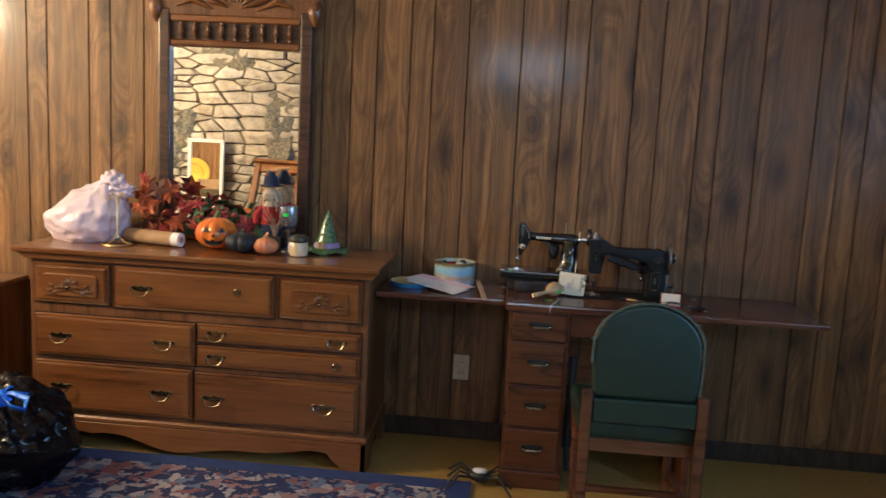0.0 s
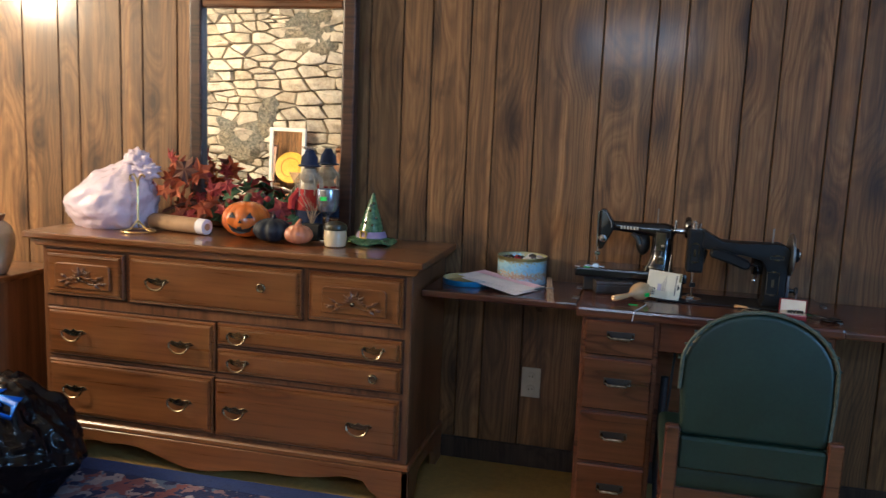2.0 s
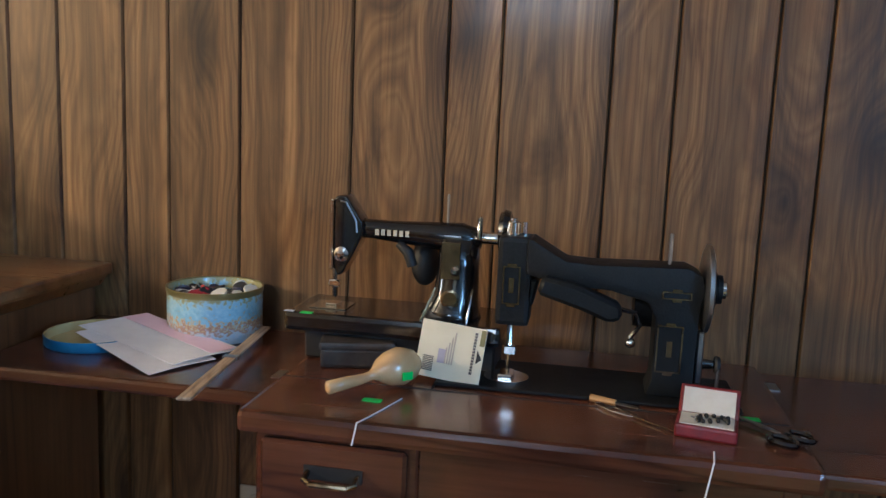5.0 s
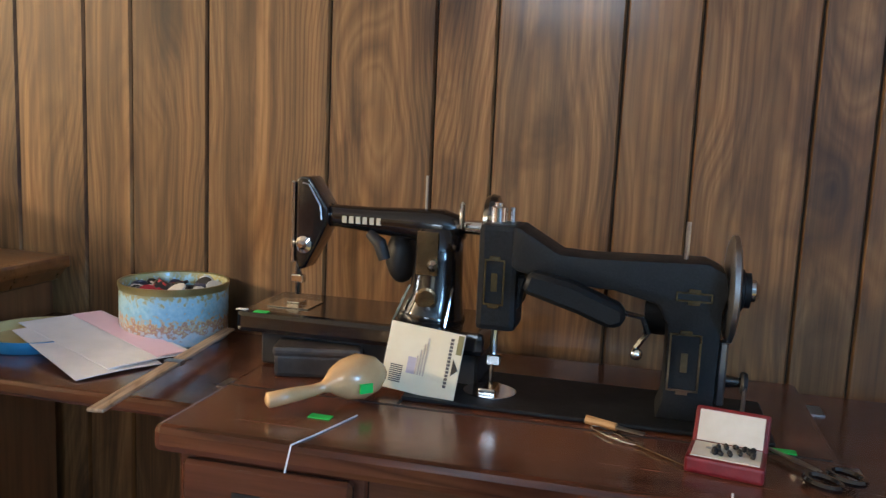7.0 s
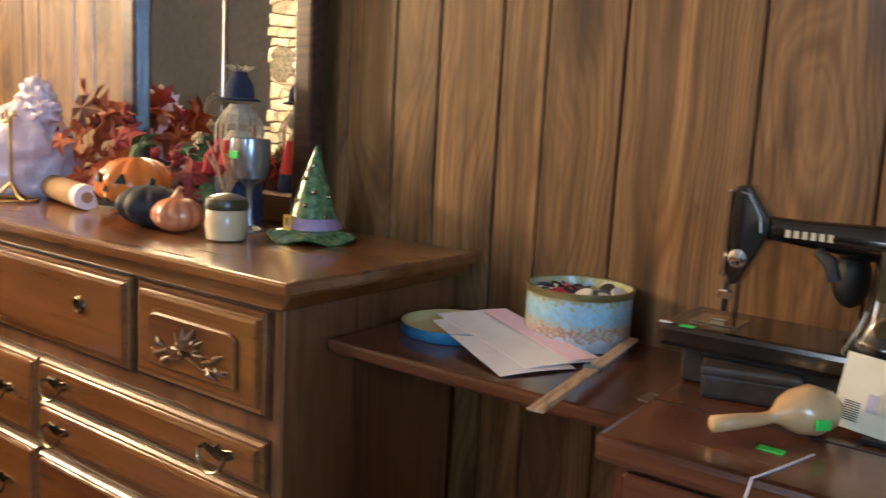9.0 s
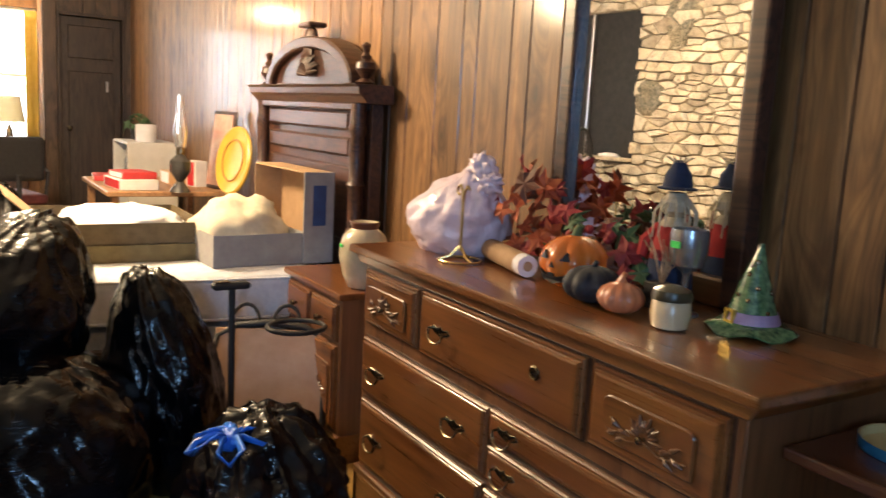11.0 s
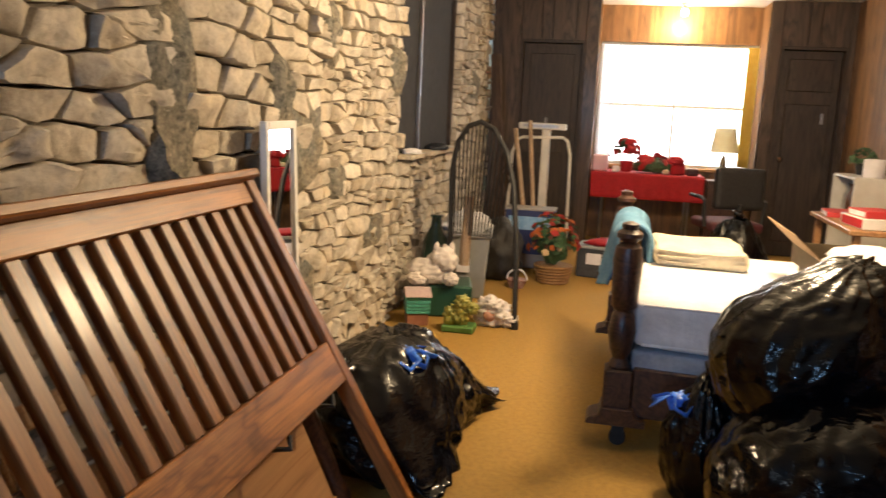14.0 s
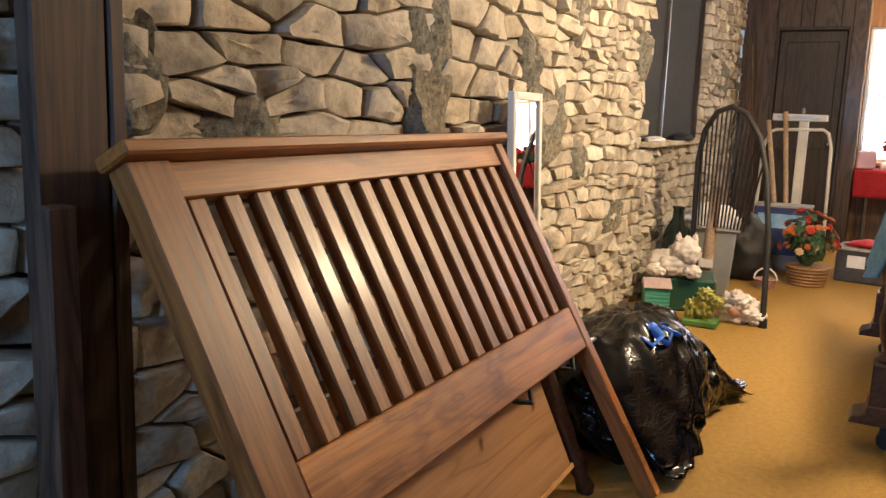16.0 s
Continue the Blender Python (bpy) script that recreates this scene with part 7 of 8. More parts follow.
gf = solo("garden_figure", fg, mottled("moss_yellow_glaze", (0.16, 0.22, 0.05), (0.5, 0.42, 0.1), 0.4, 18, 0.1), "yellow-green glazed garden figure on the carpet", "figurine", smooth="all", m=pose(-4.42, 0.68, 0.016) @ Matrix.Scale(0.8, 4))
part("plinth", box(-0.09, 0.09, -0.12, 0.12, -0.02, 0.03), mottled("grass_glaze", (0.07, 0.18, 0.04), (0.12, 0.26, 0.07), 0.4, 18, 0.1), gf, "green base", bev=0.01)
pl2 = bmesh.new()
for sz, at in (((0.1, 0.13, 0.1), (0, 0, 0.09)), ((0.06, 0.07, 0.06), (0.06, 0.02, 0.16)), ((0.05, 0.06, 0.05), (0.04, 0.14, 0.06))):
    blob(sz, 78, 0.5, 3, 4, bm=pl2, at=at)
wp = solo("plush_toy", pl2, PLUSH, "white and pink plush toy sitting on the carpet", "plush toy", smooth="all", m=pose(-4.62, 0.84, 0) @ Matrix.Scale(0.82, 4))
part("pink_patch", blob((0.035, 0.05, 0.05), 79, 0.1, 2, 3, at=(0.085, 0.0, 0.1)), mottled("pink_plush", (0.6, 0.3, 0.22), (0.7, 0.4, 0.3), 0.9, 30, 0.3), wp, "pink patch", smooth="all")
bsk = thing("small_basket", "small red and white basket with a handle on the carpet", "basket", pose(-5.75, 0.86, 0))
part("bowl", lathe([(0.05, 0), (0.075, 0.06), (0.08, 0.065)], 18), mottled("red_wicker", (0.3, 0.05, 0.05), (0.6, 0.5, 0.45), 0.7, 60, 0.4), bsk, smooth=True)
part("handle", tube([(0, 0.075 * math.cos(a), 0.06 + 0.08 * math.sin(a)) for a in [k * math.pi / 8 for k in range(9)]], 0.006, 6), PAPER, bsk, smooth=True)
dkb = solo("dark_sack", blob((0.25, 0.2, 0.26), 81, 0.2, 2, 4, flatten=0.7, at=(0, 0, 0.19)), BLACKMATT, "dark cloth sack standing behind the bins", "sack", m=pose(-6.1, 0.66, 0), smooth="all")

fl = thing("flower_basket", "wicker basket of orange and red artificial flowers on the carpet", "flower basket", pose(-6.07, 1.1, 0) @ Matrix.Scale(0.9, 4))
WICKER = mottled("wicker", (0.2, 0.1, 0.035), (0.36, 0.2, 0.08), 0.7, 70, 0.8, 0.006)
for k in range(6):
    part("weave", lathe([(0.13 + 0.006 * k, 0.026 * k), (0.142 + 0.006 * k, 0.026 * k + 0.012), (0.136 + 0.006 * k, 0.026 * k + 0.025)], 26), WICKER, fl, smooth=True)
PETALS = [leaf_mat("orange_petal", (0.5, 0.1, 0.02), (0.66, 0.2, 0.04)), leaf_mat("red_petal", (0.4, 0.02, 0.02), (0.55, 0.05, 0.04)), leaf_mat("cream_petal", (0.6, 0.46, 0.26), (0.7, 0.56, 0.36)), leaf_mat("rust_petal", (0.3, 0.06, 0.03), (0.4, 0.1, 0.05))]


def blossom(mat, seed):
    bm = bmesh.new()
    rr = random.Random(seed)
    for ring, (n, rad, lift) in enumerate(((9, 0.055, 0.0), (7, 0.038, 0.012))):
        for k in range(n):
            a = 2 * math.pi * (k + 0.5 * ring) / n + rr.uniform(-0.1, 0.1)
            d, s = Vector((math.cos(a), math.sin(a), 0)), Vector((-math.sin(a), math.cos(a), 0))
            z = Vector((0, 0, lift))
            q = [z, d * rad * 0.6 + s * rad * 0.3 + z + Vector((0, 0, 0.012)), d * rad + z + Vector((0, 0, 0.004)), d * rad * 0.6 - s * rad * 0.3 + z + Vector((0, 0, 0.012))]
            up = [bm.verts.new(p) for p in q]
            dn2 = [bm.verts.new(p - Vector((0, 0, 0.002))) for p in q]
            bm.faces.new(up)
            bm.faces.new(dn2[::-1])
            for i in range(4):
                bm.faces.new((up[i], dn2[i], dn2[(i + 1) % 4], up[(i + 1) % 4]))
    blob((0.014, 0.014, 0.01), seed, 0.1, 1, 1, bm=bm, at=(0, 0, 0.02))
    return mesh_of("blossom", bm, mat)


def bouquet(parent, rx, rz, zc, n, flowers, leaves, size=1.0, seed=1):
    rr = random.Random(seed)
    for i in range(n):
        a, e = rr.uniform(0, 6.28), rr.uniform(-0.35, 1.0)
        ce = math.sqrt(max(0, 1 - min(1, abs(e)) ** 2)) if e > 0 else 1
        k = rr.uniform(0.75, 1.0)
        p = Vector((rx * ce * math.cos(a) * k, rx * ce * math.sin(a) * k, zc + rz * e * k))
        is_flower = rr.random() < 0.42
        ob = new("blossom" if is_flower else "leaf", rr.choice(flowers if is_flower else leaves))
        ob.parent = parent
        q = Vector((p.x, p.y, (p.z - zc) * 0.8 + 0.12)).normalized().to_track_quat("Z", "Y").to_matrix().to_4x4()
        ob.matrix_local = Matrix.Translation(p) @ q @ pose(0, 0, 0, rr.uniform(-30, 30), rr.uniform(-30, 30), rr.uniform(0, 360)) @ Matrix.Scale(size * rr.uniform(0.8, 1.2), 4)


bloss = [blossom(PETALS[i % 4], i) for i in range(6)]
greens = [mesh_of("leaf", maple_leaf(0.055, 60 + k), LEAVES[2]) for k in range(4)] + leaf_meshes[3][:1]
part("filler", blob((0.12, 0.12, 0.14), 83, 0.3, 2, 3, at=(0, 0, 0.3)), LEAVES[2], fl)
bouquet(fl, 0.22, 0.25, 0.36, 210, bloss, greens, 0.66, 2)

tub = thing("storage_tub", "dark clear-sided storage tub with a white label", "tub", pose(-6.5, 1.5, 0, 0, 0, -8))
part("tub", box(-0.16, 0.16, -0.22, 0.22, 0, 0.24), mottled("smoky_plastic", (0.04, 0.045, 0.055), (0.08, 0.085, 0.095), 0.25, 12, 0), tub, bev=0.016, seg=2)
part("rim", box(-0.175, 0.175, -0.235, 0.235, 0.235, 0.255), GREYPLASTIC, tub, bev=0.004)
part("label", box(0.1605, 0.163, -0.14, -0.02, 0.11, 0.2), PAPER, tub, "white label")
solo("cloth_heap", blob((0.12, 0.17, 0.04), 85, 0.3, 2.5, 3, flatten=0.2), REDCLOTH, "red and white cloth heaped in the storage tub", "cloth", m=pose(-6.5, 1.5, 0.265), smooth="all")

OFFWHITE = mottled("off_white_enamel", (0.55, 0.53, 0.48), (0.64, 0.62, 0.57), 0.4, 14, 0.05)
sc2 = thing("balance_scale", "old off-white upright balance scale", "scale")
part("platform", box(-6.98, -6.55, 0.62, 1.1, 0.0, 0.14), OFFWHITE, sc2, bev=0.012)
part("column", box(-6.9, -6.83, 0.88, 0.95, 0.14, 1.17), OFFWHITE, sc2, bev=0.006)
part("beam_head", box(-6.92, -6.82, 0.68, 1.08, 1.15, 1.205), OFFWHITE, sc2, bev=0.006)
part("slider", box(-6.82, -6.81, 0.72, 1.02, 1.17, 1.19), STEEL, sc2)
part("weight", lathe([(0.012, 0), (0.014, 0.03), (0.008, 0.05)], 10), STEEL, sc2, m=pose(-6.87, 0.9, 1.205))
part("guard_rail", tube([(-6.75, 0.62, 0.14), (-6.8, 0.64, 0.95), (-6.82, 0.68, 1.06), (-6.83, 0.72, 1.08), (-6.84, 1.06, 1.09), (-6.83, 1.1, 1.06), (-6.8, 1.13, 0.95), (-6.75, 1.15, 0.14)], 0.014, 8), OFFWHITE, sc2, smooth=True)
for y0, y1, s in ((0.78, 0.66, 1.15), (0.84, 0.78, 1.22)):
    solo("wooden_handle", tube([(-6.6, y0 + 0.06, 0.15), (-6.78, y1, s)], 0.018, 8), STICKWOOD, "long wooden tool handle propped against the scale", "tool handle", smooth=True)
solo("corner_board", box(-0.02, 0.02, -0.045, 0.045, 0, 1.85), POSTWOOD, "dark narrow board leaning in the corner", "board", m=pose(-7.5, 0.5, 0, 6, -8, 0), bev=0.004)
bb = thing("printed_box", "blue and white printed carton on the scale platform", "carton", pose(-6.55, 0.86, 0.141))
part("carton", box(-0.12, 0.12, -0.2, 0.2, 0, 0.36), mottled("navy_print", (0.02, 0.03, 0.12), (0.04, 0.06, 0.18), 0.5, 12, 0), bb, bev=0.004)
part("print_band", box(0.1205, 0.1225, -0.17, 0.17, 0.2, 0.31), mottled("sky_print", (0.12, 0.3, 0.6), (0.4, 0.6, 0.8), 0.5, 12, 0), bb, "pale blue printed band")
part("lid", box(-0.125, 0.125, -0.205, 0.205, 0.36, 0.375), GREYCARD, bb)
wsil = solo("white_rag", blob((0.1, 0.06, 0.025), 91, 0.4, 2.4, 3, flatten=0.3), PAPER, "white rag on the stone window sill", "rag", m=pose(-5.02, 0.205, WZ0 + 0.008), smooth="all")
solo("wool_hat", blob((0.14, 0.08, 0.035), 92, 0.3, 2.4, 3, flatten=0.3), NAVY, "dark wool hat on the stone window sill", "hat", m=pose(-5.75, 0.21, WZ0 + 0.01), smooth="all")

# ---- far table, chair and lamp ----
ft2 = thing("folding_table", "long folding table in the window alcove", "table")
part("tabletop", box(-8.64, -8.1, 1.29, 2.36, 0.7, 0.73), GREYPLASTIC, ft2, bev=0.006)
for y in (1.4, 2.24):
    for x in (-8.58, -8.16):
        part("leg", tube([(x, y, 0.0), (x, y, 0.7)], 0.013, 8), STEEL, ft2, smooth=True)
solo("red_tablecloth", sheet(lambda u, v: (-8.66 + 0.58 * min(1, v / 0.6) + 0.006 * math.sin(u * 60) * max(0, v - 0.6) * 2, 1.28 + 1.09 * u, 0.738 - max(0, v - 0.6) * 0.62), 60, 20, 0.003), REDCLOTH, "red cloth hanging over the folding table", "tablecloth", smooth="all")
po2 = thing("poinsettia", "red artificial poinsettia on the table by the window", "plant", pose(-8.35, 1.62, 0.742))
part("pot", lathe([(0.05, 0), (0.065, 0.1), (0.07, 0.105)], 16), REDCLOTH, po2)
redb = [blossom(leaf_mat("scarlet_petal", (0.45, 0.01, 0.01), (0.6, 0.03, 0.03)), 9 + k) for k in range(2)]
bouquet(po2, 0.14, 0.12, 0.22, 70, redb, greens[:2], 0.75, 5)
wr = thing("wreath", "green wreath with red and gold trim lying on the table", "wreath", pose(-8.32, 1.88, 0.742))
part("core", tube([(0.11 * math.cos(a), 0.15 * math.sin(a), 0.06) for a in [k * math.pi / 10 for k in range(21)]], 0.05, 8), LEAVES[2], wr)
bouquet(wr, 0.18, 0.1, 0.08, 60, redb[:1], greens, 0.9, 6)
for x, y, w, h, mat, lab in ((-8.25, 1.36, 0.16, 0.16, PINK, "pink gift box on the red table"), (-8.2, 1.52, 0.08, 0.06, PAPER, "white trinket on the red table"), (-8.3, 2.12, 0.14, 0.1, REDCLOTH, "red gift box on the red table"), (-8.22, 2.0, 0.07, 0.05, CREAM, "cream trinket on the red table"), (-8.25, 2.26, 0.12, 0.07, mottled("dark_box", (0.05, 0.01, 0.01), (0.09, 0.02, 0.02), 0.5, 10, 0), "dark red box on the red table")):
    solo("table_trinket", soft_block(-w / 2, w / 2, -w / 2, w / 2, 0, h, 0.02, x, 0.004), mat, lab, "trinket", m=pose(x, y, 0.742), smooth="all")
solo("red_pouf", blob((0.05, 0.07, 0.045), 95, 0.5, 3, 4, flatten=0.5, at=(0, 0, 0.026)), REDCLOTH, "red stuffed ornament on the table", "ornament", m=pose(-8.25, 2.1, 0.843), smooth="all")
fc = thing("office_chair", "dark padded office chair turned to the window table", "chair", pose(-6.6, 2.48, 0, 0, 0, 15))
part("back", soft_block(-0.04, 0.05, -0.2, 0.2, 0.6, 0.93, 0.03, 3, 0.003), BLACKMATT, fc, smooth="all")
part("seat", soft_block(-0.42, 0.05, -0.22, 0.22, 0.42, 0.5, 0.03, 4, 0.003), mottled("maroon_cloth", (0.06, 0.01, 0.014), (0.1, 0.02, 0.025), 0.9, 30, 0.2), fc, smooth="all")
part("post", tube([(-0.18, 0, 0.08), (-0.18, 0, 0.42)], 0.03, 12), BLACKMATT, fc, smooth=True)
part("back_bracket", tube([(-0.18, 0, 0.42), (0.06, 0, 0.44), (0.06, 0, 0.65)], 0.018, 8), BLACKMATT, fc, smooth=True)
for k in range(5):
    a = k * 2 * math.pi / 5
    part("foot", tube([(-0.18, 0, 0.1), (-0.18 + 0.26 * math.cos(a), 0.26 * math.sin(a), 0.05)], [0.022, 0.014], 8), BLACKMATT, fc, smooth=True)
    part("caster", blob((0.025, 0.025, 0.025), k, 0, 1, 2, at=(-0.18 + 0.26 * math.cos(a), 0.26 * math.sin(a), 0.025)), BLACKMATT, fc, smooth="all")
for s in (-1, 1):
    part("armrest", tube([(-0.05, s * 0.23, 0.45), (-0.05, s * 0.25, 0.66), (-0.12, s * 0.25, 0.68), (-0.36, s * 0.25, 0.68)], 0.016, 8), BLACKMATT, fc, smooth=True)

CURTAIN = material("thin_curtain", (0.86, 0.86, 0.86), 0.9)
CURTAIN.node_tree.nodes["Principled BSDF"].inputs["Transmission Weight"].default_value = 0.6
CURTAIN.node_tree.nodes["Principled BSDF"].inputs["IOR"].default_value = 1.05
YCURTAIN = mottled("yellow_cloth", (0.72, 0.5, 0.08), (0.8, 0.6, 0.14), 0.9, 20, 0.2)
solo("curtain", sheet(lambda u, v: (AW + 0.07 + 0.018 * math.sin(u * 34) * (0.5 + v), 1.275 + (0.2 - 0.05 * math.sin(3 * v) + 0.03 * math.sin(19 * v)) * u, 2.02 - 1.15 * v), 40, 12, 0.003), CURTAIN, "sheer white curtain gathered at the window side", "curtain", smooth="all")
solo("curtain", sheet(lambda u, v: (AW + 0.07 + 0.018 * math.sin(u * 30) * (0.5 + v), 2.72 + 0.11 * u, 2.02 - 1.19 * v), 30, 12, 0.003), YCURTAIN, "yellow curtain gathered at the window side", "curtain", smooth="all")
SHADE = mottled("shade_cloth", (0.8, 0.72, 0.5), (0.86, 0.8, 0.6), 0.9, 20, 0.1)
SHADE.node_tree.nodes["Principled BSDF"].inputs["Transmission Weight"].default_value = 0.65
tl2 = thing("table_lamp", "small lamp with pale shade in the window alcove", "lamp", pose(-8.42, 2.56, 0))
part("pedestal", box(-0.14, 0.14, -0.14, 0.14, 0, 0.7), WALNUT, tl2, "dark stand", bev=0.006)
part("base", lathe([(0.06, 0.7), (0.065, 0.72), (0.02, 0.74), (0.035, 0.82), (0.03, 0.9), (0.012, 0.96)], 16), BRASS, tl2, smooth=True)
part("shade", lathe([(0.14, 0.98), (0.1, 1.22), (0.098, 1.22), (0.138, 0.98)], 24, cap=False), SHADE, tl2, "pale cloth shade", smooth=True)
al = thing("alcove_light", "bare warm bulb on the alcove ceiling", "ceiling light", pose(-8.42, 2.06, CEIL))
part("socket", lathe([(0.05, 0), (0.05, -0.02), (0.025, -0.035), (0.022, -0.06)], 16), WHITE, al, smooth=True)
part("bulb", blob((0.035, 0.035, 0.045), 1, 0, 1, 3, at=(0, 0, -0.095)), BULB, al, "glowing bulb", smooth="all")
cl = thing("ceiling_light", "glass globe ceiling light above the bed", "ceiling light", pose(-3.65, 2.0, CEIL))
part("rose", lathe([(0.08, 0), (0.08, -0.02), (0.03, -0.04), (0.03, -0.06)], 20), BRASS, cl, smooth=True)

# ---- things along the panelled wall behind the bed ----
sh1 = thing("shelf_cabinet", "small cream cabinet with open shelves of bottles", "cabinet", pose(-6.35, 3.33, 0))
for x in (-0.3, 0.28):
    part("side", box(x, x + 0.02, -0.16, 0.2, 0, 0.93), OFFWHITE, sh1)
for z in (0.05, 0.35, 0.65, 0.92):
    part("shelf", box(-0.28, 0.28, -0.155, 0.2, z, z + 0.018), OFFWHITE, sh1)
part("back", box(-0.28, 0.28, 0.19, 0.2, 0.07, 0.92), OFFWHITE, sh1)
for k in range(6):
    solo("bottle", lathe([(0.03, 0), (0.034, 0.01), (0.034, 0.11), (0.012, 0.15), (0.012, 0.19), (0.015, 0.2)], 12), r.choice([mottled("amber", (0.06, 0.02, 0.01), (0.1, 0.04, 0.015), 0.2, 10, 0), GREYPLASTIC, NAVY]), "small bottle standing on the cabinet shelf", "bottle", smooth=True, m=pose(-6.57 + 0.09 * k, 3.27, 0.6685))
solo("white_jar", lathe([(0.07, 0), (0.075, 0.01), (0.075, 0.12), (0.07, 0.13)], 20), PAPER, "white jar on the cream cabinet", "jar", smooth=True, m=pose(-6.2, 3.33, 0.9385))
gp = thing("potted_plant", "small dark green plant on the cream cabinet", "plant", pose(-6.5, 3.33, 0.9385))
part("pot", lathe([(0.04, 0), (0.055, 0.08), (0.058, 0.085)], 14), BLACKMATT, gp)
bouquet(gp, 0.1, 0.09, 0.12, 26, greens[:1], greens[:4], 0.8, 8)
ct2 = thing("card_table", "low wooden table crowded with games and boxes", "table", pose(-5.05, 3.2, 0))
part("tabletop", box(-0.55, 0.42, -0.4, 0.34, 0.7, 0.73), PLY, ct2, bev=0.005)
for x in (-0.5, 0.37):
    for y in (-0.35, 0.29):
        part("leg", box(x - 0.02, x + 0.02, y - 0.02, y + 0.02, 0, 0.7), PLY, ct2)
cset = [("red_game", (0.4, 0.03, 0.03)), ("blue_game", (0.04, 0.08, 0.3)), ("white_game", (0.6, 0.58, 0.55)), ("tan_game", (0.4, 0.25, 0.12))]
for k, (x, y, w, d, h, c) in enumerate(((-5.4, 2.95, 0.3, 0.22, 0.03, 0), (-5.2, 3.0, 0.22, 0.16, 0.035, 1), (-5.15, 3.3, 0.22, 0.14, 0.08, 3), (-4.86, 2.97, 0.34, 0.22, 0.06, 2), (-4.86, 2.98, 0.24, 0.2, 0.11, 0), (-4.95, 3.38, 0.12, 0.08, 0.16, 2))):
    nm, col = cset[c]
    z = 0.7305 if k != 4 else 0.791
    bx = solo("game_box", box(-w / 2, w / 2, -d / 2, d / 2, 0, h if k != 4 else 0.04), mottled(nm, col, tuple(min(1, v * 1.25) for v in col), 0.5, 15, 0), "flat %s printed game box on the low table" % nm.split("_")[0], "game box", bev=0.003, m=pose(x, y, z, 0, 0, -6 + 4 * k))
    part("print_panel", box(-w / 2 + 0.02, w / 2 - 0.02, -d / 2 - 0.001, -d / 2 + 0.001, 0.006, (h if k != 4 else 0.04) - 0.006), PAPER if c != 2 else REDCLOTH, bx, "plain printed panel")
pst = thing("framed_print", "framed red and cream print standing on the low table", "picture", pose(-4.8, 3.46, 0.731, -8, 0, 14))
part("frame", box(-0.13, 0.13, -0.008, 0.008, 0, 0.48), WALNUT, pst, bev=0.003)
part("print", box(-0.11, 0.11, -0.011, -0.008, 0.02, 0.46), mottled("faded_print", (0.5, 0.2, 0.14), (0.62, 0.5, 0.4), 0.6, 8, 0), pst, "faded plain print")
lp = thing("oil_lamp", "glass oil lamp with tall chimney on the low table", "lamp", pose(-4.62, 3.2, 0.7305))
part("base", lathe([(0.06, 0), (0.05, 0.02), (0.02, 0.06), (0.06, 0.12), (0.06, 0.18), (0.02, 0.22)], 18), mottled("dark_glass_base", (0.03, 0.03, 0.03), (0.06, 0.055, 0.05), 0.15, 10, 0), lp, smooth=True)
part("collar", lathe([(0.026, 0.22), (0.026, 0.26)], 14), BRASS, lp)
part("chimney", lathe([(0.03, 0.26), (0.042, 0.34), (0.03, 0.44), (0.02, 0.54), (0.022, 0.56)], 18, cap=False), material("chimney_glass", (0.9, 0.9, 0.88), 0.05, transmission=0.9), lp, "pale glass chimney", smooth=True)
yt = thing("yellow_tray", "round yellow painted tray standing on edge behind the headboard", "tray", pose(-4.45, 3.46, 0.731 + 0.2, -10, 0, 10))
part("disc", lathe([(0.2, -0.006), (0.2, 0.004), (0.19, 0.012), (0.17, 0.004), (0.01, 0.003)], 36), mottled("yellow_enamel", (0.55, 0.34, 0.03), (0.66, 0.44, 0.06), 0.4, 9, 0), yt, smooth=True, m=pose(0, 0, 0, 90, 0, 0))
part("pattern_ring", tube([(0.12 * math.cos(a), -0.006, 0.12 * math.sin(a)) for a in [k * math.pi / 14 for k in range(29)]], 0.006, 6), mottled("amber_paint", (0.35, 0.16, 0.02), (0.42, 0.2, 0.03), 0.4, 9, 0), yt)

# ---- pieces of the walls ----
GROOVES = [-3.43, -3.31, -3.1, -2.99, -2.888, -2.788, -2.642, -2.426, -2.252, -2.156, -1.958, -1.857, -1.7, -1.53, -1.43, -1.23, -1.12, -1.0, -0.884, -0.755, -0.643, -0.497, -0.4, -0.248, -0.02, 0.164, 0.264, 0.463, 0.576, 0.742, 0.829, 0.993]
rng = random.Random(5)
WIDTHS = (0.1, 0.2, 0.12, 0.17, 0.23, 0.11, 0.15, 0.13)
while GROOVES[-1] < EAST:
    GROOVES.append(GROOVES[-1] + rng.choice(WIDTHS))
GROOVES[-1] = EAST
while GROOVES[0] > WEST:
    GROOVES.insert(0, GROOVES[0] - rng.choice(WIDTHS))
GROOVES[0] = WEST


def plank(name, w, h, mat, parent, m):
    """One face board with chamfered long edges; it stands in the plane y = 0 and faces -y."""
    g, t = 0.0013, 0.006
    prof = [(g, 0.004), (g, -0.001), (g + 0.003, -t), (w - g - 0.003, -t), (w - g, -0.001), (w - g, 0.004)]
    return part(name, prism(prof, h, plane="xy"), mat, parent, m=m)


for a, b in zip(GROOVES, GROOVES[1:]):
    plank("panel_board", b - a, CEIL, PANEL, wall_n, pose(a, NORTH + 0.006, 0))


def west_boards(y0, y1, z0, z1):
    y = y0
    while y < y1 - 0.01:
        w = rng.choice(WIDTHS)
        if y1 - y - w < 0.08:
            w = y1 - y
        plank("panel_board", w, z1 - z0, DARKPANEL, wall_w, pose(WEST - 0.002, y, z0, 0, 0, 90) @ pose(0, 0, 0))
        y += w


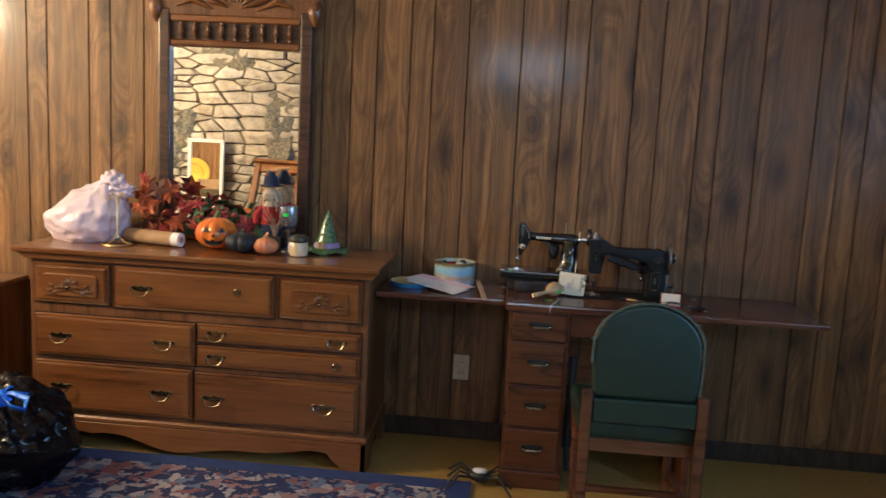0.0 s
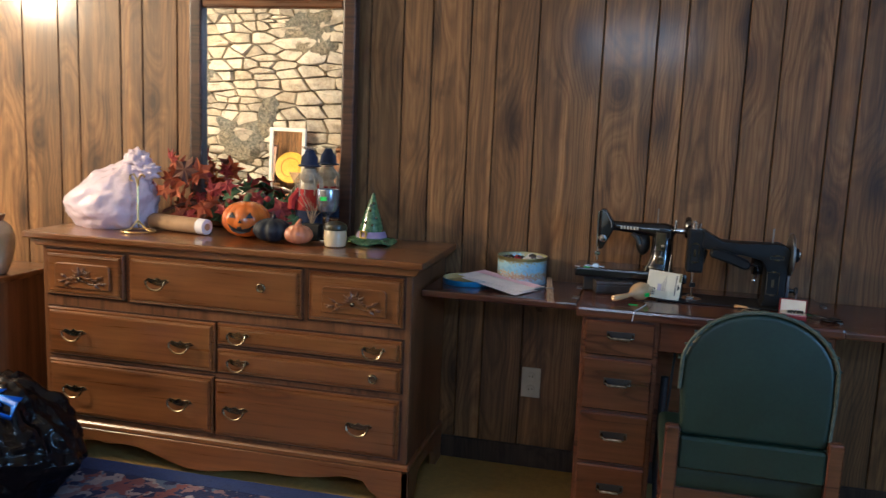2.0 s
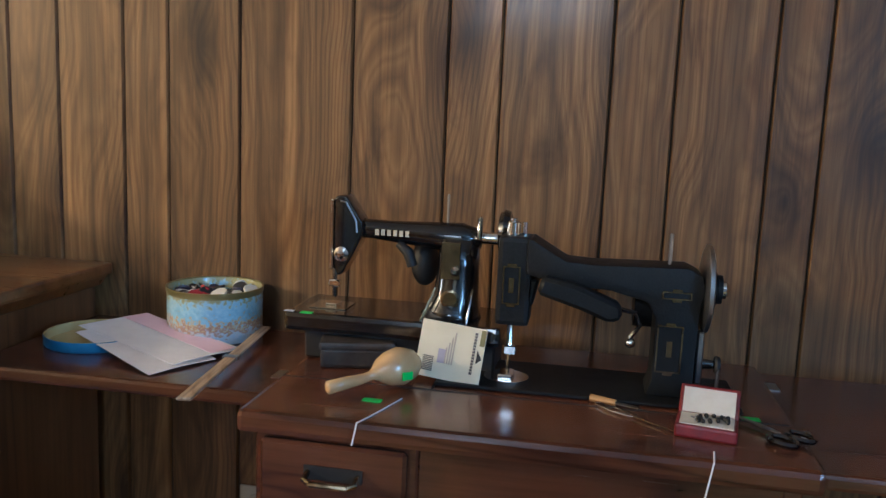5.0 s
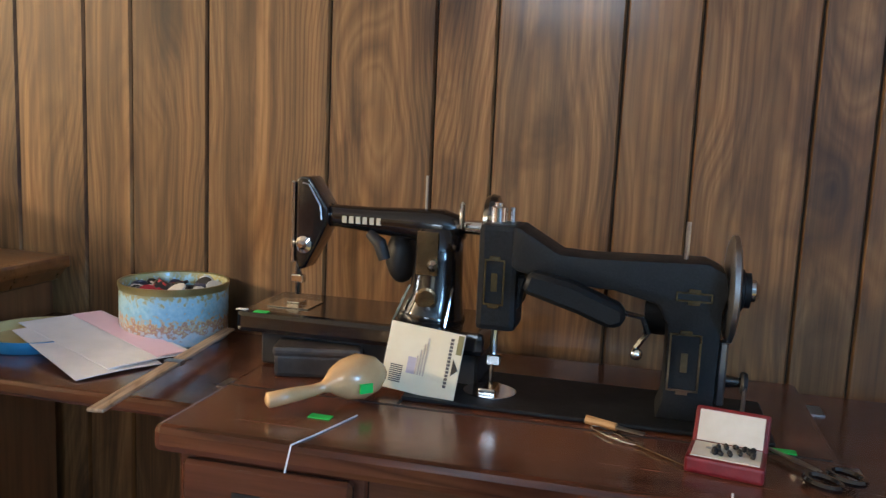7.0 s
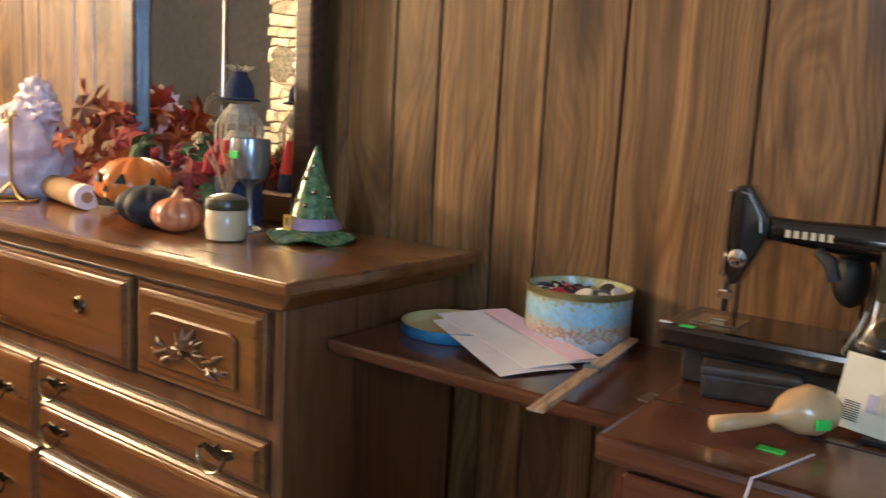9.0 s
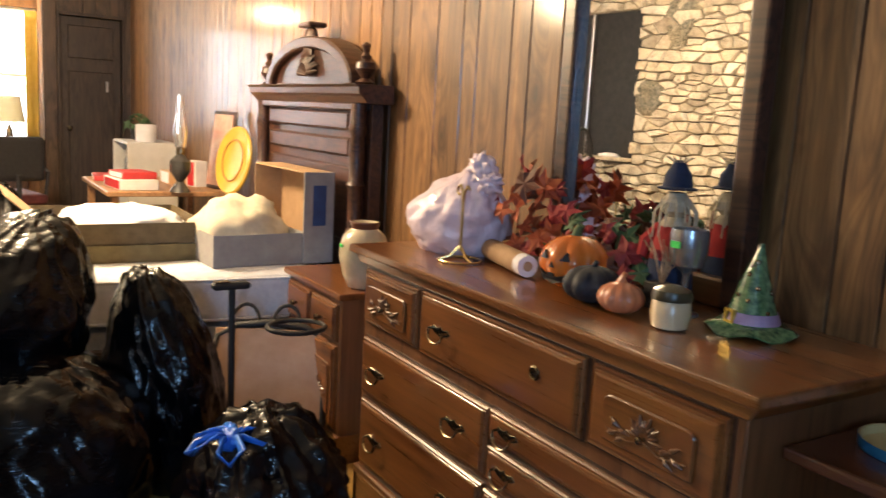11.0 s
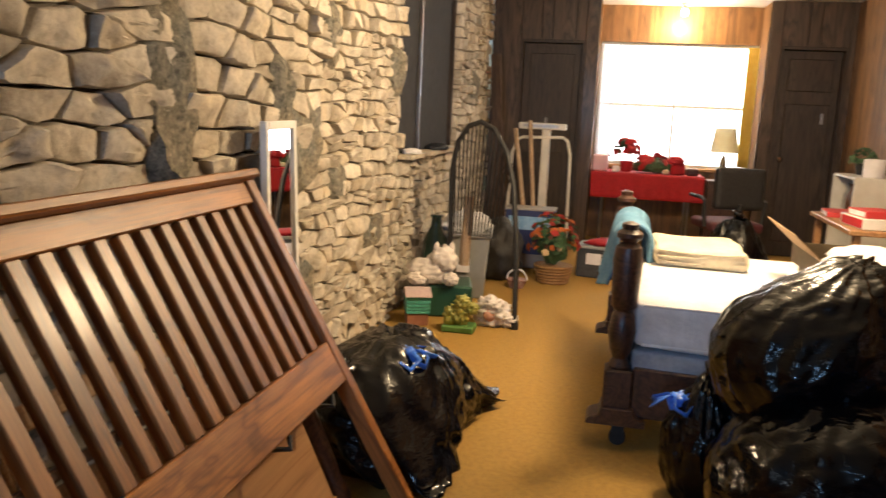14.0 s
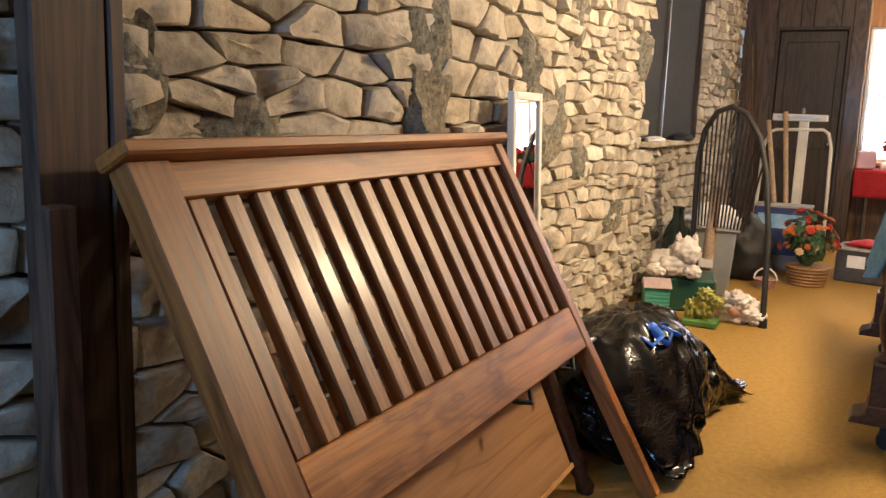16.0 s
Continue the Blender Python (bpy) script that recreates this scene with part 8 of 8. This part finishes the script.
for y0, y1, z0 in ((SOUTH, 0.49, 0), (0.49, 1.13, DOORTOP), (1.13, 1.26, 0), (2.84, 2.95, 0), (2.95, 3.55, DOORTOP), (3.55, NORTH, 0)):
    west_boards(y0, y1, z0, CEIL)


def stone_mesh(w, h, seed, depth=0.06, nx=6, nz=5, bm=None, at=(0, 0, 0)):
    """A roughly squared stone that faces +y, with broken corners and a hewn face."""
    r = random.Random(seed)
    off = Vector((r.uniform(-99, 99), r.uniform(-99, 99), r.uniform(-99, 99)))
    own = bm or bmesh.new()
    power = r.uniform(4.5, 14.0)
    cj = [(r.uniform(-0.15, 0.15), r.uniform(-0.18, 0.18)) for _ in range(4)]
    if nx > 7:
        power = 2.4
        cj = [(r.uniform(-0.3, 0.3), r.uniform(-0.14, 0.14)) for _ in range(4)]
    tilt, lean, shear = r.uniform(-0.12, 0.12), r.uniform(-0.1, 0.1), r.uniform(-0.16, 0.16)
    grid = []
    for i in range(nx + 1):
        row = []
        for j in range(nz + 1):
            u, v = 2 * i / nx - 1, 2 * j / nz - 1
            k = max(abs(u), abs(v))
            s = (abs(u) ** power + abs(v) ** power) ** (1 / power)
            f = k / s if s > 0 else 1
            x, z = u * f * w / 2, v * f * h / 2
            a, b = (u + 1) / 2, (v + 1) / 2
            wts = ((1 - a) * (1 - b), a * (1 - b), (1 - a) * b, a * b)
            x += w * sum(k2 * c[0] for k2, c in zip(wts, cj))
            z += h * sum(k2 * c[1] for k2, c in zip(wts, cj))
            q = Vector((x * 7, 0, z * 7)) + off
            n1, n2 = noise.noise(q), noise.noise(q * 2.6)
            edge = max(0.0, k - 0.7) / 0.3
            x += 0.1 * min(w, h) * noise.noise(q * 1.3 + Vector((9, 0, 0))) * edge + shear * z
            z += 0.16 * min(w, h) * noise.noise(q * 1.3 + Vector((0, 9, 0))) * edge
            y = depth * (1 - 0.34 * edge ** 2) + depth * (0.3 * n1 + 0.34 * n2) + tilt * z + lean * x * 0.5
            if k > 0.99:
                y = min(y, depth * 0.55)
            row.append(own.verts.new((at[0] + x, at[1] + max(y, 0.012), at[2] + z)))
        grid.append(row)
    for i in range(nx):
        for j in range(nz):
            own.faces.new((grid[i][j], grid[i][j + 1], grid[i + 1][j + 1], grid[i + 1][j]))
    rim = [grid[i][0] for i in range(nx)] + [grid[nx][j] for j in range(nz)] + [grid[i][nz] for i in range(nx, 0, -1)] + [grid[0][j] for j in range(nz, 0, -1)]
    back = [own.verts.new((v.co.x, at[1] - 0.02, v.co.z)) for v in rim]
    for i in range(len(rim)):
        own.faces.new((rim[i], rim[(i + 1) % len(rim)], back[(i + 1) % len(rim)], back[i]))
    return own


# large weathered slabs: x from, x to, z from, z to
SLABS = [(-1.36, -1.08, 1.03, 1.18), (-2.16, -1.9, 1.0, 1.75), (-3.32, -2.96, 0.92, 1.32), (-3.0, -2.84, 1.16, 1.5), (-3.72, -3.5, 0.78, 1.02), (-4.78, -4.5, 1.32, 1.62), (-4.62, -4.2, 1.9, 2.3), (-0.99, -0.84, 1.08, 1.32), (-2.7, -2.2, 1.75, 2.15), (-1.6, -1.2, 0.3, 0.6), (-3.6, -3.35, 1.45, 1.75), (-3.2, -2.9, 0.4, 0.62), (-4.3, -4.1, 0.5, 0.72), (-1.45, -1.2, 1.9, 2.2), (-7.4, -7.1, 1.2, 1.6)]
rng = random.Random(11)
ASPECT = 0.36


def courses(x0, x1, heights, widths):
    """Seats of the stones: uneven courses, each seat shaken out of line."""
    seats, z = [], -0.04
    while z < CEIL + 0.05:
        h = rng.uniform(*heights)
        x = x1 - rng.uniform(0, widths[0])
        while x > x0:
            w = rng.uniform(*widths)
            seats.append((x - w / 2, z + h / 2 + rng.uniform(-0.2, 0.2) * h + 0.03 * math.sin(x * 2.3 + z * 4)))
            if w > 0.8 * widths[1] and rng.random() < 0.4:
                seats.append((x - w / 2 + rng.uniform(-0.3, 0.3) * w, z + h))
            x -= w
        z += h
    return seats


def blocked(x, z):
    if WX0 < x < WX1 and WZ0 - 0.02 < z < WZ1 + 0.01:
        return True
    return any(a + 0.03 < x < b - 0.03 and c + 0.03 < z < d - 0.03 for a, b, c, d in SLABS)


def cut(poly, nx, nz, c):
    """The part of a convex outline where nx * x + nz * z <= c."""
    out = []
    for (ax, az), (bx, bz) in zip(poly, poly[1:] + poly[:1]):
        da, db = nx * ax + nz * az - c, nx * bx + nz * bz - c
        if da <= 0:
            out.append((ax, az))
        if da * db < 0:
            t = da / (da - db)
            out.append((ax + t * (bx - ax), az + t * (bz - az)))
    return out


seats = courses(-1.75, -0.42, (0.075, 0.13), (0.13, 0.3)) + courses(-2.75, -1.75, (0.06, 0.12), (0.1, 0.28)) + courses(-4.78, -2.75, (0.045, 0.1), (0.07, 0.24)) + courses(WEST, -4.78, (0.055, 0.11), (0.1, 0.26))
seats = [p for p in seats if not blocked(*p)]
cells = []
bins = {}
for p in seats:
    bins.setdefault((int(p[0] // 0.4), int(p[1] // 0.2)), []).append(p)
for x, z in seats:
    poly = [(WEST, 0.0), (-0.42, 0.0), (-0.42, CEIL), (WEST, CEIL)]
    if x >= WX1:
        poly = cut(poly, -1, 0, -WX1)
    elif x <= WX0:
        poly = cut(poly, 1, 0, WX0)
    elif z < WZ0:
        poly = cut(poly, 0, 1, WZ0 - 0.03)
    else:
        poly = cut(poly, 0, -1, -WZ1)
    bx, bz = int(x // 0.4), int(z // 0.2)
    for i in (-1, 0, 1):
        for j in (-1, 0, 1):
            for qx, qz in bins.get((bx + i, bz + j), ()):
                if (qx, qz) != (x, z) and poly:
                    nx, nz = (qx - x) * ASPECT * ASPECT, qz - z
                    poly = cut(poly, nx, nz, nx * (x + qx) / 2 + nz * (z + qz) / 2)
    if len(poly) > 2:
        w, h = max(p[0] for p in poly) - min(p[0] for p in poly), max(p[1] for p in poly) - min(p[1] for p in poly)
        if w > 0.03 and h > 0.02:
            cells.append(poly)


def rubble_stone(poly, seed, depth, bm=None, at=(0, 0, 0), ring=12):
    """A hewn stone in its seat, facing +y: broken outline, sloped shoulders, a rough split face."""
    r = random.Random(seed)
    own = bm or bmesh.new()
    off = Vector((r.uniform(-99, 99), r.uniform(-99, 99), r.uniform(-99, 99)))
    cx, cz = sum(p[0] for p in poly) / len(poly), sum(p[1] for p in poly) / len(poly)
    edges = list(zip(poly, poly[1:] + poly[:1]))
    length = [math.dist(a, b) for a, b in edges]
    step, outline = sum(length) / ring, []
    for (a, b), l in zip(edges, length):
        n = max(1, round(l / step))
        outline += [(a[0] + (b[0] - a[0]) * k / n, a[1] + (b[1] - a[1]) * k / n) for k in range(n)]
    # round the corners a little, then break the line
    m = len(outline)
    outline = [tuple(0.88 * outline[i][k] + 0.06 * (outline[i - 1][k] + outline[(i + 1) % m][k]) for k in (0, 1)) for i in range(m)]
    tx, tz = r.uniform(-0.14, 0.14), r.uniform(-0.22, 0.22)

    def ring_at(scale, y, rough, joint):
        out = []
        for px, pz in outline:
            d = math.hypot(px - cx, pz - cz) or 0.001
            q = Vector((px * 9, y * 20, pz * 9)) + off
            k = scale * (1 - joint / d) + 0.05 * noise.noise(q * 1.7)
            x, z = cx + (px - cx) * k, cz + (pz - cz) * k
            dy = rough * (0.6 * noise.noise(Vector((x * 9, 0, z * 9)) + off) + 0.32 * noise.noise(Vector((x * 26, 0, z * 26)) + off)) + (tx * (x - cx) + tz * (z - cz)) * min(1.0, rough * 40)
            out.append(own.verts.new((at[0] + x, at[1] + max(0.006, y + dy), at[2] + z)))
        return out

    if ring > 12:
        rings = [ring_at(1.0, depth * 0.1, 0.0, 0.006), ring_at(0.99, depth * 0.75, depth * 0.3, 0.006), ring_at(0.955, depth * 0.95, depth * 0.4, 0.006), ring_at(0.8, depth, depth * 0.6, 0.0), ring_at(0.58, depth, depth * 0.6, 0.0), ring_at(0.3, depth, depth * 0.6, 0.0)]
    else:
        rings = [ring_at(1.0, depth * 0.1, 0.0, 0.004), ring_at(1.0, depth * 0.78, depth * 0.4, 0.005), ring_at(0.9, depth, depth * 0.55, 0.006), ring_at(0.5, depth * 1.02, depth * 0.7, 0.0)]
    for a, b in zip(rings, rings[1:]):
        for i in range(m):
            own.faces.new((a[i], b[i], b[(i + 1) % m], a[(i + 1) % m]))
    mid = own.verts.new((at[0] + cx, at[1] + depth * (1.05 + 0.3 * noise.noise(off)), at[2] + cz))
    for i in range(m):
        own.faces.new((rings[-1][i], mid, rings[-1][(i + 1) % m]))
    return own


cells.sort(key=lambda p: -sum(q[0] for q in p) / len(p))
count = 300 - len(SLABS)
BACK = SOUTH - 0.052
for i, poly in enumerate(cells[:count]):
    x, z = sum(p[0] for p in poly) / len(poly), sum(p[1] for p in poly) / len(poly)
    part("stone", rubble_stone([(a - x, b - z) for a, b in poly], i, 0.042 + 0.03 * rng.random(), ring=22), STONE, wall_s, smooth=True, m=pose(x, BACK, z))
for i, (x0, x1, z0, z1) in enumerate(SLABS):
    part("stone", stone_mesh((x1 - x0) * 1.1, (z1 - z0) * 1.1, 900 + i, 0.066, 9, 11), LICHEN, wall_s, "grey lichen-spotted slab", smooth=True, m=pose((x0 + x1) / 2, BACK, (z0 + z1) / 2))
bm = bmesh.new()
for i, poly in enumerate(cells[count:]):
    rubble_stone(poly, 2000 + i, 0.036 + 0.034 * rng.random(), bm, (0, BACK, 0), 9)
tagged(part("far_stones", bm, STONE, wall_s, smooth=True), kind="stuff")
